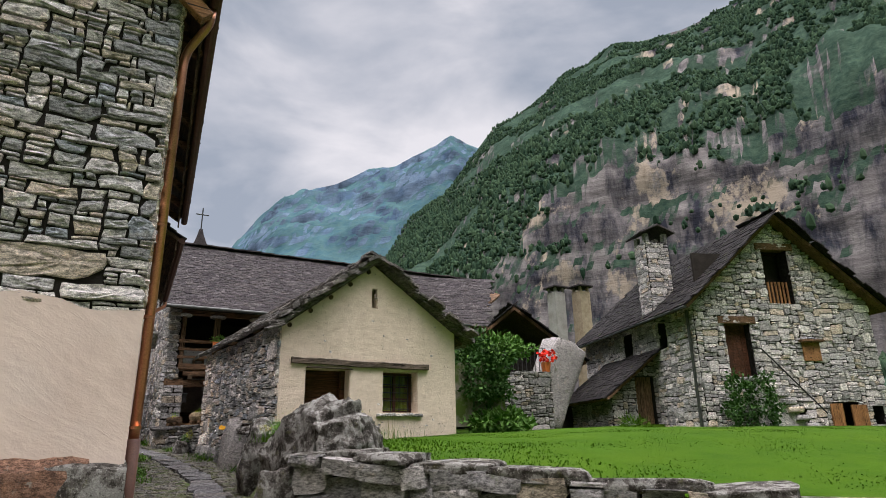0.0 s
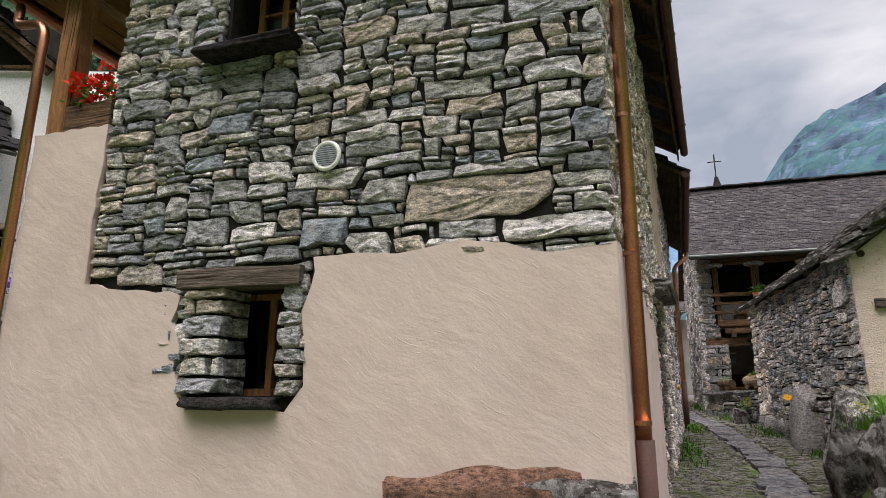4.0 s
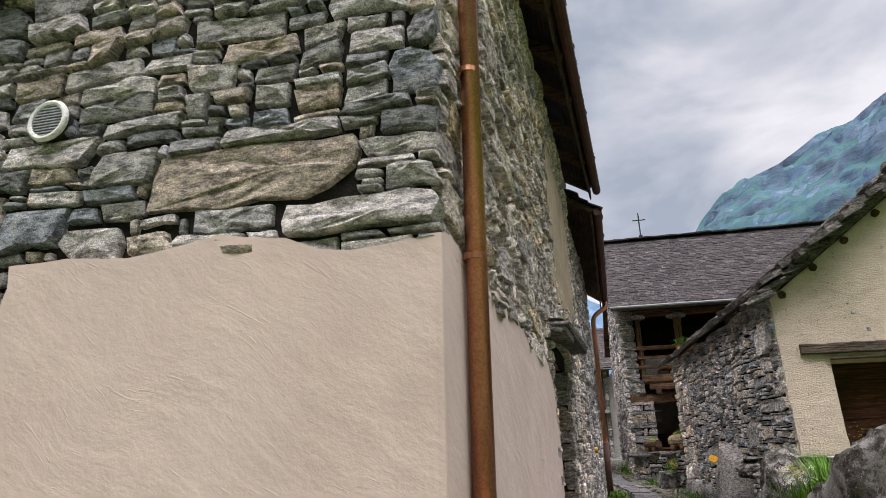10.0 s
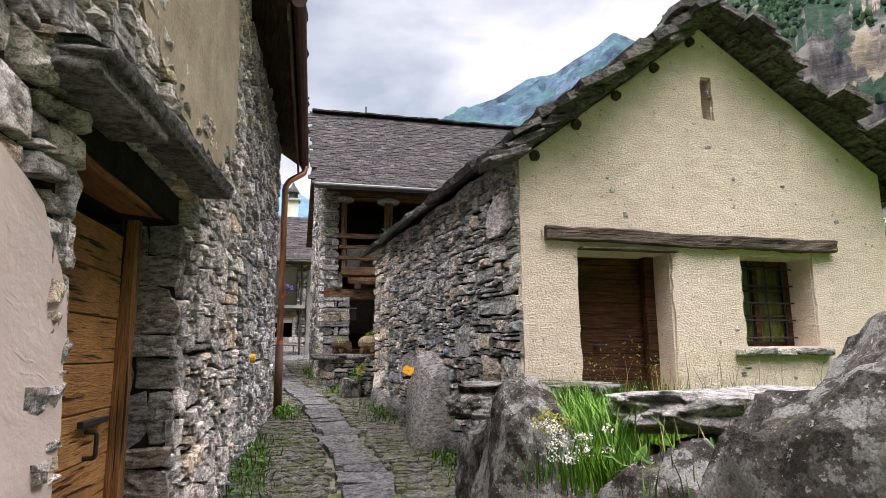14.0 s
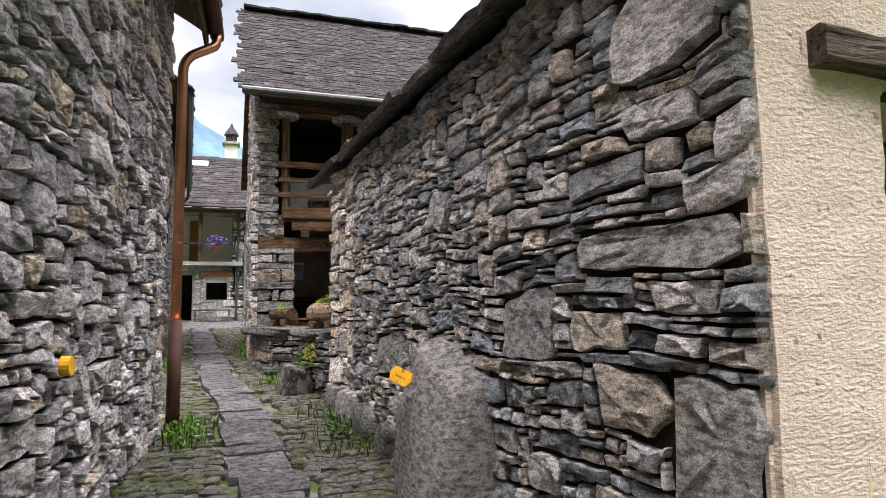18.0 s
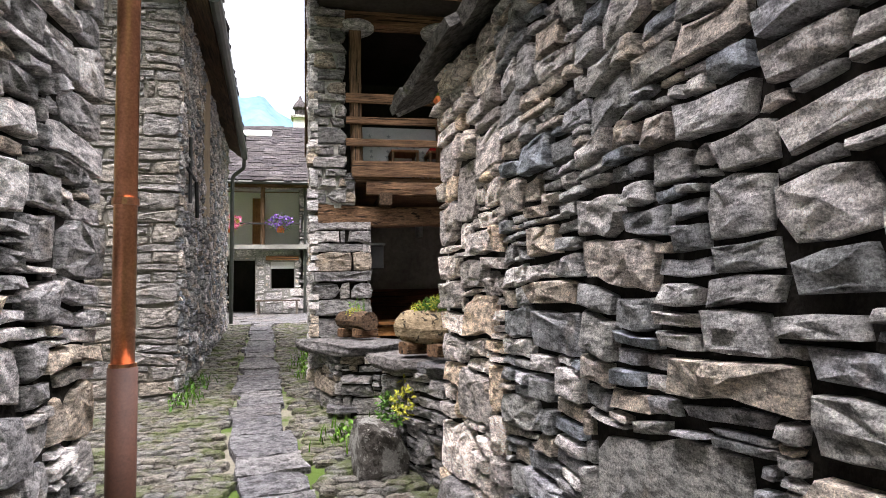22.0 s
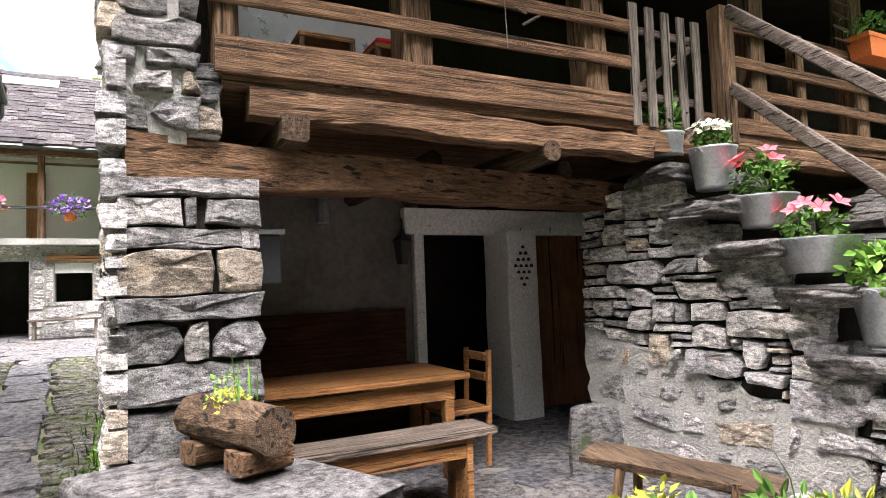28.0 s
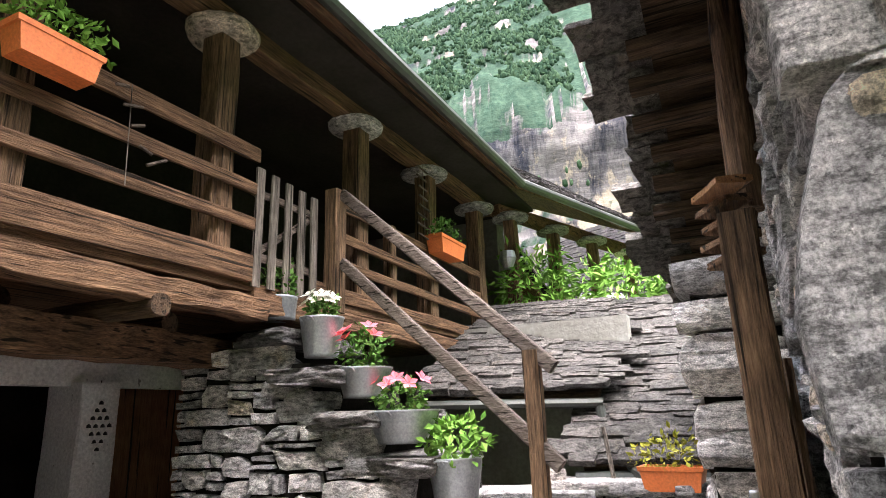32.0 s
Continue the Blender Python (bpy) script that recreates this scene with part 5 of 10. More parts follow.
    rock("sill", (-2.31, AY - 0.03, 1.815), (0.76, 0.24, 0.085), 51, SLATE["obj"], parent=front, cuts=4, amp=0.08, flat=0.95)
    w = casement(front, F, -2.57 - AX0, -1.95 - AX0, 1.87, 2.66, -0.31, NEWWOOD_Z, 0)
    jl = Plane((-2.80, AY - 0.045, 0), (1, 0, 0))
    coursed(front, jl, 0.0, 0.38, 1.87, [(0.13, (1,)), (0.15, (0.75, 0.25)), (0.14, (1,)), (0.16, (1,)), (0.12, (0.3, 0.7)), (0.08, (1,))], STONE, 61, (0.02, 0.05), 0.02)
    coursed(front, Plane((-2.46, AY - 0.03, 0), (0, 1, 0)), 0.0, 0.3, 1.87, [(0.13, (1,)), (0.15, (0.55, 0.45)), (0.14, (1,)), (0.16, (0.4, 0.6)), (0.12, (1,)), (0.08, (1,))], STONE, 62, (0.02, 0.04), 0.016)
    coursed(front, Plane((-1.97, AY - 0.045, 0), (1, 0, 0)), 0.0, 0.2, 1.87, [(0.12, (1,)), (0.1, (1,)), (0.1, (1,)), (0.16, (1,)), (0.1, (1,)), (0.2, (1,))], STONE, 63, (0.02, 0.05), 0.02)
    # upper window
    part("lintel", timber((-2.95, AY - 0.02, 5.50), (-1.88, AY - 0.02, 5.52), 0.14, 0.16, 0.012), WOOD_X, front, "weathered timber lintel")
    rock("sill", (-2.40, AY - 0.06, 4.575), (0.92, 0.34, 0.06), 52, SLATE["obj"], parent=front, cuts=4, amp=0.06, flat=0.96)
    casement(front, F, -2.58 - AX0, -2.04 - AX0, 4.62, 5.42, -0.25, NEWWOOD_Z, 2)
    # round vent
    vent = part("round_vent", tube([(-1.63, AY + 0.02, 3.57), (-1.63, AY - 0.095, 3.57)], 0.088, 28), BLACK, front, "white round ventilation grille")
    bm = bmesh.new()
    for k in range(-5, 6):
        z = 3.57 + k * 0.0165
        wd = math.sqrt(max(0.0, 0.092 ** 2 - (k * 0.0165) ** 2))
        box(bm, -1.63 - wd, -1.63 + wd, AY - 0.104, AY - 0.096, z - 0.0045, z + 0.0045)
    part("grille_slats", bm, ZINC, vent, "grey slats")
    part("vent_rim", tube([(-1.63 + math.cos(a) * 0.1, AY - 0.095, 3.57 + math.sin(a) * 0.1) for a in np.linspace(0, math.tau, 29)], 0.016, 8), WHITE_PAINT, vent, "white rim")
    # door on the lane
    D = Plane(S.at(0, 0, -0.27), S.u)
    dl = board_door("door", side, D, door[0] + 0.05, door[1] - 0.1, 0.6, 2.85, 0.0, HONEY, 9, 0.06, "honey-coloured larch board door")
    part("handle", tube(bend([D.at(4.9, 1.75, 0), D.at(4.9, 1.75, 0.06), D.at(4.9, 1.62, 0.06), D.at(4.9, 1.62, 0)]), 0.012, 8), BLACK, dl, "black iron handle")
    part("latch", timber(D.at(4.75, 1.80, 0.03), D.at(5.1, 1.80, 0.03), 0.03, 0.03, 0.001), BLACK, dl, "iron latch")
    part("door_frame", timber(S.at(door[1] - 0.06, 0.5, -0.24), S.at(door[1] - 0.06, 2.95, -0.24), 0.1, 0.1, 0.004), NEWWOOD_Z, side)
    part("door_frame", timber(S.at(door[0] + 0.05, 0.5, -0.10), S.at(door[0] + 0.05, 2.95, -0.10), 0.1, 0.12, 0.004), NEWWOOD_Z, side)
    part("door_head", timber(S.at(door[0] - 0.1, 3.0, -0.14), S.at(door[1] + 0.1, 3.02, -0.14), 0.24, 0.14, 0.008), NEWWOOD_Y, side)
    rock("canopy_slab", S.at(4.52, 3.19, 0.06), (0.52, 2.3, 0.075), 53, STONE_DARK["obj"], parent=side, rz=-3.7, cuts=6, amp=0.05, flat=0.97, tilt=(2.5, 2))
    rock("canopy_slab", S.at(3.75, 3.10, 0.03), (0.40, 0.8, 0.09), 54, STONE_DARK["obj"], parent=side, rz=-3.7, cuts=6, amp=0.05, flat=0.97, tilt=(2.5, 1))
    R = Plane(S.at(door[1], 0, -0.42), S.n)
    coursed(side, R, 0.0, 0.47, 0.55, [(0.22, (1,)), (0.3, (0.6, 0.4)), (0.16, (1,)), (0.26, (0.35, 0.65)), (0.12, (1,)), (0.32, (0.7, 0.3)), (0.2, (0.5, 0.5)), (0.14, (1,)), (0.28, (0.4, 0.6)), (0.2, (1,)), (0.2, (0.55, 0.45))], STONE_TAN, 83, (0.01, 0.03), 0.006)
    rock("door_step", S.at(4.57, 0.62, -0.05), (0.5, 1.6, 0.2), 55, STONE_COOL["obj"], parent=side, rz=-3.7, cuts=4, amp=0.06, flat=0.95)
    # roof
    yf, yb = 6.08, AB + 0.25
    el, er = -5.22, 0.60
    zl, zr = a_roof(el), a_roof(er)
    rx, rz = A_RIDGE
    roof = roof_bed("roof", [(el + 0.1, yf + 0.16, zl), (rx, yf + 0.16, rz), (rx, yb, rz), (el + 0.1, yb, zl)], 0.07, NEWWOOD_Y, h)
    roof["label"] = "slate slabs on larch boarding"
    erb = er + 0.065 * (yb - yf) + 0.20
    roof_bed("roof_slope", [(er, yf, zr), (rx, yf, rz), (rx, yb, rz), (erb, yb, zr)], 0.07, WOOD_Y, h)
    PL = Plane((el, yb, zl), (0, -1, 0), (rx - el, 0, rz - zl))
    sl = math.hypot(rx - el, rz - zl)
    slates(roof, PL, 0, yb - yf - 0.06, -0.06, sl, 0.10, 0.3, 0.032, SLATE, 41, 300, (yb - yf, 1.2), jitter=0.012, tilt=0.10, name="roof_slate")
    g3, items, v = random.Random(4), [], -0.02
    while v < sl:
        o, w = PL.at(yb - yf - 0.14 + g3.uniform(-0.02, 0.02), v + 0.12, 0.05), g3.uniform(0.3, 0.4)
        V = (PL.v - PL.n * 0.16).normalized()
        N = PL.u.cross(V)
        items.append((v, g3.randrange(len(SLABS)), Matrix(((PL.u.x * w, V.x * 0.3, N.x * 0.05, o.x), (PL.u.y * w, V.y * 0.3, N.y * 0.05, o.y), (PL.u.z * w, V.z * 0.3, N.z * 0.05, o.z), (0, 0, 0, 1)))))
        v += g3.uniform(0.075, 0.1)
    lay(roof, "verge_slate", SLABS, items, SLATE, len(items), "verge_slates", smooth=False)
    PR = Plane((er, yf, zr), (erb - er, yb - yf, 0), (rx - er, 0, rz - zr))
    slates(roof, PR, 0, yb - yf, -0.05, math.hypot(rx - er, rz - zr) - 0.05, 0.2, 0.36, 0.035, SLATE, 42, 60, (0, 0), name="roof_slate")
    # exposed verge timbers
    dx, dz = rx - el, rz - zl
    part("barge_rafter", timber((el + 0.55, yf + 0.2, zl + 0.1), (rx, yf + 0.2, rz - 0.75), 0.12, 0.17, 0.004), NEWWOOD_X, h, "orange larch barge rafter")
    part("barge_rafter", timber((rx, yf + 0.2, rz - 0.75), (er, yf + 0.2, zr - 0.45), 0.12, 0.17, 0.004), NEWWOOD_X, h, "orange larch barge rafter")
    for k in range(15):
        f = 0.04 + k * 0.064
        part("rafter_peg", timber((el + dx * f, yf - 0.02, zl + dz * f - 0.05), (el + dx * f, AY + 0.1, zl + dz * f - 0.05), 0.075, 0.07, 0.004), NEWWOOD_Y, h)
    part("loggia_post", timber((-4.50, AY + 0.08, 4.15), (-4.50, AY + 0.08, 5.68), 0.2, 0.2, 0.006), NEWWOOD_Z, h, "thick larch post")
    part("loggia_plate", timber((-4.62, AY - 0.12, 5.72), (-3.70, AY - 0.12, 5.80), 0.16, 0.18, 0.004), NEWWOOD_X, h)
    part("loggia_plate", timber((-4.50, yf + 0.1, 5.80), (-4.50, AB, 5.80), 0.18, 0.2, 0.004), NEWWOOD_Y, h)
    part("brace", timber((-4.52, AY - 0.1, 5.8), (-3.75, AY - 0.1, 6.6), 0.12, 0.14, 0.004), NEWWOOD_X, h)
    # gutters and downpipes
    part("gutter", tube([(el - 0.03, yf - 0.05, zl - 0.03), (el - 0.03, yb, zl - 0.06)], 0.065, 10), COPPER, h, "copper gutter")
    part("gutter", tube([(er + 0.06, yf - 0.02, zr - 0.05), (erb + 0.06, yb + 0.05, zr - 0.09)], 0.07, 10), IRON, h, "dark brown gutter")
    part("eave_board", timber((er - 0.06, yf, zr - 0.16), (erb - 0.06, yb, zr - 0.16), 0.03, 0.2, 0.003), WOOD_Y, h)
    for k in range(9):
        y = 6.6 + k * 0.95
        xx = er + (erb - er) * (y - yf) / (yb - yf)
        part("rafter_end", timber((side_x(y) - 0.1, y, zr + 0.22), (xx - 0.05, y, zr - 0.13), 0.12, 0.12, 0.006), WOOD_X, h)
    lp = [(el + 0.02, yf + 0.3, zl - 0.1), (el + 0.02, yf + 0.3, zl - 0.32), (-4.72, AY - 0.09, 5.30), (-4.70, AY - 0.09, 1.55)]
    p1 = part("downpipe", tube(bend(lp), 0.045, 14), COPPER, h, "bright copper downpipe", True)
    part("standpipe", tube([(-4.70, AY - 0.09, 1.6), (-4.70, AY - 0.09, 0.0)], 0.058, 14), IRON, h, "brown iron standpipe", True)
    px, py = 0.43, 6.70
    rp = [(er + 0.08, 6.55, zr - 0.12), (er + 0.06, 6.58, zr - 0.32), (px + 0.02, py, 5.85), (px, py, 1.55)]
    p2 = part("downpipe", tube(bend(rp), 0.048, 16), COPPER, h, "bright copper downpipe", True)
    for z in (3.75, 2.78, 1.72):
        part("pipe_clip", tube([(px, py, z - 0.014), (px, py, z + 0.014)], 0.056, 16), COPPER, p2)
    part("standpipe", tube([(px, py, 1.62), (px, py, 0.3)], 0.062, 16), IRON, h, "brown iron standpipe", True)
    # boulders built into the foot of the front
    rock("foot_boulder", (-0.50, AY - 0.02, 0.80), (1.25, 0.30, 1.25), 57, RED_ROCK, parent=front, cuts=8, amp=0.15, flat=0.75)
    rock("foot_boulder", (0.08, AY - 0.0, 0.95), (0.62, 0.40, 0.92), 58, ROCK, parent=front, cuts=7, amp=0.12, flat=0.8)
    return h


build_corner_house()


# ---- the lower house that continues it up the lane ----
def build_second_house():
    h = thing("lane_house", (0, 16, 1), "lower grey stone house with brown eaves beside the lane", "house")
    y0, y1 = AB + 0.05, 17.95
    S = wall_between((side_x(y0), y0), (side_x(y1), y1))
    L = (S.at(0, 0) - Vector((side_x(y1), y1, 0))).length
    w = wall_body("lane_wall", S, 0, L, 0.2, lambda u: 5.75 - 0.06 * u, [], 0.5, MORTAR, h, "rough grey stone beside the lane")
    rubble(w, S, 0, L + 0.05, 0.8, 5.75, lambda u, v: True, STONE_COOL, 13, 0.026, 2.0, (0.035, 0.09), 260, (2.2, 1.8), warp=0.06, gap=0.011, corner=0.45)
    N = wall_between((side_x(y1), y1), (-3.4, y1 + 0.1))
    w2 = wall_body("end_wall", N, 0, 4.4, 0.2, lambda u: 5.5 + 0.6 * u if u < 2.2 else 5.5 + 0.6 * (4.4 - u), [], 0.45, MORTAR, h, breaks=(2.2,))
    rubble(w2, N, 0, 4.4, 0.9, 7.0, lambda u, v: v < (5.5 + 0.6 * min(u, 4.4 - u)), STONE_COOL, 14, 0.04, 2.2, n_parts=40, near=(0, 2), warp=0.07)
    e0, e1 = (1.29, y0 - 0.35, 5.88), (1.46, y1 + 0.35, 5.45)
    rx = -1.6
    r = roof_bed("roof", [e0, (rx, e0[1], 7.7), (rx, e1[1], 7.5), e1], 0.08, WOOD_Y, h)
    r2 = roof_bed("roof_slope", [(rx, e0[1], 7.7), (-4.4, e0[1], 5.9), (-4.4, e1[1], 5.6), (rx, e1[1], 7.5)], 0.08, WOOD_Y, h)
    P = Plane(e0, Vector(e1) - Vector(e0), (rx - e0[0], 0, 7.7 - e0[2]))
    slates(r, P, 0, 4.6, -0.05, 3.4, 0.2, 0.36, 0.035, SLATE, 43, 40, (0, 0))
    part("gutter", tube([(e0[0] + 0.05, e0[1] - 0.02, e0[2] - 0.06), (e1[0] + 0.05, e1[1] + 0.02, e1[2] - 0.06)], 0.075, 10), IRON, h, "red-brown gutter")
    part("eave_board", timber((e0[0] - 0.05, e0[1], e0[2] - 0.18), (e1[0] - 0.05, e1[1], e1[2] - 0.18), 0.03, 0.22, 0.003), WOOD_Y, h)
    px, py = 1.20, 18.0
    pts = [(e1[0] + 0.05, e1[1] - 0.12, 5.38), (e1[0] + 0.05, e1[1] - 0.14, 5.22), (px, py, 4.98), (px, py, 2.25)]
    p = part("downpipe", tube(bend(pts), 0.05, 16), COPPER, h, "bright copper downpipe", True)
    for z in (3.05, 2.30):
        part("pipe_clip", tube([(px, py, z - 0.016), (px, py, z + 0.016)], 0.058, 16), COPPER, p)
    part("standpipe", tube([(px, py, 2.3), (px, py, 1.1)], 0.064, 16), IRON, h, "brown iron standpipe", True)


build_second_house()


# ---- the long house beyond the side lane ----
def build_third_house():
    h = thing("long_house", (-1, 25, 1.5), "long grey stone house with a rough plaster patch and gutter", "house")
    S = wall_between((0.52, 22.2), (0.0, 29.8))
    L = 7.62
    w = wall_body("lane_wall", S, 0.03, L, 1.0, lambda u: 6.15, [], 0.5, MORTAR_GREY, h, "rough grey and tan stone beside the lane")
    rubble(w, S, 0, L, 1.3, 6.1, lambda u, v: not (2.5 < u < 3.3 and v > 3.9), STONE, 15, 0.022, 2.0, (0.035, 0.08), 280, (1.0, 2.4), warp=0.07, gap=0.012)
    sheet("old_plaster", S, [jag([(2.4, 3.8), (3.4, 3.7), (3.4, 6.1), (2.4, 6.1)], 0.15, 0.05, seed=8)], 0.0, 0.05, PLASTER_TAN, w, "patch of old plaster")
    Fp = wall_between((-4.5, 22.2), (0.52, 22.2))
    w2 = wall_body("end_wall", Fp, 0, 5.02, 1.0, lambda u: 6.1 + 0.6 * min(u, 5.02 - u), [], 0.5, MORTAR_GREY, h, breaks=(2.51,))
    rubble(w2, Fp, 2.6, 5.07, 1.3, 7.4, lambda u, v: v < 6.0 + 0.6 * (5.02 - u), STONE_TAN, 16, 0.05, 3.0, (0.02, 0.045), 200, (4.6, 2.6), warp=0.04, gap=0.013, corner=0.9)
    bm = tube([S.at(0.55, 4.55, 0.09), S.at(0.55, 3.75, 0.09)], 0.022, 8)
    tube([S.at(0.42, 4.15, 0.07), S.at(0.68, 4.05, 0.13)], 0.02, 8, bm)
    part("iron_tie", bm, BLACK, w, "black iron wall tie")
    part("iron_tie", tube([S.at(1.05, 4.1, 0.1), S.at(1.2, 3.65, 0.1)], 0.025, 8), BLACK, w, "black iron wall tie")
    e0, e1 = (0.92, 21.9, 6.0), (0.34, 30.1, 6.0)
    r = roof_bed("roof", [e0, (-2.0, 21.9, 7.9), (-2.0, 30.1, 7.9), e1], 0.08, WOOD_Y, h)
    roof_bed("roof_slope", [(-2.0, 21.9, 7.9), (-4.9, 21.9, 6.0), (-4.9, 30.1, 6.0), (-2.0, 30.1, 7.9)], 0.08, WOOD_Y, h)
    P = Plane(e0, Vector(e1) - Vector(e0), (-2.9, 0, 1.9))
    slates(r, P, 0, 8.2, -0.05, 3.4, 0.22, 0.38, 0.035, SLATE, 44, 30, (0, 0))
    part("gutter", tube([(e0[0] + 0.05, e0[1], 5.93), (e1[0] + 0.05, e1[1], 5.93)], 0.07, 10), GUTTER, h, "dark metal gutter")
    part("downpipe", tube(bend([(0.39, 29.95, 5.85), (0.39, 29.95, 5.65), (0.14, 29.9, 5.45), (0.12, 29.9, 2.0)]), 0.045, 10), GUTTER, h)


build_third_house()


# ---- the yellow cottage ----
YF, YX0, YX1, YR = 12.95, 3.38, 7.66, 5.50


def y_roof(x):
    return 5.60 - (YR - x) * 0.765 if x < YR else 5.60 - (x - YR) * 0.70


def build_cottage():
    h = thing("cottage", (5.5, 13, 1.5), "small yellow-plastered cottage with stone side walls and slab roof", "house")
    F = wall_between((YX0, YF), (YX1, YF))
    u = lambda x: x - YX0
    door = (u(3.97), u(4.95), 1.2, 3.09)
    win = (u(5.76), u(6.62), 2.18, 3.09)
    slit = (u(5.46), u(5.58), 4.52, 4.97)
    top = lambda a: y_roof(a + YX0) - 0.06
    f = wall_body("front_wall", F, 0, YX1 - YX0, 0.6, top, [door, win, slit], 0.5, PLASTER_YELLOW, h, "yellow lime plaster, pitted and worn", breaks=(YR - YX0,))
    ol = [(0.02, 1.35), (YX1 - YX0 - 0.02, 1.3), (YX1 - YX0 - 0.02, top(YX1 - YX0 - 0.02)), (YR - YX0, top(YR - YX0) - 0.02), (0.02, top(0.02))]
    hole = lambda q, e: jag([(q[0] - e, q[2] - e), (q[1] + e, q[2] - e), (q[1] + e, q[3] + e), (q[0] - e, q[3] + e)], 0.08, 0.012, seed=int(q[0] * 50))
    sheet("plaster_coat", F, [jag(ol, 0.16, 0.008, seed=9), hole(door, 0.012), hole(win, 0.012), hole(slit, 0.01)], 0.0, 0.03, PLASTER_YELLOW, f, "pitted yellow lime plaster")
    g = random.Random(77)
    for k in range(46):
        uu, vv = g.uniform(0.2, 4.1), g.uniform(1.5, 5.4)
        if vv > top(uu) - 0.2 or (door[0] - 0.1 < uu < door[1] + 0.1 and vv < 3.3) or (win[0] - 0.1 < uu < win[1] + 0.1 and 2.0 < vv < 3.3) or (0.2 < uu < 3.6 and 3.0 < vv < 3.4):
            continue
        c = F.at(uu, vv, 0.016)
        rock("bare_stone", c, (g.uniform(0.03, 0.09), 0.045, g.uniform(0.02, 0.05)), 600 + k, STONE_COOL["obj"], parent=f, cuts=2, amp=0.14)
    # timber lintel over door and window
    part("lintel", timber((3.64, YF - 0.01, 3.235), (6.88, YF - 0.02, 3.20), 0.2, 0.13, 0.016, segs=26), GREYWOOD_X, f, "long split weathered timber lintel")
    part("lintel_board", timber((3.98, YF - 0.05, 3.105), (5.0, YF - 0.05, 3.10), 0.12, 0.025, 0.004), GREYWOOD_X, f)
    D = Plane(F.at(0, 0, -0.38), F.u)
    d = board_door("door", f, D, door[0] - 0.05, door[1] + 0.05, 1.35, 3.14, 0.0, DOORWOOD, 7, 0.05, "dark red-brown board door")
    part("handle", tube(bend([D.at(0.92, 2.2, 0), D.at(0.92, 2.2, 0.05), D.at(1.02, 2.2, 0.05)]), 0.012, 8), BLACK, d, "iron handle")
    part("door_frame", timber(F.at(door[1] - 0.05, 1.3, -0.31), F.at(door[1] - 0.05, 3.1, -0.31), 0.1, 0.12, 0.006), DOORWOOD, f)
    part("threshold", boxed(3.9, 5.0, YF - 0.1, YF + 0.4, 1.5, 1.62, 0.02), STONE_COOL["obj"], f, "stone threshold")
    W = Plane(F.at(0, 0, -0.3), F.u)
    casement(f, W, win[0], win[1], win[2], win[3], 0.0, DOORWOOD, 2, True, "dark wooden window frame")
    bm = bmesh.new()
    for k in range(40):
        a, b = win[0] + 0.05 + k * (win[1] - win[0] - 0.1) / 40, win[0] + 0.05 + (k + 1) * (win[1] - win[0] - 0.1) / 40
        va, vb = 0.02 * math.sin(k * 1.1), 0.02 * math.sin((k + 1) * 1.1)
        bm.faces.new([bm.verts.new(W.at(a, win[2] + 0.03, -0.075 + va * 0.6)), bm.verts.new(W.at(b, win[2] + 0.03, -0.075 + vb * 0.6)), bm.verts.new(W.at(b, win[3] - 0.03, -0.075 + vb * 0.6)), bm.verts.new(W.at(a, win[3] - 0.03, -0.075 + va * 0.6))])
    bmesh.ops.solidify(bm, geom=bm.faces[:], thickness=0.004)
    part("curtain", bm, CURTAIN, f, "olive green curtain behind the panes")
    for k in range(4):
        a = win[0] + (win[1] - win[0]) * (k + 0.5) / 4
        part("window_bar", tube([W.at(a, win[2], 0.03), W.at(a, win[3], 0.03)], 0.009, 8), BLACK, f)
    for k in range(5):
        b = win[2] + (win[3] - win[2]) * (k + 0.5) / 5
        part("window_bar", tube([W.at(win[0], b, 0.045), W.at(win[1], b, 0.045)], 0.009, 8), BLACK, f)
    # near-black sheets stand in for room shade behind window, door and slit
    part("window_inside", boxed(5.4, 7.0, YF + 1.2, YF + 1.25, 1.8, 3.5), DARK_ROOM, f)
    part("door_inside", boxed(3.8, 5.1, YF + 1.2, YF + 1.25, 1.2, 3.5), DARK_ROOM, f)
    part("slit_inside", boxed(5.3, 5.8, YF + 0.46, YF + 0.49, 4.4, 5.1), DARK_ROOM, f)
    for k in range(5):
        rock("sill_stone", (5.72 + 0.22 * k, YF - 0.02, 2.12 + 0.01 * (k % 2)), (0.24, 0.16, 0.07), 620 + k, STONE_COOL["obj"], parent=f, cuts=3, amp=0.1, flat=0.9)
    # side walls
    S = wall_between((2.88, 18.75), (YX0, YF + 0.02))
    L = math.hypot(0.5, 5.8)
    s = wall_body("lane_wall", Plane(S.at(0, 0, 0), S.u), 0, L, 0.6, lambda a: 3.96, [], 0.5, MORTAR, h, "dry-laid dark grey stone side wall")

    def near_back(a, v):
        return v < 4.02

    rubble(s, S, 0.95, L + 0.03, 0.85, 4.0, near_back, STONE, 17, 0.0165, 2.3, (0.025, 0.06), 300, (3.4, 2.1), warp=0.06, gap=0.011,
           big=[(4.18, 2.08, 0.5, 0.36), (4.83, 2.12, 0.36, 0.2), (1.75, 1.78, 0.75, 0.4), (4.95, 1.32, 0.85, 0.26), (5.42, 1.62, 0.4, 0.46), (5.2, 3.3, 0.55, 0.4), (4.9, 2.5, 0.9, 0.2), (5.0, 1.8, 0.4, 0.26), (3.1, 2.9, 0.35, 0.3), (2.7, 1.9, 0.3, 0.22)])
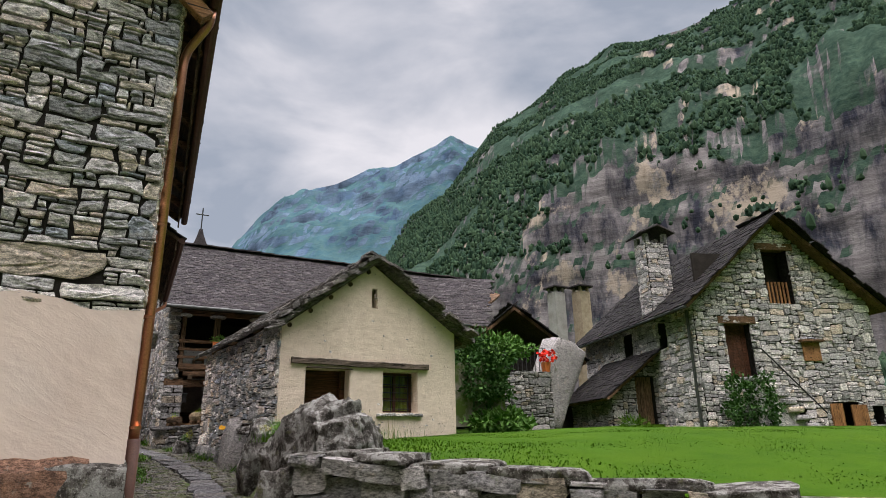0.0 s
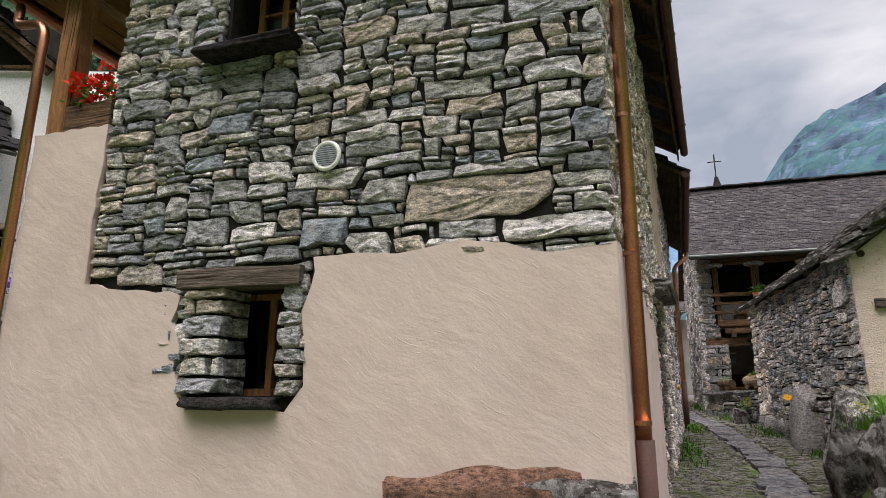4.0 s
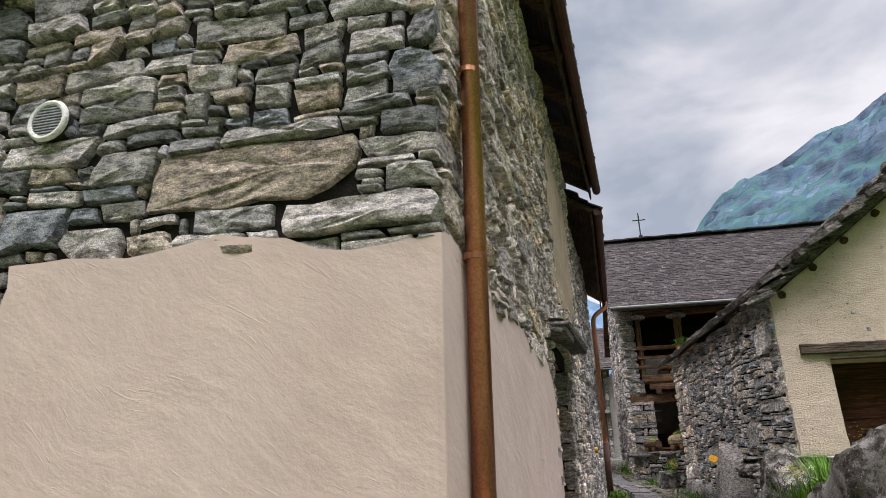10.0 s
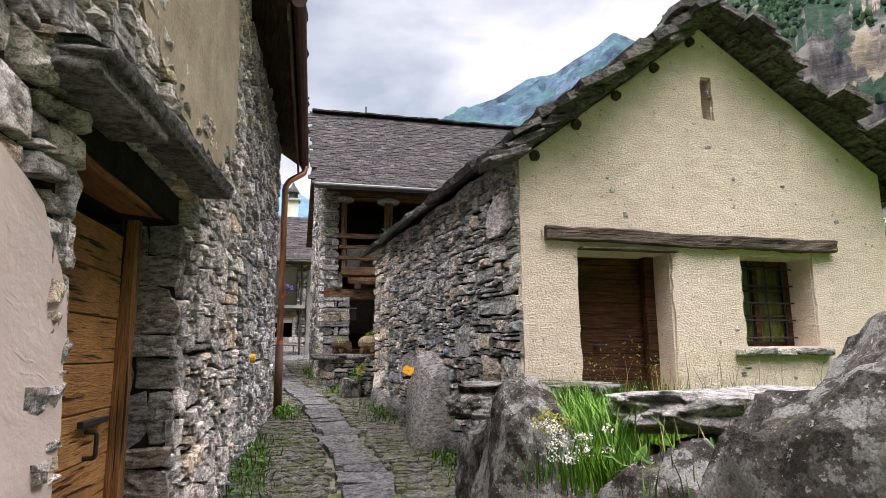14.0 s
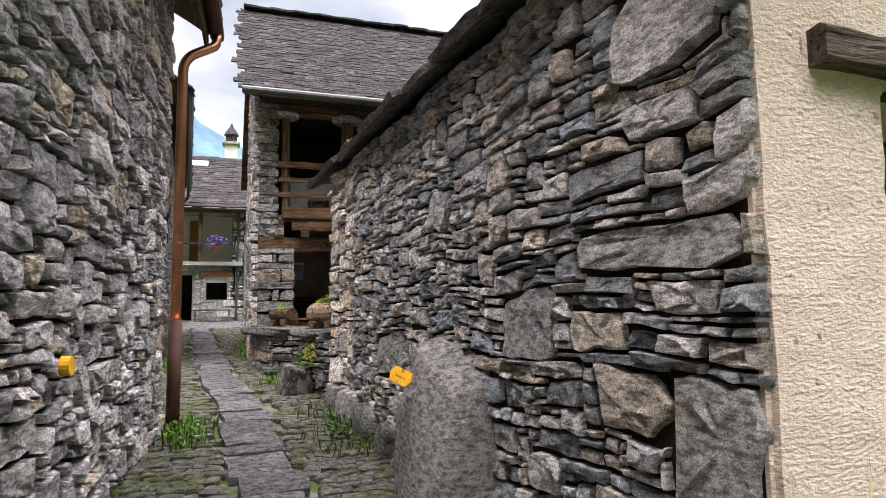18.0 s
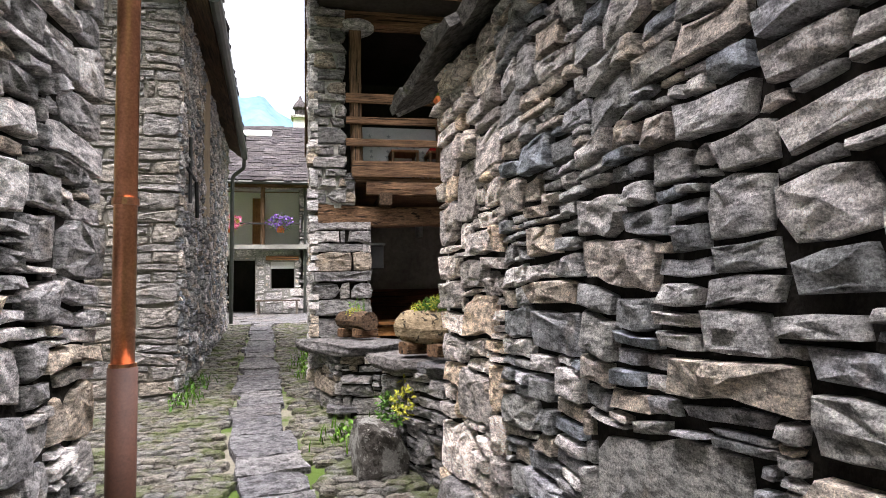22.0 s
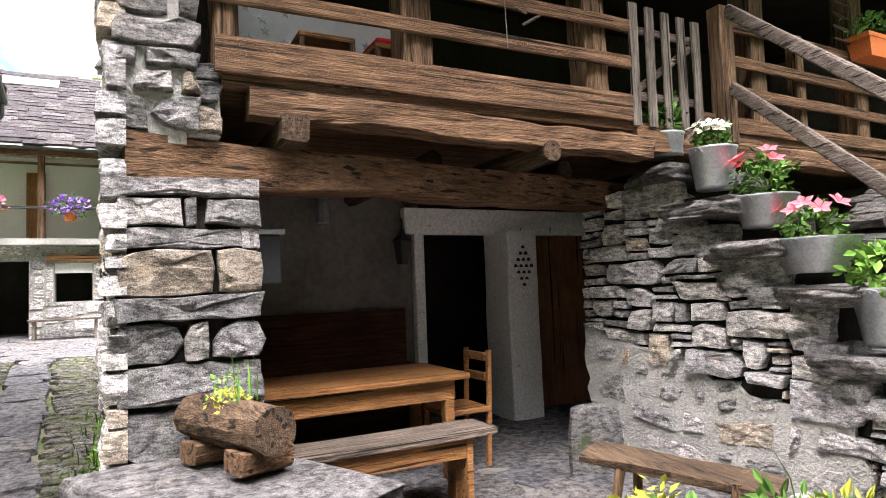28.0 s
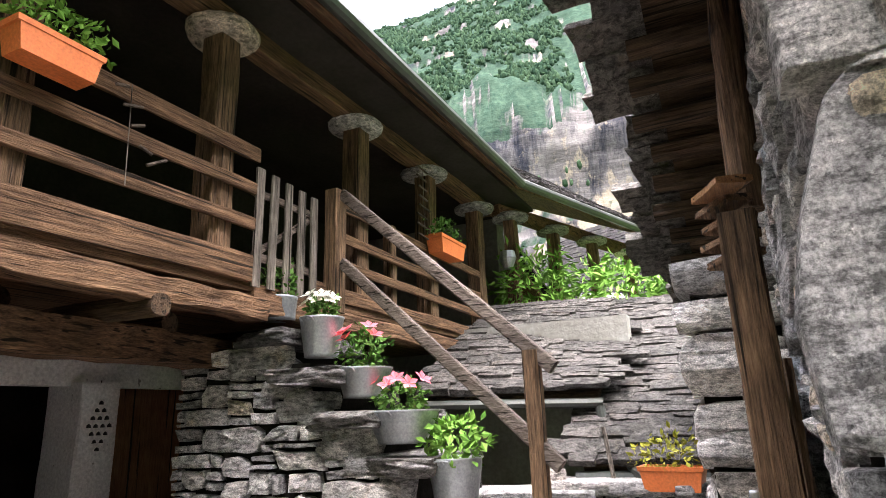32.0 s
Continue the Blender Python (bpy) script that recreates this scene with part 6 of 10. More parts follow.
    # near end in the brightened gneiss copy, to offset its dim light
    rubble(s, S, -0.06, 0.97, 0.85, 4.0, near_back, STONE_LIT, 117, 0.042, 2.1, (0.03, 0.08), 120, (0.3, 2.4), warp=0.06, gap=0.012,
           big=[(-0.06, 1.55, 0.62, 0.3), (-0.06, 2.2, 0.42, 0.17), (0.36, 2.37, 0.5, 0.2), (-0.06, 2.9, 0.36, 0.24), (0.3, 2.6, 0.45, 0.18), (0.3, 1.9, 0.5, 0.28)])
    g2 = random.Random(5)
    for k in range(9):
        a = 0.3 + k * 0.62
        rock("foot_stone", S.at(a, lane_z(S.at(a, 0).y) + 0.10, 0.0), (0.40 + g2.uniform(-0.1, 0.15), 0.3, 0.34 + g2.uniform(-0.1, 0.1)), 640 + k, STONE_GREY["obj"], parent=s, cuts=5, amp=0.16, flat=0.75, rz=95)
    E = wall_between((YX1, YF), (YX1, 18.75))
    wall_body("east_wall", E, 0, 5.8, 1.0, lambda a: 4.05, [], 0.5, PLASTER_YELLOW, h)
    B = wall_between((YX1, 18.75), (2.88, 18.75))
    bd = (2.55, 4.05, 1.4, 3.5)
    b = wall_body("back_wall", B, 0, YX1 - 2.98, 0.9, lambda a: y_roof(YX1 - a) - 0.16 if YX1 - a > 3.2 else 3.85, [bd], 0.5, MORTAR, h, breaks=(YX1 - YR, YX1 - 3.2))
    rubble(b, B, 0, YX1 - 2.88, 1.3, 5.8, lambda a, v: v < y_roof(YX1 - a) - 0.3, STONE, 18, 0.036, 2.2, (0.04, 0.10), 140, (4.4, 2.8), holes=[bd], warp=0.07, gap=0.012)
    # roof of thick slabs
    yf, yb = 12.80, 19.5
    elf, elb, er = 3.33, 2.83, 8.02
    zf, zb, zr = y_roof(elf) + 0.06, y_roof(elf) + 0.06, y_roof(er)
    r = roof_bed("roof", [(elf + 0.12, yf + 0.16, zf), (YR, yf + 0.16, 5.60), (YR, yb - 0.2, 5.60), (elb + 0.12, yb - 0.2, zb)], 0.05, WOOD_Y, h)
    r["label"] = "thick rough stone slabs laid in rows"
    roof_bed("roof_slope", [(YR, yf + 0.16, 5.60), (er - 0.12, yf + 0.16, zr), (er - 0.12, yb - 0.2, zr), (YR, yb - 0.2, 5.60)], 0.05, WOOD_Y, h)
    PL = Plane((elb, yb, zb), (elf - elb, yf - yb, 0), (YR - elf, 0, 5.60 - zf))
    sl = math.hypot(YR - elf, 5.60 - zf)
    slates(r, PL, 0, yb - yf + 0.08, -0.12, sl + 0.02, 0.15, 0.46, 0.07, SLAB, 45, 260, (yb - yf, 1.0), jitter=0.05, tilt=0.16, name="roof_slab")
    PR = Plane((er, yf, zr), (0, 1, 0), (YR - er, 0, 5.60 - zr))
    slates(r, PR, -0.08, yb - yf, -0.1, math.hypot(YR - er, 5.60 - zr) + 0.02, 0.15, 0.46, 0.07, SLAB, 46, 160, (0, 1.0), jitter=0.05, tilt=0.16, name="roof_slab")
    items = []
    y = yf - 0.05
    while y < yb:
        Ls = g2.uniform(0.35, 0.6)
        items.append((y, g2.randrange(len(SLABS)), Matrix.Translation((YR + g2.uniform(-0.05, 0.05), y + Ls / 2, 5.72)) @ pose(0, 0, 0, g2.uniform(-4, 4), g2.uniform(-6, 6), g2.uniform(-8, 8)) @ Matrix.Diagonal((0.55, Ls, 0.07, 1))))
        y += Ls
    lay(r, "ridge_slab", SLABS, items, SLAB, 20, "ridge_slabs", smooth=False)
    for vy, back in ((12.90, False), (19.36, True)):
        items = []
        x = 5.62 if back else 3.22
        while x < 8.0:
            left = x < YR
            z = y_roof(max(x, 3.1)) if left else y_roof(x)
            m = Matrix.Translation((x, vy + g2.uniform(-0.05, 0.04), z + 0.055)) @ pose(0, 0, 0, g2.uniform(-4, 4), (-20 if left else 19) + g2.uniform(-5, 5), g2.uniform(-9, 9)) @ Matrix.Diagonal((g2.uniform(0.28, 0.42), g2.uniform(0.30, 0.44), g2.uniform(0.05, 0.08), 1))
            items.append((x, g2.randrange(len(BLOCKS)), m))
            x += g2.uniform(0.075, 0.105)
        lay(r, "verge_slab", BLOCKS, items, SLAB, 80, "verge_fill", smooth=False)
    for k in range(5):
        x = 3.55 + k * 0.45
        part("rafter_end", timber((x, yf + 0.08, y_roof(x) - 0.13), (x, YF + 0.2, y_roof(x) - 0.13), 0.1, 0.1, 0.01, True), WOOD_Y, h)
    part("wall_plate", timber((3.62, yf + 0.15, 4.0), (3.14, yb - 0.1, 4.0), 0.14, 0.14, 0.012, True), WOOD_Y, h)
    return h


build_cottage()

# ---- the gallery house at the head of the lane ----
def mushroom_post(parent, x, y, z0, z1, w=0.2, cap=0.27):
    p = part("post", timber((x, y, z0), (x, y, z1), w, w, 0.01), WOOD_Z, parent, "old timber post under a stone disc")
    bm = bmesh.new()
    rings = []
    for dz, rr in ((0, 0.80), (0.02, 0.96), (0.06, 1.0), (0.085, 0.93), (0.1, 0.8)):
        rings.append([(x + math.cos(a) * cap * rr * (1 + 0.05 * math.sin(a * 3 + x)), y + math.sin(a) * cap * rr * (1 + 0.05 * math.cos(a * 2 + x)), z1 + dz) for a in [k * math.tau / 18 for k in range(18)]])
    loft(bm, rings)
    part("stone_disc", bm, STONE_COOL["obj"], p, "round grey stone disc")
    return p


def build_gallery_house():
    h = thing("gallery_house", (6, 24, 1.6), "old stone and timber house with an open wooden gallery", "house")
    # corner pier
    P = wall_between((2.03, 22.0), (2.67, 22.0))
    W = wall_between((2.03, 28.6), (2.03, 22.0))
    w = wall_body("west_wall", W, 0, 6.4, 1.2, lambda u: 6.0 + (u if u < 3.1 else 6.6 - u) * 0.78 if True else 0, [], 0.45, MORTAR, h, "grey stone wall along the lane", breaks=(3.1,))
    rubble(w, W, 0, 6.63, 1.4, 8.3, lambda u, v: v < 5.9 + min(u, 6.6 - u) * 0.78, STONE_COOL, 19, 0.05, 2.0, (0.03, 0.08), 90, (6.2, 3.0), warp=0.06)
    pier = part("pier", boxed(2.08, 2.63, 22.04, 22.6, 1.3, 3.42), MORTAR, h, "pier of large squared grey stones")
    g = random.Random(14)
    E = Plane((2.63, 22.02, 0), (0, 1, 0))
    rows = [(0.20, (0.6, 0.4)), (0.17, (1,)), (0.22, (0.4, 0.6)), (0.15, (1,)), (0.24, (0.5, 0.08, 0.42)), (0.20, (1,)), (0.19, (0.45, 0.17, 0.38)), (0.13, (1,)), (0.21, (0.66, 0.34)), (0.11, (1,)), (0.14, (0.45, 0.1, 0.45)), (0.10, (1,))]
    Pf = Plane((2.03, 22.04, 0), (1, 0, 0))
    coursed(pier, Pf, -0.01, 0.65, 1.38, rows, STONE_GREY, 71, (0.04, 0.075))
    coursed(pier, E, -0.03, 0.6, 1.38, rows, STONE_GREY, 72, (0.03, 0.05), mirror=True)
    up = part("upper_pier", boxed(2.06, 2.34, 22.03, 22.5, 3.6, 6.0), MORTAR_LIGHT, h, "slim stone pier above the beam, patched with mortar")
    high = [(0.19, (0.42, 0.58)), (0.12, (0.2, 0.5, 0.3)), (0.10, (0.3, 0.7)), (0.15, (1,)), (0.13, (0.7, 0.3)), (0.20, (1,)), (0.12, (0.5, 0.5)), (0.17, (0.62, 0.38)), (0.10, (1,)), (0.16, (0.4, 0.6)), (0.14, (1,)), (0.2, (0.7, 0.3)), (0.12, (1,)), (0.16, (0.5, 0.5)), (0.14, (1,)), (0.1, (1,))]
    coursed(up, Plane((2.03, 22.03, 0), (1, 0, 0)), -0.01, 0.38, 3.64, high, STONE_GREY, 73, (0.03, 0.07), 0.02)
    part("lower_patch", boxed(2.34, 2.50, 22.05, 22.4, 3.64, 4.0, 0.02), MORTAR_LIGHT, up)
    coursed(up, Plane((2.36, 22.05, 0), (1, 0, 0)), 0.0, 0.16, 3.64, [(0.16, (1,)), (0.12, (1,)), (0.1, (1,))], STONE_GREY, 74, (0.03, 0.06), 0.02)
    # main beam, joists, gallery edge
    part("main_beam", timber((2.06, 22.14, 3.535), (5.62, 22.72, 3.55), 0.26, 0.22, 0.02, segs=18), WOOD_X, h, "massive cracked brown timber beam")
    part("edge_beam", timber((2.62, 22.06, 3.83), (5.35, 22.02, 3.78), 0.17, 0.15, 0.022, segs=18), WOOD_X, h, "split weathered edge beam")
    part("edge_beam", timber((5.2, 22.05, 3.82), (9.4, 22.05, 3.80), 0.17, 0.15, 0.02, segs=18), WOOD_X, h, "split weathered edge beam")
    for x in (2.85, 3.9, 4.45, 5.0, 5.9, 6.6, 7.5):
        part("joist", timber((x, 21.94 if x in (2.85, 4.45) else 22.5, 3.70), (x, 24.6, 3.70), 0.14, 0.14, 0.01, x != 2.85), WOOD_Y, h)
    part("fascia_board", timber((2.46, 21.98, 4.05), (5.18, 21.98, 4.05), 0.045, 0.185, 0.006), WOOD_X, h, "broad brown fascia board")
    part("deck", boxed(2.5, 10.2, 22.0, 24.6, 3.90, 3.96), WOOD_X, h, "dark plank gallery floor")
    part("deck_board", timber((5.9, 22.0, 4.03), (9.3, 22.0, 4.0), 0.05, 0.12, 0.008), WOOD_X, h)
    # gallery posts and rails
    mushroom_post(h, 2.52, 22.12, 3.95, 5.72, 0.14, 0.22)
    for x in (3.58, 4.93, 6.65, 8.07, 9.54):
        mushroom_post(h, x, 22.12, 3.90, 5.72, 0.19)
    for x, y in ((10.25, 21.85), (11.25, 21.5), (12.2, 21.1), (13.4, 20.7)):
        mushroom_post(h, x, y, 3.6, 5.74, 0.17)
    for z in (4.36, 4.62, 4.88):
        part("rail", timber((2.4, 21.99, z), (5.2, 21.98, z + 0.01), 0.035, 0.085 if z < 4.8 else 0.11, 0.005), WOOD_X, h, "weathered horizontal rail")
    for z in (4.28, 4.52, 4.80):
        part("rail", timber((6.1, 22.0, z + 0.02), (9.3, 22.0, z - 0.02), 0.035, 0.085, 0.005), WOOD_X, h, "weathered horizontal rail")
    for x in (2.52, 3.58, 4.93, 6.3, 7.2):
        part("rail_post", timber((x, 22.08, 3.95), (x, 22.08, 4.9), 0.15 if x < 5 else 0.11, 0.1, 0.006), WOOD_Z, h)
    # picket gate to the stairs
    gate = tagged(new("picket_gate"), "silver-grey wooden picket gate at the stair head", "gate")
    gate.matrix_basis = Matrix.Translation((5.5, 21.97, 3.97))
    for k in range(5):
        x = 5.22 + k * 0.155
        part("picket", timber((x, 21.97, 3.93), (x + 0.005, 21.97, 4.80 - 0.01 * k), 0.022, 0.075, 0.003, up=(1, 0, 0)), GREYWOOD_Z, gate)
    for z0, z1 in ((4.15, 4.15), (4.62, 4.62)):
        part("gate_rail", timber((5.2, 22.0, z0), (5.9, 22.0, z1), 0.022, 0.06, 0.003), GREYWOOD_X, gate)
    part("gate_brace", timber((5.22, 22.005, 4.16), (5.86, 22.005, 4.6), 0.02, 0.05, 0.003), GREYWOOD_X, gate)
    part("newel_post", timber((6.10, 21.95, 3.86), (6.10, 21.95, 4.90), 0.13, 0.15, 0.005), WOOD_Z, h, "brown newel post")
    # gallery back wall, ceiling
    # the gallery's inner shade is put into this near-black colour
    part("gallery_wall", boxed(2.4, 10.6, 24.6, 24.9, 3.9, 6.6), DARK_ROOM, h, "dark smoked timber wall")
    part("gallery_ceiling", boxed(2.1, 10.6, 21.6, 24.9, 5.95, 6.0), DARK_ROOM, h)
    part("plate_beam", timber((2.2, 22.12, 5.88), (10.0, 22.12, 5.88), 0.18, 0.18, 0.01), WOOD_X, h)
    part("plate_beam", timber((10.0, 22.0, 5.88), (13.8, 20.65, 5.88), 0.18, 0.18, 0.01), WOOD_X, h)
    part("wing_wall", boxed(10.6, 10.9, 22.2, 25.0, 1.8, 6.0), PORCH_WALL, h)
    # roof
    r = roof_bed("roof", [(1.80, 21.35, 5.93), (9.2, 21.35, 5.93), (15.8, 25.5, 9.22), (1.88, 25.5, 9.22)], 0.10, WOOD_X, h)
    r["label"] = "dark stone slate roof in fine rows"
    roof_bed("roof_slope", [(1.88, 25.5, 9.22), (15.8, 25.5, 9.22), (15.8, 29.4, 5.9), (1.8, 29.4, 5.9)], 0.10, WOOD_X, h)
    PR = Plane((1.80, 21.35, 5.93), (1, 0, 0), (0, 4.15, 3.29))
    slates(r, PR, 0, 14.2, -0.04, 5.28, 0.115, 0.22, 0.022, SLATE, 47, 300, (1.2, 1.5), keep=lambda u, v: u < 7.5 + v * 1.3, jitter=0.02, name="roof_slate")
    a, b = Vector((9.2, 21.35, 5.93)), Vector((12.6, 20.2, 5.93))
    rw = roof_bed("roof_wing", [a, b, (16.5, 23.5, 8.2), (13.5, 24.8, 8.9)], 0.10, WOOD_X, h)
    PW = Plane(a, b - a, Vector((2.6, 3.2, 2.75)))
    slates(rw, PW, 0, 4.2, -0.04, 4.9, 0.13, 0.24, 0.025, SLATE, 48, 0, (0, 0), jitter=0.02, name="roof_slate")
    items = []
    for k in range(26):
        items.append((k, g.randrange(len(SLABS)), Matrix.Translation((2.1 + 0.54 * k, 25.5, 9.30)) @ pose(0, 0, 0, g.uniform(-5, 5), g.uniform(-3, 3), g.uniform(-5, 5)) @ Matrix.Diagonal((0.6, 0.4, 0.05, 1))))
    lay(r, "ridge_slab", SLABS, items, SLATE, 26, "ridge_slabs", smooth=False)
    part("gutter", tube([(1.78, 21.30, 5.90), (9.2, 21.30, 5.88), (12.7, 20.12, 5.86)], 0.06, 10), GUTTER, h, "dark green-grey metal gutter")
    # porch on the ground floor
    floor = thing("porch_floor", (4, 23, 1.5), "flagged porch floor of grey irregular slabs", "floor", kind="structure")
    part("bed", boxed(2.3, 7.2, 21.0, 24.6, 1.2, 1.528), MORTAR_GREY, floor)
    items = []
    for i in range(11):
        for j in range(8):
            x, y = 2.45 + i * 0.42 + g.uniform(-0.06, 0.06), 21.2 + j * 0.45 + g.uniform(-0.06, 0.06)
            items.append((0, g.randrange(len(SLABS)), Matrix.Translation((x, y, 1.515)) @ pose(0, 0, 0, 0, 0, g.uniform(-25, 25)) @ Matrix.Diagonal((0.46, 0.47, 0.05, 1))))
    lay(floor, "flagstone", SLABS, items, PAVING, 90, "flagstones", smooth=False)
    part("porch_wall", boxed(2.45, 4.56, 24.2, 24.6, 1.4, 3.95), PORCH_WALL, h, "sooty plaster wall")
    part("white_jamb", boxed(4.48, 4.58, 24.12, 24.22, 1.5, 3.62, 0.01), WHITEWASH, h, "whitewashed door surround")
    part("white_lintel", boxed(4.38, 7.2, 24.11, 24.23, 3.37, 3.62, 0.01), WHITEWASH, h, "whitewashed lintel")
    part("white_pillar", timber((5.58, 24.18, 1.45), (5.58, 24.18, 3.40), 0.46, 0.35, 0.012), WHITEWASH, h, "whitewashed pillar with chipped foot")
    part("brown_door", boxed(5.80, 7.2, 24.35, 24.42, 1.5, 3.45, 0.01), BROWN_PANEL, h, "dark brown wooden door")
    # near-black panel added to close the view through the passage
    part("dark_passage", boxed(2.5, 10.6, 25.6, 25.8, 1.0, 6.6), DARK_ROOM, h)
    part("porch_side", boxed(7.0, 7.2, 22.9, 24.4, 1.4, 3.9), PORCH_WALL, h)
    return h


build_gallery_house()


def build_stairs():
    st = thing("stone_stairs", (5.7, 21.2, 1.5), "rough stone outside stair with jutting treads", "stairs")
    S = wall_between((5.43, 22.85), (5.86, 20.05))     # faces the lane
    S = Plane((5.43, 22.85, 0), (0.43, -2.8, 0))
    L = math.hypot(0.43, 2.8)
    prof = lambda u: interp(u, [(0, 3.62), (0.75, 3.62), (1.1, 3.25), (1.45, 2.95), (1.75, 2.62), (2.1, 2.28), (2.5, 2.0), (2.83, 1.7)])
    S = Plane((5.43, 22.85, 0), (0.43, -2.8, 0))
    if S.n.x > 0:
        S.n = -S.n
    body = bmesh.new()
    for k in range(8):
        u0, u1 = k * L / 8, (k + 1) * L / 8
        t = prof((u0 + u1) / 2) - 0.05
        a, b = S.at(u0, 0, -0.03), S.at(u1, 0, -0.03)
        box(body, 0, 1, 0, 1, 0, 1, 0, Matrix(((1.25, b.x - a.x, 0, a.x), (0, b.y - a.y, 0, a.y), (0, 0, t - 1.3, 1.3), (0, 0, 0, 1))))
    bmesh.ops.remove_doubles(body, verts=body.verts[:], dist=0.001)
    bmesh.ops.recalc_face_normals(body, faces=body.faces[:])
    w = part("stair_wall", body, MORTAR, st, "rubble wall, dry-laid above and mortared below")
    F = Plane((5.43, 22.85, 0), (0.43, -2.8, 0))       # u from the stair head down to its foot, outwards to the lane
    rubble(w, F, 0, L, 1.45, 3.6, lambda u, v: v < prof(u) - 0.06 and (v > 2.50 - 0.25 * u or u > 1.9), STONE_COOL, 23, 0.028, 2.1, (0.03, 0.075), 240, (1.4, 2.9), warp=0.04, gap=0.012)
    bed = [(0.0, 1.4), (2.0, 1.4), (1.98, 1.7), (1.9, 2.02), (1.3, 2.12), (0.7, 2.35), (0.3, 2.42), (0.0, 2.5)]
    sheet("mortar_bed", F, [jag(bed, 0.1, 0.03, seed=14)], -0.02, 0.022, MORTAR_LIGHT, w, "rough pale lime mortar")
    rubble(w, F, 0.05, 1.9, 1.45, 2.5, lambda u, v: v < 2.42 - 0.24 * u, STONE_COOL, 26, 0.05, 1.7, (0.022, 0.045), 80, (1.4, 2.2), warp=0.09, gap=0.075)
    g = random.Random(9)
    steps = [(22.20, 3.67, 0.62), (21.80, 3.38, 0.66), (21.50, 3.09, 0.6), (21.25, 2.79, 0.75), (20.85, 2.40, 0.72), (20.40, 2.10, 0.95)]
    for k, (y, z, d) in enumerate(steps):
        x = 5.43 + (22.85 - y) * 0.154
        rock("tread", (x + (0.46 if k < 5 else 0.34), y, z - 0.06), (1.3 if k < 5 else 0.95, d * (0.86 if k < 5 else 0.72), 0.12 if k < 5 else 0.22), 660 + k, STONE_DARK["obj"], parent=st, cuts=14, amp=0.10, flat=0.92, rz=g.uniform(-3, 3) + 8)
    for k in range(14):
        y = 22.3 - 0.15 * k
        x = 5.43 + (22.85 - y) * 0.154
        rock("packing_stone", (x + 0.12, y, prof((22.85 - y) * 1.01) - 0.2 + g.uniform(-0.05, 0.05)), (0.4, 0.26, 0.13), 680 + k, STONE_COOL["obj"], parent=st, cuts=3, amp=0.14, flat=0.85, rz=g.uniform(-20, 20))
    post = part("foot_post", timber((5.88, 20.24, 2.15), (5.86, 20.25, 3.42), 0.10, 0.10, 0.004), WOOD_Z, st, "square timber rail post")
    for z0, z1 in ((4.86, 3.30), (4.27, 2.72)):
        part("handrail", timber((6.10, 21.88, z0), (5.84, 20.10, z1), 0.05, 0.09, 0.004), GREYWOOD_Y, st, "grey sloping handrail")
    return st


build_stairs()


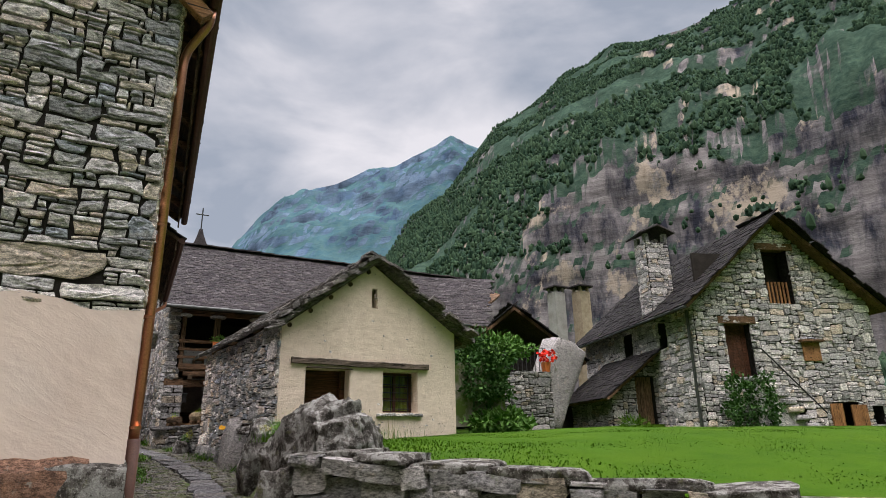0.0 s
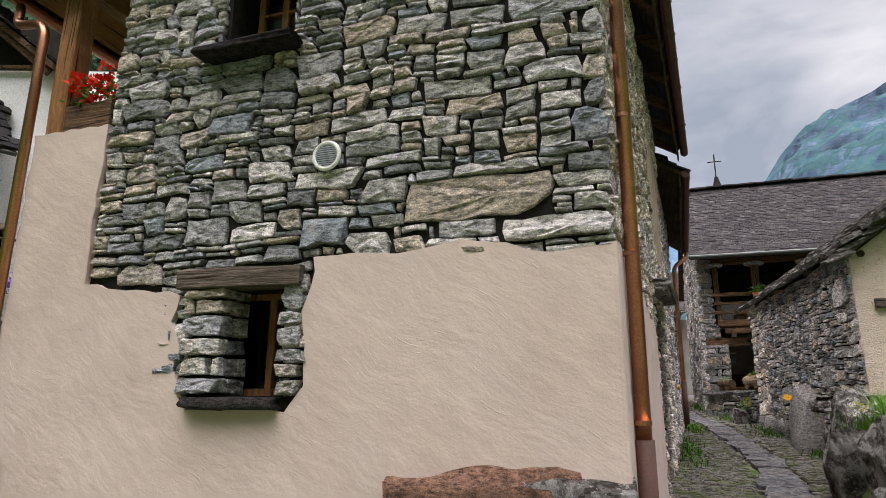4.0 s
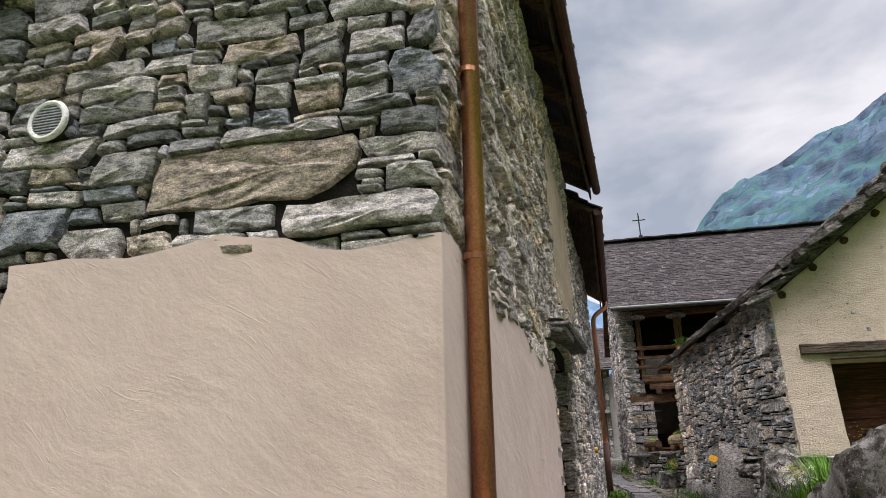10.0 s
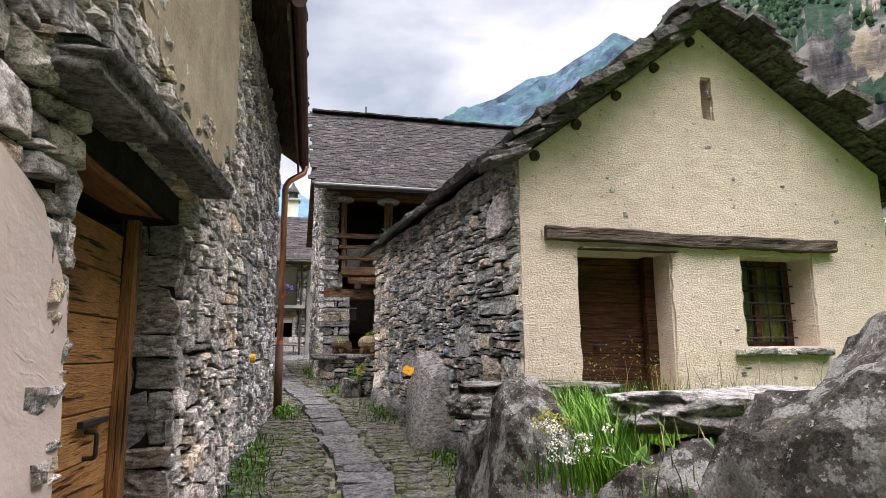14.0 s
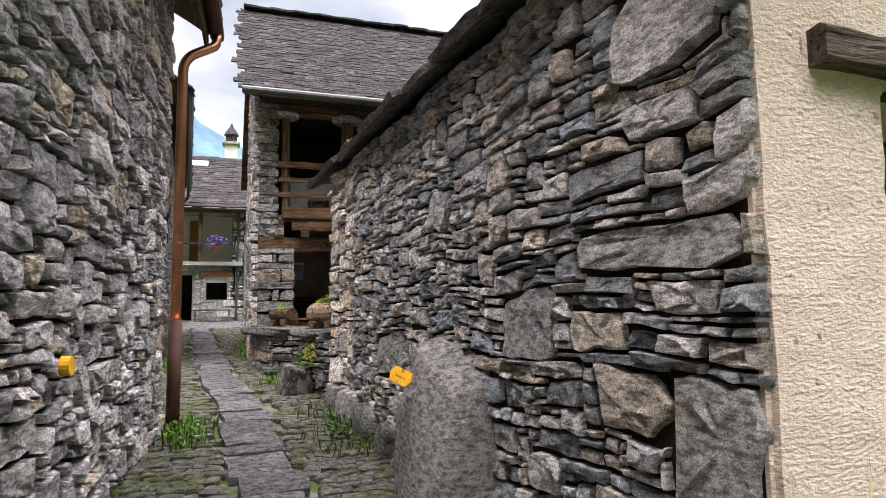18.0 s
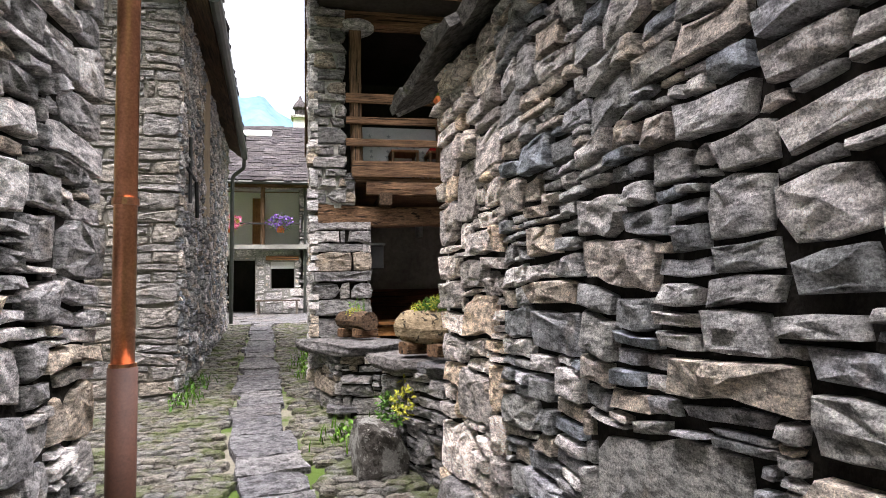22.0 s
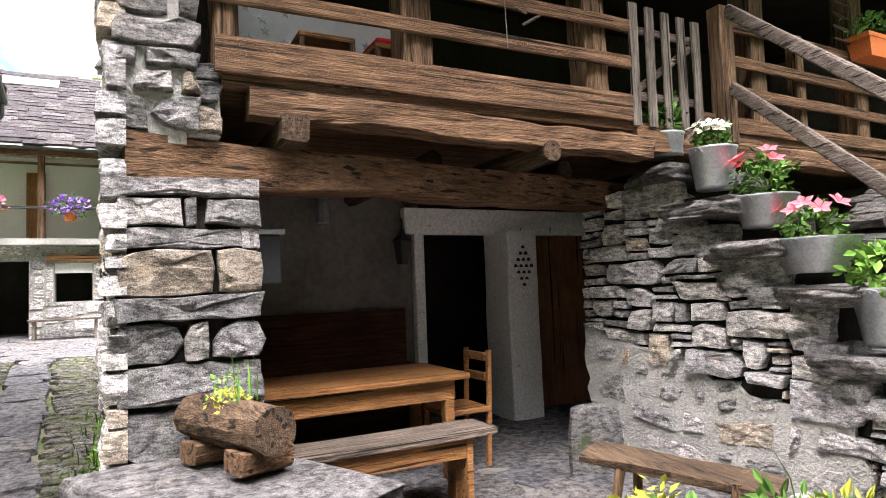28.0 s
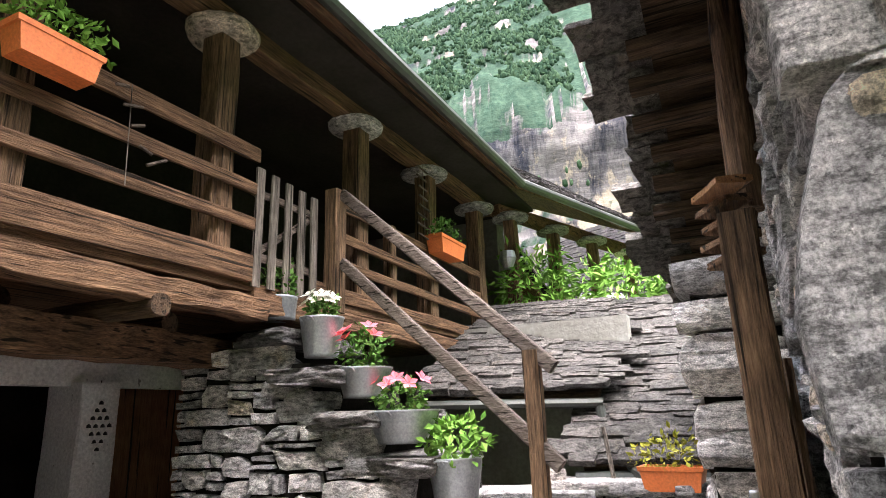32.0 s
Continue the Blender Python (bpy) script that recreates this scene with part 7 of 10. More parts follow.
def low_walls():
    lw = thing("low_wall", (2.5, 21.4, 1.4), "low dry-stone wall with thick flat capstones by the porch", "wall")
    g = random.Random(21)
    pts = [(2.06, 22.05), (2.30, 21.05), (2.80, 20.72), (2.92, 21.4)]
    bm = bmesh.new()
    loft(bm, [[(*p, 1.25) for p in pts], [(*p, 2.02) for p in pts]])
    bmesh.ops.recalc_face_normals(bm, faces=bm.faces[:])
    b = part("core", bm, MORTAR, lw)
    for k, (a, c) in enumerate(zip(pts[:2], pts[1:3])):
        P = wall_between(a, c)
        if k == 0:
            P = wall_between(a, c)
        rubble(b, P, 0, math.hypot(c[0] - a[0], c[1] - a[1]), 1.35, 2.05, lambda u, v: True, STONE_GREY, 24 + k, 0.022, 2.3, (0.03, 0.07), 60, (0.5, 1.8), warp=0.03)
    rock("capstone", (2.43, 21.5, 2.075), (0.74, 1.25, 0.12), 690, PAVING["obj"], parent=lw, cuts=12, amp=0.06, flat=0.94, rz=24)
    pts = [(2.60, 19.95), (2.90, 18.95), (3.35, 18.95), (3.2, 20.2)]
    bm = bmesh.new()
    loft(bm, [[(*p, 1.2) for p in pts], [(*p, 2.0) for p in pts]])
    bmesh.ops.recalc_face_normals(bm, faces=bm.faces[:])
    b = part("core", bm, MORTAR, lw)
    P = wall_between((2.60, 19.95), (2.90, 18.95))
    rubble(b, P, 0, 1.04, 1.25, 2.04, lambda u, v: True, STONE_GREY, 27, 0.022, 2.6, (0.02, 0.06), 40, (0.5, 1.6), warp=0.04)
    P = wall_between((3.2, 20.2), (2.60, 19.95))
    rubble(b, P, 0, 0.65, 1.25, 2.04, lambda u, v: True, STONE_GREY, 28, 0.03, 2.4, (0.02, 0.05), 20, (0.5, 1.6), warp=0.04)
    rock("capstone", (2.86, 19.78, 2.075), (0.62, 0.85, 0.1), 691, PAVING["obj"], parent=lw, cuts=12, amp=0.07, flat=0.93, rz=17)
    rock("capstone", (3.03, 19.2, 2.07), (0.5, 0.62, 0.1), 692, PAVING["obj"], parent=lw, cuts=12, amp=0.07, flat=0.93, rz=10)
    rock("foot_boulder", (2.48, 19.6, 1.42), (0.4, 0.55, 0.5), 694, ROCK, "low mossy boulder at the foot of the wall", cuts=12, amp=0.2, flat=0.6, rz=12, category="boulder")
    iv = thing("wall_ivy", (2.62, 19.6, 1.5), "small green creeper spilling over the low wall", "plant")
    foliage("leaves", (2.60, 19.7, 1.72), (0.09, 0.3, 0.16), 260, 0.045, LEAF, iv, 211)
    foliage("leaves", (2.66, 19.35, 1.85), (0.08, 0.18, 0.12), 120, 0.04, LEAF_YELLOW, iv, 212)


low_walls()


# ---- far house across the court ----
def build_court_house():
    h = thing("court_house", (0, 33.5, 2.1), "pale stone house with flowered balcony across the court", "house")
    F = wall_between((-4.5, 33.5), (1.95, 33.5))
    u = lambda x: x + 4.5
    holes = [(u(-1.1), u(0.32), 2.1, 3.68), (u(0.75), u(1.42), 2.84, 3.62), (u(-3.8), u(1.55), 4.12, 5.75)]
    w = wall_body("front_wall", F, 0, 6.45, 1.9, lambda a: 5.85, holes, 0.4, PLASTER_GREY, h, "pale stone and mortar wall")
    rubble(w, F, 2.6, 6.45, 2.1, 5.85, lambda a, v: True, STONE_COOL, 28, 0.08, 1.9, (0.012, 0.03), 60, (5.5, 3), holes=holes, gap=0.03)
    part("dark_room", boxed(-4, 1.5, 35.6, 35.7, 2.0, 4.0), DARK_ROOM, h)
    part("balcony_back", boxed(-4, 1.8, 35.0, 35.1, 4.0, 5.9), WHITEWASH, h)
    part("balcony_floor", boxed(-4, 1.9, 33.2, 35.1, 3.98, 4.1), PLASTER_GREY, h)
    part("window_lintel", timber((0.62, 33.46, 3.72), (1.55, 33.46, 3.72), 0.12, 0.13, 0.006), NEWWOOD_X, h, "brown timber lintel")
    part("white_blind", boxed(0.75, 1.42, 33.56, 33.6, 3.42, 3.62), WHITE_PAINT, h, "white roller blind")
    part("bay_post", timber((0.53, 33.45, 4.1), (0.53, 33.45, 5.8), 0.12, 0.12, 0.005), WOOD_Z, h)
    part("balcony_door", boxed(0.1, 0.45, 34.9, 34.98, 4.1, 5.7), NEWWOOD_Z, h)
    part("balcony_rail", timber((-4, 33.3, 4.72), (1.6, 33.3, 4.72), 0.05, 0.05, 0.003), BLACK, h)
    part("plate", timber((-4.6, 33.3, 5.85), (2.0, 33.3, 5.85), 0.14, 0.14, 0.006), WOOD_X, h)
    r = roof_bed("roof", [(-4.8, 33.0, 5.92), (2.3, 33.0, 5.92), (2.3, 36.6, 8.35), (-4.8, 36.6, 8.35)], 0.08, WOOD_X, h)
    roof_bed("roof_slope", [(2.3, 36.6, 8.35), (-4.8, 36.6, 8.35), (-4.8, 40, 5.9), (2.3, 40, 5.9)], 0.08, WOOD_X, h)
    P = Plane((-4.8, 33.0, 5.92), (1, 0, 0), (0, 3.6, 2.43))
    slates(r, P, 0, 7.1, -0.05, 4.3, 0.2, 0.36, 0.03, SLATE, 49, 0, (5, 1))
    part("gutter", tube([(-4.8, 32.95, 5.88), (2.3, 32.95, 5.86)], 0.05, 8), GUTTER, h)
    part("downpipe", tube([(1.75, 33.38, 5.85), (1.72, 33.38, 2.1)], 0.04, 8), GUTTER, h)
    sp = part("solar_panel", boxed(0, 1.15, 0, 0.5, 0, 0.03, 0, Matrix.Translation((-0.55, 35.9, 7.95)) @ pose(0, 0, 0, 34)), WHITE_PAINT, h, "pale panel on the roof")
    wall_body("side_wall", wall_between((1.95, 33.5), (1.95, 39)), 0, 5.5, 1.9, lambda a: 5.9 + 0.6 * min(a, 5.5 - a), [], 0.4, PLASTER_GREY, h, breaks=(2.75,))
    # wall added to block the bright strip of far ridge in the gap
    part("yard_wall", boxed(1.96, 7.0, 33.7, 34.0, 1.9, 5.6), PLASTER_GREY, h, "plain grey yard wall")
    b = thing("court_bench", (0.8, 33.2, 2.1), "thin wooden bench against the house wall", "bench")
    part("seat", boxed(0.35, 1.6, 33.0, 33.3, 2.47, 2.51, 0.008), GREYWOOD_X, b)
    for x in (0.45, 1.5):
        part("leg", boxed(x - 0.03, x + 0.03, 33.05, 33.25, 2.09, 2.47, 0.005), GREYWOOD_Z, b)
    for k, (x, mat, m2) in enumerate(((-0.35, PETAL_PINK, LEAF_YELLOW), (1.05, PETAL_VIOLET, LEAF), (-1.4, PETAL_VIOLET, LEAF))):
        t = thing("flower_basket", (x, 33.2, 4.7), "trailing balcony flowers in bloom", "plant", "balcony flowers")
        foliage("leaves", (x, 33.15, 4.72), (0.32, 0.2, 0.2), 260, 0.075, m2, t, 31 + k)
        foliage("flower_mass", (x, 33.08, 4.76), (0.34, 0.2, 0.2), 190, 0.07, mat, t, 41 + k, slim=0.9)
        part("pot", tube([(x, 33.2, 4.45), (x, 33.2, 4.62)], [0.1, 0.14], 12), TERRACOTTA, t)
    return h


build_court_house()

# ---- the tall stone house behind the lawn ----
def build_lawn_house():
    h = thing("lawn_house", (22, 17, 1.4), "tall grey stone house with chimney and slate gable roof", "house")
    d = Vector((0.94, -0.34, 0)).normalized()
    bk = Vector((0.34, 0.94, 0)).normalized()
    o = Vector((20.5, 16.0, 0))
    G = Plane(o, d)
    wd = 8.0
    top = lambda u: 6.75 + min(u, wd - u) * 0.88
    holes = [(3.45, 4.65, 6.7, 9.0), (1.25, 2.35, 3.75, 5.85), (5.4, 6.6, 0.6, 2.75), (3.6, 4.25, 1.4, 2.5), (7.2, 7.7, 1.9, 2.6)]
    w = wall_body("gable_wall", G, 0, wd, 0.2, top, holes, 0.6, MORTAR, h, "rough grey stone gable", breaks=(wd / 2,))
    rubble(w, G, 0, wd, 0.9, 10.4, lambda u, v: v < top(u) - 0.05, STONE_COOL, 29, 0.07, 2.2, (0.04, 0.09), 60, (3, 4), holes=holes, gap=0.014)
    Lw = Plane(o + bk * 11, -bk)
    lh = [(4.8, 5.7, 4.6, 6.3), (8.2, 8.9, 5.2, 6.4)]
    w2 = wall_body("west_wall", Lw, 0, 11, 0.5, lambda u: 6.75, lh, 0.6, MORTAR, h, "rough grey stone wall")
    rubble(w2, Lw, 0, 11, 1.3, 6.75, lambda u, v: True, STONE_COOL, 30, 0.07, 2.2, (0.04, 0.09), 40, (9, 4), holes=lh, gap=0.014)
    part("dark_inside", boxed(0.8, 7.2, 0.8, 0.9, 0.5, 9.0, 0, Matrix.Translation(o) @ Matrix.Rotation(math.atan2(d.y, d.x), 4, "Z")), DARK_ROOM, h)
    part("dark_side", boxed(0.75, 0.85, 0.9, 10.5, 2.0, 6.6, 0, Matrix.Translation(o) @ Matrix.Rotation(math.atan2(d.y, d.x), 4, "Z")), DARK_ROOM, h)
    for q, lab in ((holes[0], "wooden loft railing"),):
        bm = bmesh.new()
        for k in range(7):
            uu = q[0] + 0.08 + k * 0.17
            box(bm, uu - 0.04, uu + 0.04, q[2], q[2] + 0.95, -0.2, -0.16, 0, G.mat())
        part("loft_rail", bm, NEWWOOD_Z, h, lab)
    for q in holes[:2]:
        part("lintel", boxed(q[0] - 0.25, q[1] + 0.3, q[3] - 0.02, q[3] + 0.28, -0.3, 0.08, 0.02, G.mat()), WOOD_X, h)
    board_door("door_panel", h, Plane(G.at(0, 0, -0.3), G.u), holes[1][0], holes[1][1], holes[1][2], holes[1][3], 0.0, DOORWOOD, 5, 0.05, "dark wooden shutter", True)
    board_door("door_leaf", h, Plane(G.at(0, 0, 0.12), G.u), 5.25, 5.8, 0.9, 2.7, 0.0, NEWWOOD_Z, 3, 0.05, "open orange-brown door leaf", True)
    board_door("door_leaf", h, Plane(G.at(0, 0, 0.16), G.u), 6.15, 6.85, 0.85, 2.65, 0.0, NEWWOOD_Z, 3, 0.05, "open orange-brown door leaf", True)
    sg = part("wall_plaque", boxed(4.5, 5.3, 4.35, 5.1, 0.08, 0.13, 0.02, G.mat()), NEWWOOD_X, h, "carved wooden plaque with a little roof")
    part("plaque_roof", boxed(4.4, 5.4, 5.1, 5.2, 0.06, 0.3, 0.02, G.mat()), WOOD_X, sg)
    # outside stair
    for k in range(9):
        uu = 1.7 + k * 0.28
        z = 3.6 - k * 0.29
        c = G.at(uu + 0.2, z, 0.55)
        rock("step", c, (0.62, 1.0, 0.22), 720 + k, STONE_COOL["obj"], parent=h, cuts=3, amp=0.08, flat=0.92, rz=-20)
        part("step_base", boxed(uu - 0.06, uu + 0.38, 0.3, z - 0.05, 0.02, 0.92, 0.02, G.mat()), STONE_COOL["obj"], h)
    part("stair_rail", tube([G.at(1.6, 4.7, 1.0), G.at(2.0, 4.7, 1.0), G.at(4.3, 2.3, 1.0)], 0.03, 6), BLACK, h)
    # roof
    ax = o + d * (wd / 2) - bk * 0.5 + Vector((0, 0, 10.45))
    bx = ax + bk * 12
    l0 = o - d * 0.55 - bk * 0.5 + Vector((0, 0, 6.45))
    l1 = l0 + bk * 12
    r0 = o + d * (wd + 0.55) - bk * 0.5 + Vector((0, 0, 6.45))
    r1 = r0 + bk * 12
    r = roof_bed("roof", [l0, ax, bx, l1], 0.12, WOOD_X, h)
    r["label"] = "dark stone slate roof"
    roof_bed("roof_slope", [ax, r0, r1, bx], 0.12, WOOD_X, h)
    PL = Plane(l1, -bk, ax - l0)
    sl = (ax - l0).length
    slates(r, PL, 0, 12.1, -0.05, sl, 0.24, 0.42, 0.045, SLATE_MOSSY_SHADED, 50, 60, (12, 2))
    PR = Plane(r0, bk, ax - r0)
    slates(r, PR, -0.1, 2.0, -0.05, sl, 0.24, 0.42, 0.045, SLATE_MOSSY_SHADED, 51, 0, (0, 0))
    part("gutter", tube([l0 - Vector((0, 0, 0.05)) - d * 0.05, l1 - Vector((0, 0, 0.05)) - d * 0.05], 0.07, 8), GUTTER, h)
    part("downpipe", tube([o - d * 0.12 + bk * 0.25 + Vector((0, 0, 6.4)), o - d * 0.12 + bk * 0.25 + Vector((0, 0, 1.2))], 0.06, 8), GUTTER, h)
    c = o + bk * 3.2 + d * 0.35
    ch = part("chimney", boxed(-0.55, 0.55, -0.5, 0.5, 6.4, 10.1, 0, Matrix.Translation((c.x, c.y, 0)) @ Matrix.Rotation(-0.347, 4, "Z")), MORTAR, h, "stone chimney with a slab hat")
    for sgn, pl in ((0, Plane((c.x, c.y, 0) - d * 0.55 - bk * 0.5 if False else Vector((c.x, c.y, 0)) - d * 0.55 - bk * 0.5, d)), (1, Plane(Vector((c.x, c.y, 0)) - d * 0.55 + bk * 0.5, -bk))):
        rubble(ch, pl, 0, 1.1 if sgn == 0 else 1.0, 6.4, 10.1, lambda u, v: True, STONE_COOL, 60 + sgn, 0.05, 2.4, (0.03, 0.06), 40, (0, 8), gap=0.012)
    for k in range(4):
        sx, sy = (-0.5 if k % 2 else 0.5), (-0.45 if k < 2 else 0.45)
        cc = Vector((c.x, c.y, 0)) + d * sx * 0.9 + bk * sy * 0.9
        part("hat_leg", boxed(cc.x - 0.1, cc.x + 0.1, cc.y - 0.1, cc.y + 0.1, 10.1, 10.5), STONE_COOL["obj"], ch)
    for sg2 in (-1, 1):
        part("hat_slab", boxed(-0.05, 0.9, -0.8, 0.8, -0.04, 0.04, 0.01, Matrix.Translation((c.x, c.y, 10.85)) @ Matrix.Rotation(-0.347, 4, "Z") @ pose(0, 0, 0, 0, 24 * sg2, 0 if sg2 > 0 else 180) if sg2 > 0 else Matrix.Translation((c.x, c.y, 10.85)) @ Matrix.Rotation(-0.347 + math.pi, 4, "Z") @ pose(0, 0, 0, 0, 24, 0)), SLATE["obj"], ch)
    # lean-to
    s0 = o + bk * 3.4 - d * 0.02
    Lp = Plane(s0 - d * 2.2 + bk * 4.6, -bk)
    w3 = wall_body("lean_to_wall", Lp, 0, 4.6, 0.8, lambda u: 3.3, [], 0.4, MORTAR, h)
    rubble(w3, Lp, 0, 4.6, 1.2, 3.3, lambda u, v: True, STONE_GREY, 62, 0.06, 2.2, (0.03, 0.07), 30, (3, 2), gap=0.014)
    Lf = Plane(s0 - d * 2.2, d)
    ld = [(1.15, 2.0, 0.8, 4.1)]
    w4 = wall_body("lean_to_front", Lf, 0, 2.2, 0.8, lambda u: 3.3 + u * 0.75, ld, 0.4, MORTAR, h)
    rubble(w4, Lf, 0, 2.2, 1.2, 5.0, lambda u, v: v < 3.25 + u * 0.75, STONE_GREY, 63, 0.06, 2.2, (0.03, 0.07), 30, (1, 2), holes=ld, gap=0.014)
    board_door("lean_to_door", h, Plane(Lf.at(0, 0, -0.25), Lf.u), 1.15, 2.0, 0.9, 4.1, 0.0, WOOD_Z, 5, 0.05, "dark plank door", True)
    q0 = s0 - d * 2.6 - bk * 0.4 + Vector((0, 0, 3.15))
    q1 = q0 + bk * 5.4
    t0 = s0 - bk * 0.4 + Vector((0, 0, 5.15))
    r3 = roof_bed("lean_to_roof", [q0, t0, t0 + bk * 5.4, q1], 0.1, WOOD_X, h)
    P3 = Plane(q1, -bk, t0 - q0)
    slates(r3, P3, 0, 5.4, -0.05, (t0 - q0).length, 0.22, 0.4, 0.045, SLATE_MOSSY_SHADED, 52, 0, (0, 0))


build_lawn_house()


def back_buildings():
    h = thing("back_barn", (26, 30, 2), "dark open-gabled barn with twin chimneys", "house")
    part("wall_block", boxed(-3.0, 3.0, -4, 4, 1.5, 6.5, 0, Matrix.Translation((20.6, 29.6, -0.75)) @ pose(0, 0, 0, 0, 0, -25)), MORTAR, h)
    m = Matrix.Translation((20.6, 29.6, -0.75)) @ pose(0, 0, 0, 0, 0, -25)
    c = [m @ Vector(p) for p in ((-3.6, -4.8, 6.0), (0, -4.8, 8.9), (0, 4.5, 8.9), (-3.6, 4.5, 6.0), (3.6, -4.8, 6.0), (3.6, 4.5, 6.0))]
    r = roof_bed("roof", [c[0], c[1], c[2], c[3]], 0.15, WOOD_X, h)
    roof_bed("roof_slope", [c[1], c[4], c[5], c[2]], 0.15, WOOD_X, h)
    P = Plane(c[4], c[5] - c[4], c[1] - c[4])
    slates(r, P, 0, 9.3, 0, 4.6, 0.28, 0.5, 0.05, SLATE_MOSSY_SHADED, 53, 0, (0, 0))
    P = Plane(c[3], c[0] - c[3], c[1] - c[0])
    slates(r, P, 0, 9.3, 0, 4.6, 0.28, 0.5, 0.05, SLATE_MOSSY_SHADED, 54, 0, (0, 0))
    for x, y, mat in ((27.9, 32.9, PLASTER_GREY), (29.3, 31.9, PLASTER_TAN)):
        part("chimney", boxed(x - 0.45, x + 0.45, y - 0.45, y + 0.45, 2.0, 11.4, 0.03), mat, h)
        part("chimney_cap", boxed(x - 0.65, x + 0.65, y - 0.65, y + 0.65, 11.7, 11.82, 0.02), SLATE["obj"], h)
        for k in range(4):
            part("cap_leg", boxed(x + (0.25 if k % 2 else -0.4), x + (0.4 if k % 2 else -0.25), y + (0.25 if k < 2 else -0.4), y + (0.4 if k < 2 else -0.25), 11.38, 11.71), mat, h)
    rock("leaning_slab_rock", (18.3, 22.3, 4.0), (1.9, 1.2, 3.9), 730, STONE_GREY["obj"], "huge pale slab of bare rock beside steps", cuts=7, amp=0.1, flat=0.85, tilt=(0, 24), rz=-20)
    tw = thing("terrace_wall", (15, 21, 2), "dry-stone terrace wall with rough steps", "wall")
    T = wall_between((13.4, 20.5), (16.6, 20.2))
    w = wall_body("wall_core", T, 0, 3.2, 1.4, lambda u: 4.2, [], 0.6, MORTAR, tw)
    rubble(w, T, 0, 3.2, 1.6, 4.2, lambda u, v: True, STONE_GREY, 64, 0.06, 2.4, (0.03, 0.08), 40, (3, 3), gap=0.014)
    bm = bmesh.new()
    for k in range(9):
        tube([(14.6 + 0.22 * k, 20.4, 4.2), (14.6 + 0.22 * k, 20.4, 5.2)], 0.015, 5, bm)
    tube([(14.5, 20.4, 5.2), (16.5, 20.4, 5.2)], 0.02, 5, bm)
    part("iron_rail", bm, BLACK, tw)
    gp = thing("geranium_pot", (16.4, 20.3, 4.9), "pink geraniums on the terrace", "plant")
    part("pot", tube([(16.4, 20.3, 4.2), (16.4, 20.3, 4.6)], [0.15, 0.22], 12), TERRACOTTA, gp)
    foliage("flower_mass", (16.4, 20.2, 4.85), (0.35, 0.3, 0.25), 120, 0.14, PETAL_RED, gp, 3, slim=0.9)
    b = thing("climbing_shrub", (12.4, 18.6, 1.8), "dense dark green climbing shrub beside the cottage", "shrub")
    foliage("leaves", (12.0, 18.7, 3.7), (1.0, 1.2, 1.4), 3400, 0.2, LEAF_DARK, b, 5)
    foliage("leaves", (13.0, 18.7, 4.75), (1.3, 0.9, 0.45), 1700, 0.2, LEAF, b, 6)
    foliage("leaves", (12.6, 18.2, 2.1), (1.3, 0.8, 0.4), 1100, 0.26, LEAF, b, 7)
    part("stem", timber((12.4, 18.7, 1.6), (12.5, 18.8, 3.8), 0.14, 0.14, 0.02, True), WOOD_Z, b)
    b = thing("rose_bush", (21.2, 14.7, 1.4), "dark green bush at the foot of the house", "shrub")
    foliage("leaves", (21.3, 14.6, 2.5), (1.2, 0.9, 1.3), 2600, 0.16, LEAF_DARK, b, 8)
    foliage("grass_tuft", (18.9, 18.2, 1.9), (0.6, 0.5, 0.4), 600, 0.3, BLADE, b, 9, slim=0.1)


back_buildings()


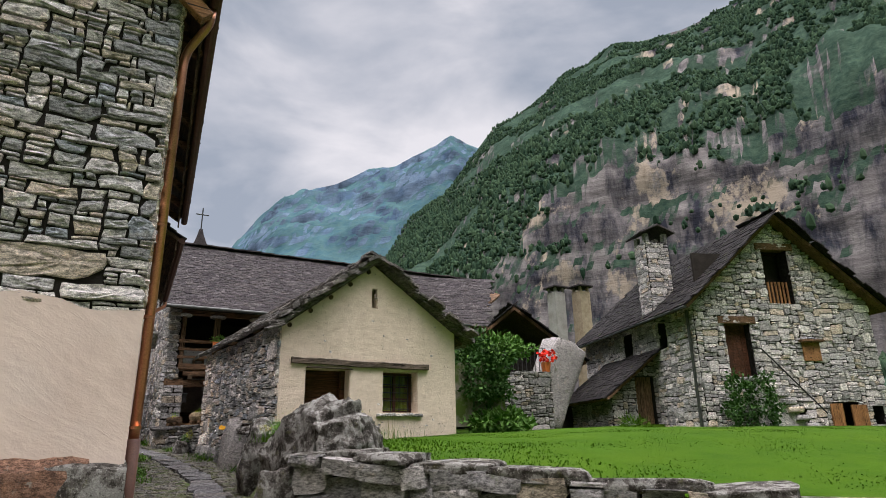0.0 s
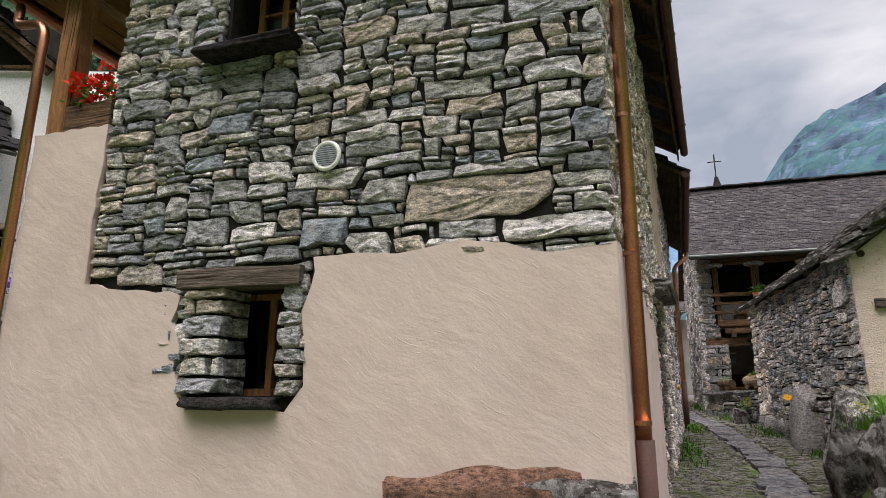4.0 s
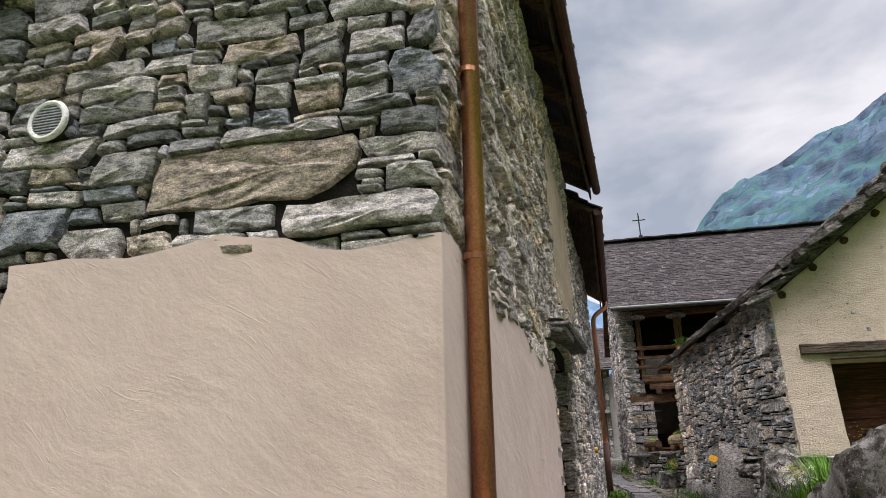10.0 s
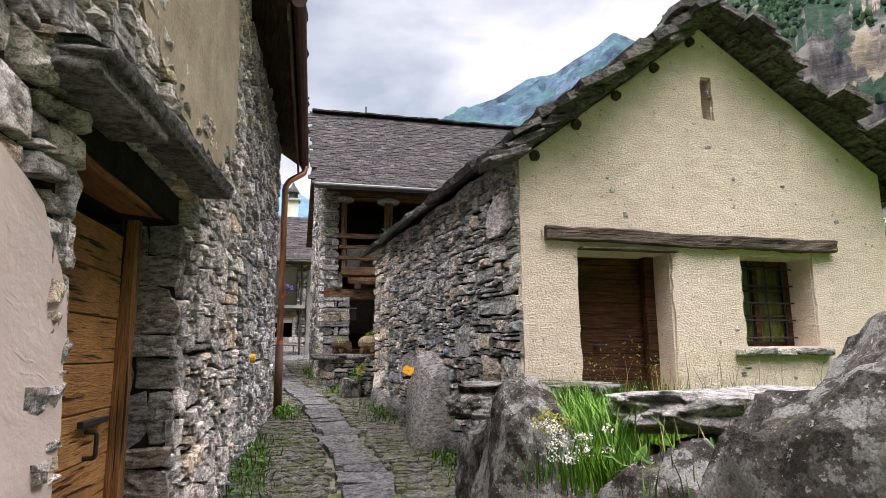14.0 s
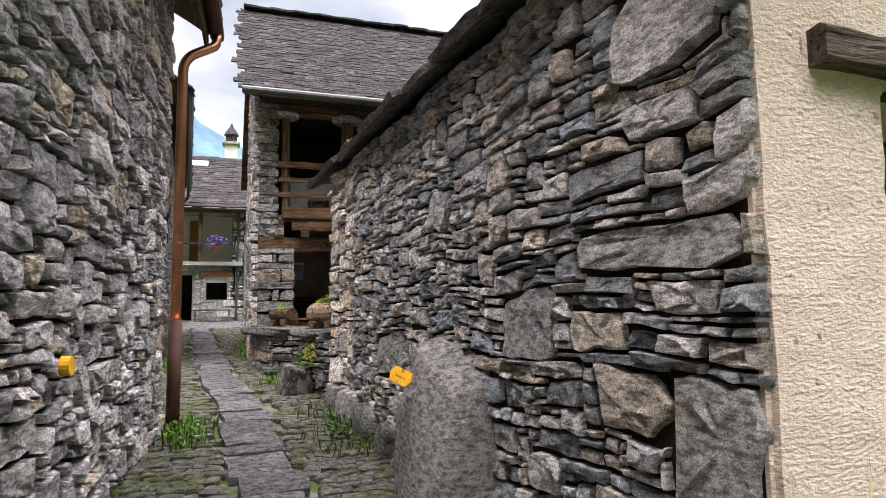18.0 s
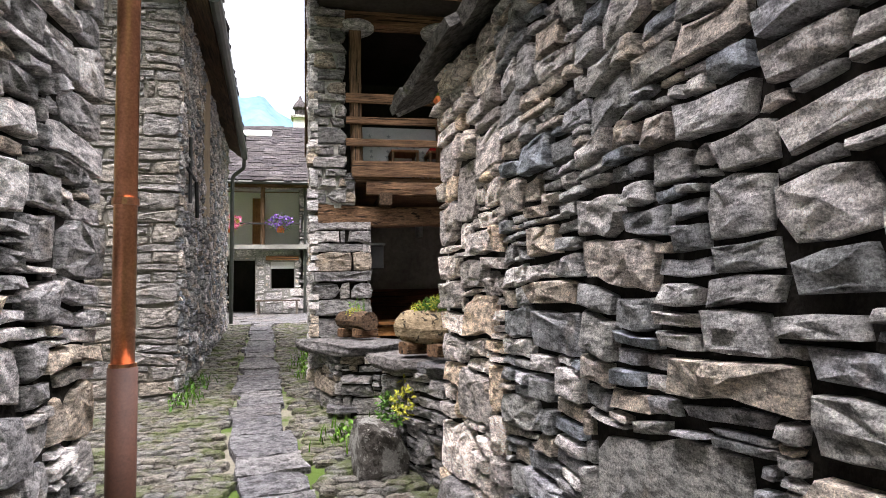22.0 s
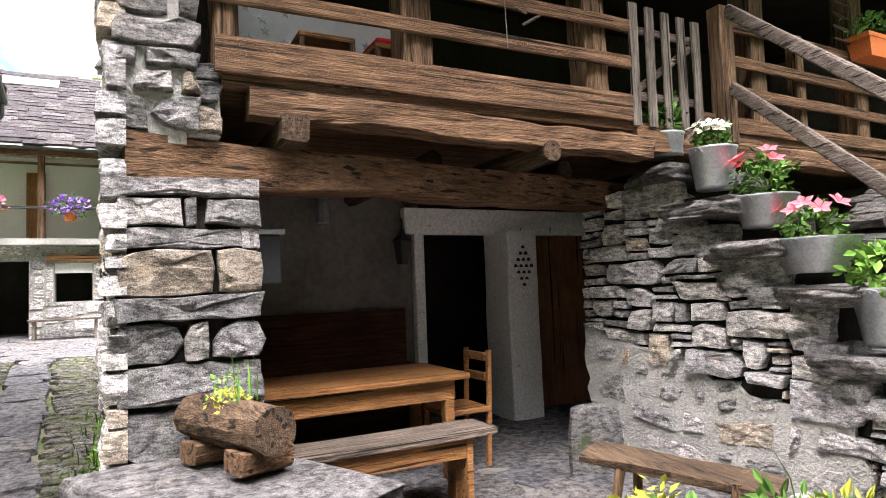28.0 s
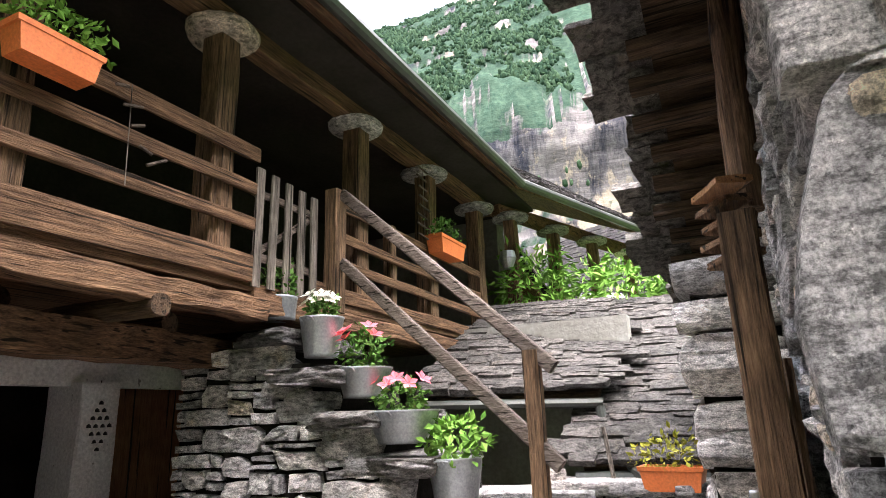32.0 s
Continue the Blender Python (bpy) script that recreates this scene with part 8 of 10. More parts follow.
# ---- dry-stone wall and boulders at the lawn's edge ----
def lawn_wall():
    lw = thing("lawn_wall", (4.5, 5.5, 0.6), "tumbledown dry-stone wall with mossy flat capstones", "wall")
    g = random.Random(33)
    a, b = Vector((2.55, 7.95, 0)), Vector((7.6, 1.6, 0))
    d = (b - a).normalized()
    L = (b - a).length
    P = Plane(a, d)
    if P.n.x > 0:
        P = Plane(b, -d)
    base = []
    for k in range(30):
        t = k / 29
        base.append(t)
    topz = lambda s: 1.52 - 0.088 * s
    core = bmesh.new()
    for k in range(12):
        s0, s1 = L * k / 12, L * (k + 1) / 12
        p, q = a + d * s0, a + d * s1
        nn = Vector((d.y, -d.x, 0))
        pts = [p - nn * 0.2, q - nn * 0.2, q + nn * 0.22, p + nn * 0.22]
        loft(core, [[(v.x, v.y, 0.0) for v in pts], [(v.x, v.y, topz(s1) - 0.14) for v in pts]])
    bmesh.ops.recalc_face_normals(core, faces=core.faces[:])
    part("core", core, MORTAR, lw)
    items = []
    s = 0.0
    side = Vector((-d.y, d.x, 0))
    side = side if side.x < 0 or side.y < 0 else -side
    while s < L:
        z = 0.1
        w = g.uniform(0.3, 0.6)
        while z < topz(s) - 0.12:
            h = min(g.uniform(0.12, 0.32), topz(s) - 0.1 - z)
            c = a + d * (s + g.uniform(-0.06, 0.06) + w / 2) + side * g.uniform(0.14, 0.24)
            items.append((s, g.randrange(len(BLOCKS)), Matrix.Translation((c.x, c.y, z + h / 2)) @ Matrix.Rotation(math.atan2(d.y, d.x) + g.uniform(-0.15, 0.15), 4, "Z") @ pose(0, 0, 0, g.uniform(-8, 8), g.uniform(-8, 8), 0) @ Matrix.Diagonal((w * g.uniform(0.9, 1.1), 0.36, h * 1.03, 1))))
            z += h
        s += w * 0.96
    lay(lw, "stone", BLOCKS, items, STONE_GREY, 300, "stones", smooth=False)
    s = -0.2
    k = 0
    while s < L:
        w = g.uniform(0.6, 1.25)
        c = a + d * (s + w / 2) + side * g.uniform(-0.05, 0.1)
        rock("capstone", (c.x, c.y, topz(s + w / 2) - 0.07 + g.uniform(-0.02, 0.03)), (w, g.uniform(0.5, 0.75), g.uniform(0.09, 0.16)), 740 + k, ROCK, parent=lw, cuts=6, amp=0.10, flat=0.88, rz=math.degrees(math.atan2(d.y, d.x)) + g.uniform(-9, 9), tilt=(g.uniform(-4, 4), g.uniform(-4, 4)))
        s += w * 0.93
        k += 1
    # big rocks at the corner by the lane
    big = [((2.92, 8.9, 1.02), (1.1, 1.1, 2.1), 801, 20, "tall grey lichen-spotted boulder at the lane's edge"),
           ((3.25, 8.55, 1.55), (1.35, 0.85, 0.75), 802, 35, "dark mossy boulder lying on the wall"),
           ((2.35, 8.35, 0.65), (0.95, 0.8, 1.2), 803, 60, "grey boulder in the lane corner"),
           ((3.0, 8.05, 0.85), (1.1, 0.6, 1.0), 804, -40, "flat-faced grey block in the wall"),
           ((3.55, 10.45, 1.15), (0.9, 0.6, 1.15), 805, 10, "rough grey rock beside the lane"),
           ((2.62, 10.95, 1.26), (0.55, 0.95, 1.2), 806, -8, "rough grey rock beside the lane"),
           ((3.0, 12.1, 1.2), (0.7, 0.9, 0.8), 807, 5, "rough grey rock beside the lane"),
           ((3.10, 11.85, 1.83), (1.15, 0.75, 0.2), 808, -6, "flat stone slab before the cottage door"),
           ((3.74, 10.58, 1.835), (1.5, 0.66, 0.2), 809, 10, "long pale flat slab in the grass"),
           ((2.75, 9.75, 1.15), (0.7, 0.6, 1.0), 810, 20, "low grey stone in the grass")]
    for at, size, seed, rz, lab in big:
        rock("boulder", at, size, seed, STONE_GREY["obj"] if "pale" in lab else ROCK, lab, cuts=26, amp=0.24, flat=0.52 if size[2] > 0.4 else 0.85, rz=rz, group="boulders by the lane", category="boulder")


lawn_wall()

# ---- village west of the corner house ----
def pol(bearing, d, z=0.0):
    return Vector((0.5 + d * math.sin(radians(bearing)), 2.72 + d * math.cos(radians(bearing)), z))


def slab_chimney(parent, at, z0, z1, w, mat):
    c = part("chimney", boxed(at.x - w, at.x + w, at.y - w, at.y + w, z0, z1, 0.02), mat, parent, "plastered chimney with a slab hat")
    for k in range(4):
        dx, dy = (1 if k % 2 else -1) * w * 0.75, (1 if k < 2 else -1) * w * 0.75
        part("hat_leg", boxed(at.x + dx - 0.07, at.x + dx + 0.07, at.y + dy - 0.07, at.y + dy + 0.07, z1, z1 + 0.28), mat, c)
    rock("hat_slab", (at.x, at.y, z1 + 0.32), (w * 2.9, w * 2.9, 0.1), int(z1 * 100), SLATE["obj"], parent=c, cuts=3, amp=0.08, flat=0.95, rz=30)


def build_west_village():
    a = thing("grey_cottage", (-12, 8.5, 2), "grey rendered village house with dark slate roof", "house")
    L, R = pol(-69.3, 13.4), pol(-57.0, 13.6)
    F = Plane(L, R - L)
    W = (R - L).length
    door = (0.55, 1.45, 2.0, 4.42)
    f = wall_body("front_wall", F, 0, W, 1.2, lambda u: 6.45, [door], 0.4, RENDER_SHADED, a, "patched grey render")
    part("door_dark", boxed(0.5, 1.5, 1.9, 4.5, -0.8, -0.7, 0, F.mat()), DARK_ROOM, a)
    part("door_lintel", boxed(0.4, 1.75, 4.4, 4.52, -0.1, 0.06, 0.01, F.mat()), WOOD_X, a)
    part("door_jamb", boxed(1.45, 1.62, 2.0, 4.42, -0.05, 0.04, 0.01, F.mat()), RENDER_SHADED, a)
    Lb = L + Vector((-4.6, 1.0, 0))
    G = Plane(Lb, L - Lb)
    gw = (L - Lb).length
    win = (gw - 1.45, gw - 0.55, 4.95, 6.15)
    top = lambda u: 6.45 + min(u, gw - u) * 0.95
    g = wall_body("gable_wall", G, 0, gw, 1.2, top, [win], 0.4, RENDER_SHADED, a, "rough stone and render", breaks=(gw / 2,))
    bm = bmesh.new()
    for q in ((win[0] - 0.14, win[0], win[2] - 0.14, win[3] + 0.14), (win[1], win[1] + 0.14, win[2] - 0.14, win[3] + 0.14), (win[0], win[1], win[3], win[3] + 0.14), (win[0], win[1], win[2] - 0.14, win[2])):
        box(bm, q[0], q[1], q[2], q[3], -0.2, 0.03, 0, G.mat())
    part("white_surround", bm, WHITE_PAINT, g, "white painted window surround")
    part("win_dark", boxed(win[0], win[1], win[2], win[3], -0.4, -0.36, 0, G.mat()), DARK_ROOM, g)
    part("shutter", boxed(win[0] + 0.02, win[0] + 0.5, win[2], win[3], -0.3, -0.26, 0, G.mat()), WHITE_PAINT, g)
    up = Vector((0, 0, 1))
    back = (Lb - L).normalized()
    e0, e1 = L - F.u * 0.25 + F.n * 0.3 + up * 6.35, R + F.u * 0.3 + F.n * 0.3 + up * 6.35
    r0, r1 = L - F.u * 0.25 + back * (gw / 2) + up * 8.65, R + F.u * 0.3 + back * (gw / 2) + up * 8.65
    r = roof_bed("roof", [e0, e1, r1, r0], 0.1, WOOD_X, a)
    slates(r, Plane(e0, e1 - e0, r0 - e0), 0, (e1 - e0).length, -0.05, (r0 - e0).length, 0.17, 0.34, 0.045, SLATE_MOSSY_SHADED, 81, 120, (1.5, 1.0))
    b0, b1 = L - F.u * 0.25 + back * (gw + 0.3) + up * 6.2, R + F.u * 0.3 + back * (gw + 0.3) + up * 6.2
    roof_bed("roof_slope", [r0, r1, b1, b0], 0.1, WOOD_X, a)
    part("gutter", tube([e0 - up * 0.05 + F.n * 0.04, e1 - up * 0.08 + F.n * 0.04], 0.05, 8), GUTTER, a)
    d = F.at(W * 0.58, 0, 0.1)
    part("downpipe", tube([Vector((d.x, d.y, 6.3)), Vector((d.x, d.y, 2.0))], 0.04, 8), GUTTER, a)
    c = pol(-72.8, 15.2)
    slab_chimney(a, c, 7.4, 8.9, 0.32, RENDER_SHADED)
    # taller white house behind
    b = thing("white_house", (-11, 12, 2), "whitewashed village house with an open timber gable", "house")
    p0, p1 = pol(-63.5, 16.5), pol(-46, 13.2)
    F2 = Plane(p0, p1 - p0)
    W2 = (p1 - p0).length
    wn2 = (W2 * 0.40, W2 * 0.40 + 0.75, 4.2, 5.1)
    w = wall_body("front_wall", F2, 0, W2, 1.5, lambda u: 8.6, [wn2], 0.4, WHITEWASH, b, "rough whitewashed wall")
    bm = bmesh.new()
    for q in ((wn2[0] - 0.13, wn2[0], wn2[2] - 0.13, wn2[3] + 0.13), (wn2[1], wn2[1] + 0.13, wn2[2] - 0.13, wn2[3] + 0.13), (wn2[0], wn2[1], wn2[3], wn2[3] + 0.13), (wn2[0], wn2[1], wn2[2] - 0.13, wn2[2])):
        box(bm, q[0], q[1], q[2], q[3], -0.25, 0.03, 0, F2.mat())
    part("cream_surround", bm, PLASTER_YELLOW, w, "cream window surround")
    part("win_dark", boxed(wn2[0], wn2[1], wn2[2], wn2[3], -0.38, -0.34, 0, F2.mat()), DARK_ROOM, w)
    m = W2 * 0.30
    ap = F2.at(m, 10.05, 0.35)
    l = F2.at(m - 1.7, 8.1, 0.35)
    rr = F2.at(m + 2.2, 8.35, 0.35)
    bk = -F2.n * 6
    r = roof_bed("roof", [l, ap, ap + bk, l + bk], 0.12, WOOD_X, b)
    roof_bed("roof_slope", [ap, rr, rr + bk, ap + bk], 0.12, WOOD_X, b)
    slates(r, Plane(l + bk, -bk, ap - l), 0, 6, -0.05, (ap - l).length, 0.17, 0.3, 0.045, SLATE_MOSSY_SHADED, 82, 60, (6, 1))
    slates(r, Plane(rr, bk, ap - rr), 0, 6, -0.05, (ap - rr).length, 0.17, 0.3, 0.045, SLATE_MOSSY_SHADED, 83, 60, (0, 1))
    part("gable_dark", boxed(m - 1.5, m + 1.6, 8.6, 9.9, -0.5, -0.45, 0, F2.mat()), DARK_ROOM, b)
    part("gable_rafter", timber(F2.at(m - 1.4, 8.3, 0.2), F2.at(m, 9.85, 0.2), 0.1, 0.14, 0.004), WOOD_X, b)
    part("gable_rafter", timber(F2.at(m, 9.85, 0.2), F2.at(m + 1.7, 8.45, 0.2), 0.1, 0.14, 0.004), WOOD_X, b)
    part("gable_beam", timber(F2.at(m - 0.7, 8.62, 0.1), F2.at(m + 1.9, 8.62, 0.1), 0.08, 0.08, 0.004), WOOD_X, b)
    slab_chimney(b, pol(-52.5, 17), 7.5, 9.3, 0.3, WHITEWASH)
    # dark timber house
    t = thing("timber_house", (-13, 4, 2), "dark timber house with balcony and slate roof", "house")
    q0, q1 = pol(-95, 12.5), pol(-72, 12.6)
    F3 = Plane(q0, q1 - q0)
    W3 = (q1 - q0).length
    part("wall", boxed(0, W3, 1.0, 6.2, -0.9, -0.6, 0, F3.mat()), DARKWOOD_Z, t, "dark weathered boards")
    part("balcony_floor", boxed(0, W3, 3.9, 4.02, -0.6, 0.45, 0, F3.mat()), WOOD_X, t)
    for k in range(4):
        u = 0.3 + k * (W3 - 0.4) / 3
        part("balcony_post", timber(F3.at(u, 2.0, 0.35), F3.at(u, 6.0, 0.35), 0.13, 0.13, 0.006), DARKWOOD_Z, t)
    for z in (4.35, 4.75):
        part("balcony_rail", timber(F3.at(0, z, 0.4), F3.at(W3 - 0.9, z, 0.4), 0.05, 0.08, 0.004), WOOD_X, t)
    e0, e1 = F3.at(-0.5, 5.95, 0.6), F3.at(W3 + 0.2, 5.95, 0.6)
    r0, r1 = F3.at(-0.5, 7.6, -2.2), F3.at(W3 - 0.55, 7.6, -2.2)
    r = roof_bed("roof", [e0, e1, r1, r0], 0.12, WOOD_X, t)
    slates(r, Plane(e0, e1 - e0, r0 - e0), 0, (e1 - e0).length, -0.05, (r0 - e0).length, 0.17, 0.34, 0.045, SLATE_MOSSY_SHADED, 84, 80, (3, 1), keep=lambda a, c: a < (e1 - e0).length - 0.24 * c)
    part("gutter", tube([e0 - up * 0.05, e1 - up * 0.05], 0.05, 8), GUTTER, t)
    slab_chimney(t, pol(-82.3, 15.0), 6.9, 8.6, 0.36, PLASTER_GREY)
    fb = thing("flower_box", F3.at(W3 - 2.2, 4.6, 0.5), "red balcony flowers in a wooden box", "plant")
    part("box", boxed(W3 - 2.9, W3 - 1.4, 4.55, 4.75, 0.42, 0.62, 0.01, F3.mat()), WOOD_X, fb)
    cc = F3.at(W3 - 2.15, 4.9, 0.5)
    foliage("flower_mass", cc, (0.6, 0.5, 0.18), 260, 0.1, PETAL_RED, fb, 71, slim=0.9)
    foliage("leaves", cc - up * 0.1, (0.7, 0.5, 0.15), 260, 0.09, LEAF_DARK, fb, 72)
    gb = thing("garden_box", pol(-70.5, 10.5, 2.6), "long box of pink geraniums on a stone wall", "plant")
    cc = pol(-70.5, 10.6, 2.75)
    part("box", boxed(cc.x - 0.6, cc.x + 0.6, cc.y - 0.12, cc.y + 0.12, 2.35, 2.58, 0.01), TERRACOTTA, gb)
    foliage("flower_mass", cc, (0.6, 0.25, 0.14), 240, 0.075, PETAL_PINK, gb, 73, slim=0.9)
    foliage("leaves", cc - up * 0.08, (0.62, 0.25, 0.14), 260, 0.08, LEAF, gb, 74)
    sw = rock("garden_wall", pol(-73, 11.0, 1.8), (3.2, 0.9, 1.6), 833, STONE["obj"], "low rough garden wall below the houses", cuts=9, amp=0.15, flat=0.85, rz=15, category="wall")
    part("handrail", tube(bend([pol(-76.5, 9.6, 2.4), pol(-75, 9.8, 3.6), pol(-73.5, 9.9, 3.65), pol(-69.5, 10.2, 3.6)]), 0.018, 8), ZINC, gb)
    # woodshed with terrace
    s = thing("woodshed", (-8.5, 8, 1.5), "woodshed stacked full of split logs under a stone terrace", "shed")
    s0, s1 = pol(-66, 10.2), pol(-57.3, 10.4)
    F4 = Plane(s0, s1 - s0)
    W4 = (s1 - s0).length
    part("back", boxed(-2.4, W4 + 1.6, 1.0, 2.75, -1.2, -1.1, 0, F4.mat()), WOOD_Z, s)
    part("roof_beam", timber(F4.at(-2.4, 2.78, 0.0), F4.at(W4 + 0.1, 2.78, 0.0), 0.14, 0.14, 0.01, True), WOOD_X, s)
    part("terrace_slab", boxed(-2.4, W4 + 2.6, 2.86, 2.98, -2.4, 0.25, 0.01, F4.mat()), PLASTER_GREY, s, "concrete terrace edge")
    gg = random.Random(88)
    log = bmesh.new()
    pts = [(math.cos(x) * 0.5, math.sin(x) * 0.5) for x in (0.2, 1.7, 3.0, 4.4)]
    loft(log, [[(x, -0.5, z) for x, z in pts], [(x * 0.96, 0.5, z * 0.96) for x, z in pts]])
    lm = bpy.data.meshes.new("split_log")
    bmesh.ops.recalc_face_normals(log, faces=log.faces[:])
    log.to_mesh(lm)
    log.free()
    lm.materials.append(surface("cut_firewood", (0.30, 0.15, 0.055), (0.46, 0.26, 0.11), 9, 70, 0.85, 0.3, 0.005, rand="obj", spread=0.35))
    v = 1.42
    while v < 2.66:
        u = -2.2
        while u < W4 - 0.1:
            sz = gg.uniform(0.13, 0.2)
            ob = link_under("split_log", lm, s)
            ob.matrix_parent_inverse = world_of(s).inverted()
            ob.matrix_basis = F4.mat() @ Matrix.Translation((u, v, -0.35 + gg.uniform(-0.03, 0.03))) @ Matrix.Rotation(math.pi / 2, 4, "X") @ Matrix.Rotation(gg.uniform(0, 6.2), 4, "Y") @ Matrix.Diagonal((sz, 0.5, sz, 1))
            u += sz * 0.86
        v += 0.115
    part("tarred_post", timber(F4.at(W4 + 0.02, 0.9, 0.12), F4.at(W4 + 0.12, 3.6, 0.12), 0.09, 0.09, 0.003), ZINC, s, "grey metal post")
    part("pier", boxed(W4 + 0.75, W4 + 1.2, 1.0, 2.86, -0.4, 0.1, 0.01, F4.mat()), PLASTER_GREY, s)
    for k in range(6):
        part("leaning_pole", timber(F4.at(W4 + 0.25 + 0.09 * k, 1.2, 0.15), F4.at(W4 + 0.4 + 0.08 * k, 2.1 + 0.12 * (k % 3), -0.2), 0.04, 0.04, 0.003, True), (RED if k == 1 else GREYWOOD_Z), s)
    rl = part("terrace_rail", tube([F4.at(W4 - 1.2, 3.98, 0.2), F4.at(W4 + 2.5, 4.05, 0.2)], 0.02, 6), BLACK, s, "dark wire-mesh railing")
    for k in range(10):
        part("baluster", tube([F4.at(W4 + 0.1 + k * 0.26, 2.98, 0.2), F4.at(W4 + 0.1 + k * 0.26, 4.0, 0.2)], 0.012, 6), BLACK, rl)
    v = thing("terrace_flowers", F4.at(W4 + 1, 3.1, 0.0), "violet flowers spilling through the terrace railing", "plant")
    foliage("flower_mass", F4.at(W4 + 1.0, 3.45, 0.1), (0.95, 0.5, 0.28), 900, 0.07, PETAL_VIOLET, v, 75, slim=0.8)
    foliage("leaves", F4.at(W4 + 1.0, 3.3, 0.05), (1.0, 0.5, 0.28), 600, 0.08, LEAF, v, 76)
    part("planter", boxed(W4 + 0.2, W4 + 1.9, 2.98, 3.25, -0.1, 0.15, 0.01, F4.mat()), PLASTER_GREY, v)
    g2 = np.random.default_rng(12)
    pp = [(x, y, ground_z(x, y) - 0.02) for x, y in zip(g2.uniform(-9.5, -5.0, 5200), g2.uniform(5.2, 8.3, 5200))]
    tg = blades("tall_grass", pp, 0.75, 0.022, BLADE, None, 13, 0.7)
    tagged(tg, "tall bright green grass below the woodshed", "grass", kind="stuff")
    tr = thing("garden_tree", pol(-80, 26, 3), "bright green broadleaf tree behind the roofs", "tree")
    cc = pol(-78.0, 27, 12.4)
    part("trunk", timber((cc.x, cc.y, 3.5), (cc.x, cc.y, 12.6), 0.5, 0.5, 0.03, True, taper=0.5), WOOD_Z, tr)
    for k, (dx, dz, rr) in enumerate(((0, 0.8, 2.6), (2.6, 0.2, 2.2), (-2.8, -0.2, 2.3), (4.6, -1.0, 1.8))):
        foliage("crown", (cc.x + dx * 0.3, cc.y + dx, cc.z + dz), (rr, rr, rr * 0.8), 1500, 0.32, LEAF_BRIGHT if k != 2 else LEAF, tr, 90 + k)
    # tap and geraniums of the corner house
    tap = thing("garden_tap", (-4.40, AY - 0.08, 0.3), "brass garden tap on a grey standpipe", "tap")
    part("pipe", tube(bend([(-4.40, AY - 0.1, 0.1), (-4.40, AY - 0.1, 1.40), (-4.40, AY - 0.13, 1.46), (-4.47, AY - 0.2, 1.46)]), 0.018, 10), ZINC, tap)
    part("spout", tube(bend([(-4.46, AY - 0.2, 1.47), (-4.52, AY - 0.24, 1.46), (-4.53, AY - 0.25, 1.38)]), 0.014, 10), ZINC, tap)
    part("lever", boxed(-4.50, -4.44, AY - 0.225, AY - 0.205, 1.50, 1.52, 0.004), ZINC, tap)
    gb = thing("window_box", (-4.05, AY + 0.05, 4.15), "dark wooden box of red geraniums on the loggia wall", "plant")
    part("box", boxed(-4.38, -3.85, AY - 0.02, AY + 0.2, 4.16, 4.42, 0.01), WOOD_X, gb)
    foliage("leaves", (-4.1, AY + 0.08, 4.50), (0.32, 0.18, 0.12), 240, 0.07, LEAF, gb, 77)
    foliage("flower_mass", (-4.08, AY + 0.04, 4.60), (0.30, 0.16, 0.12), 240, 0.06, PETAL_RED, gb, 78, slim=0.95)


build_west_village()


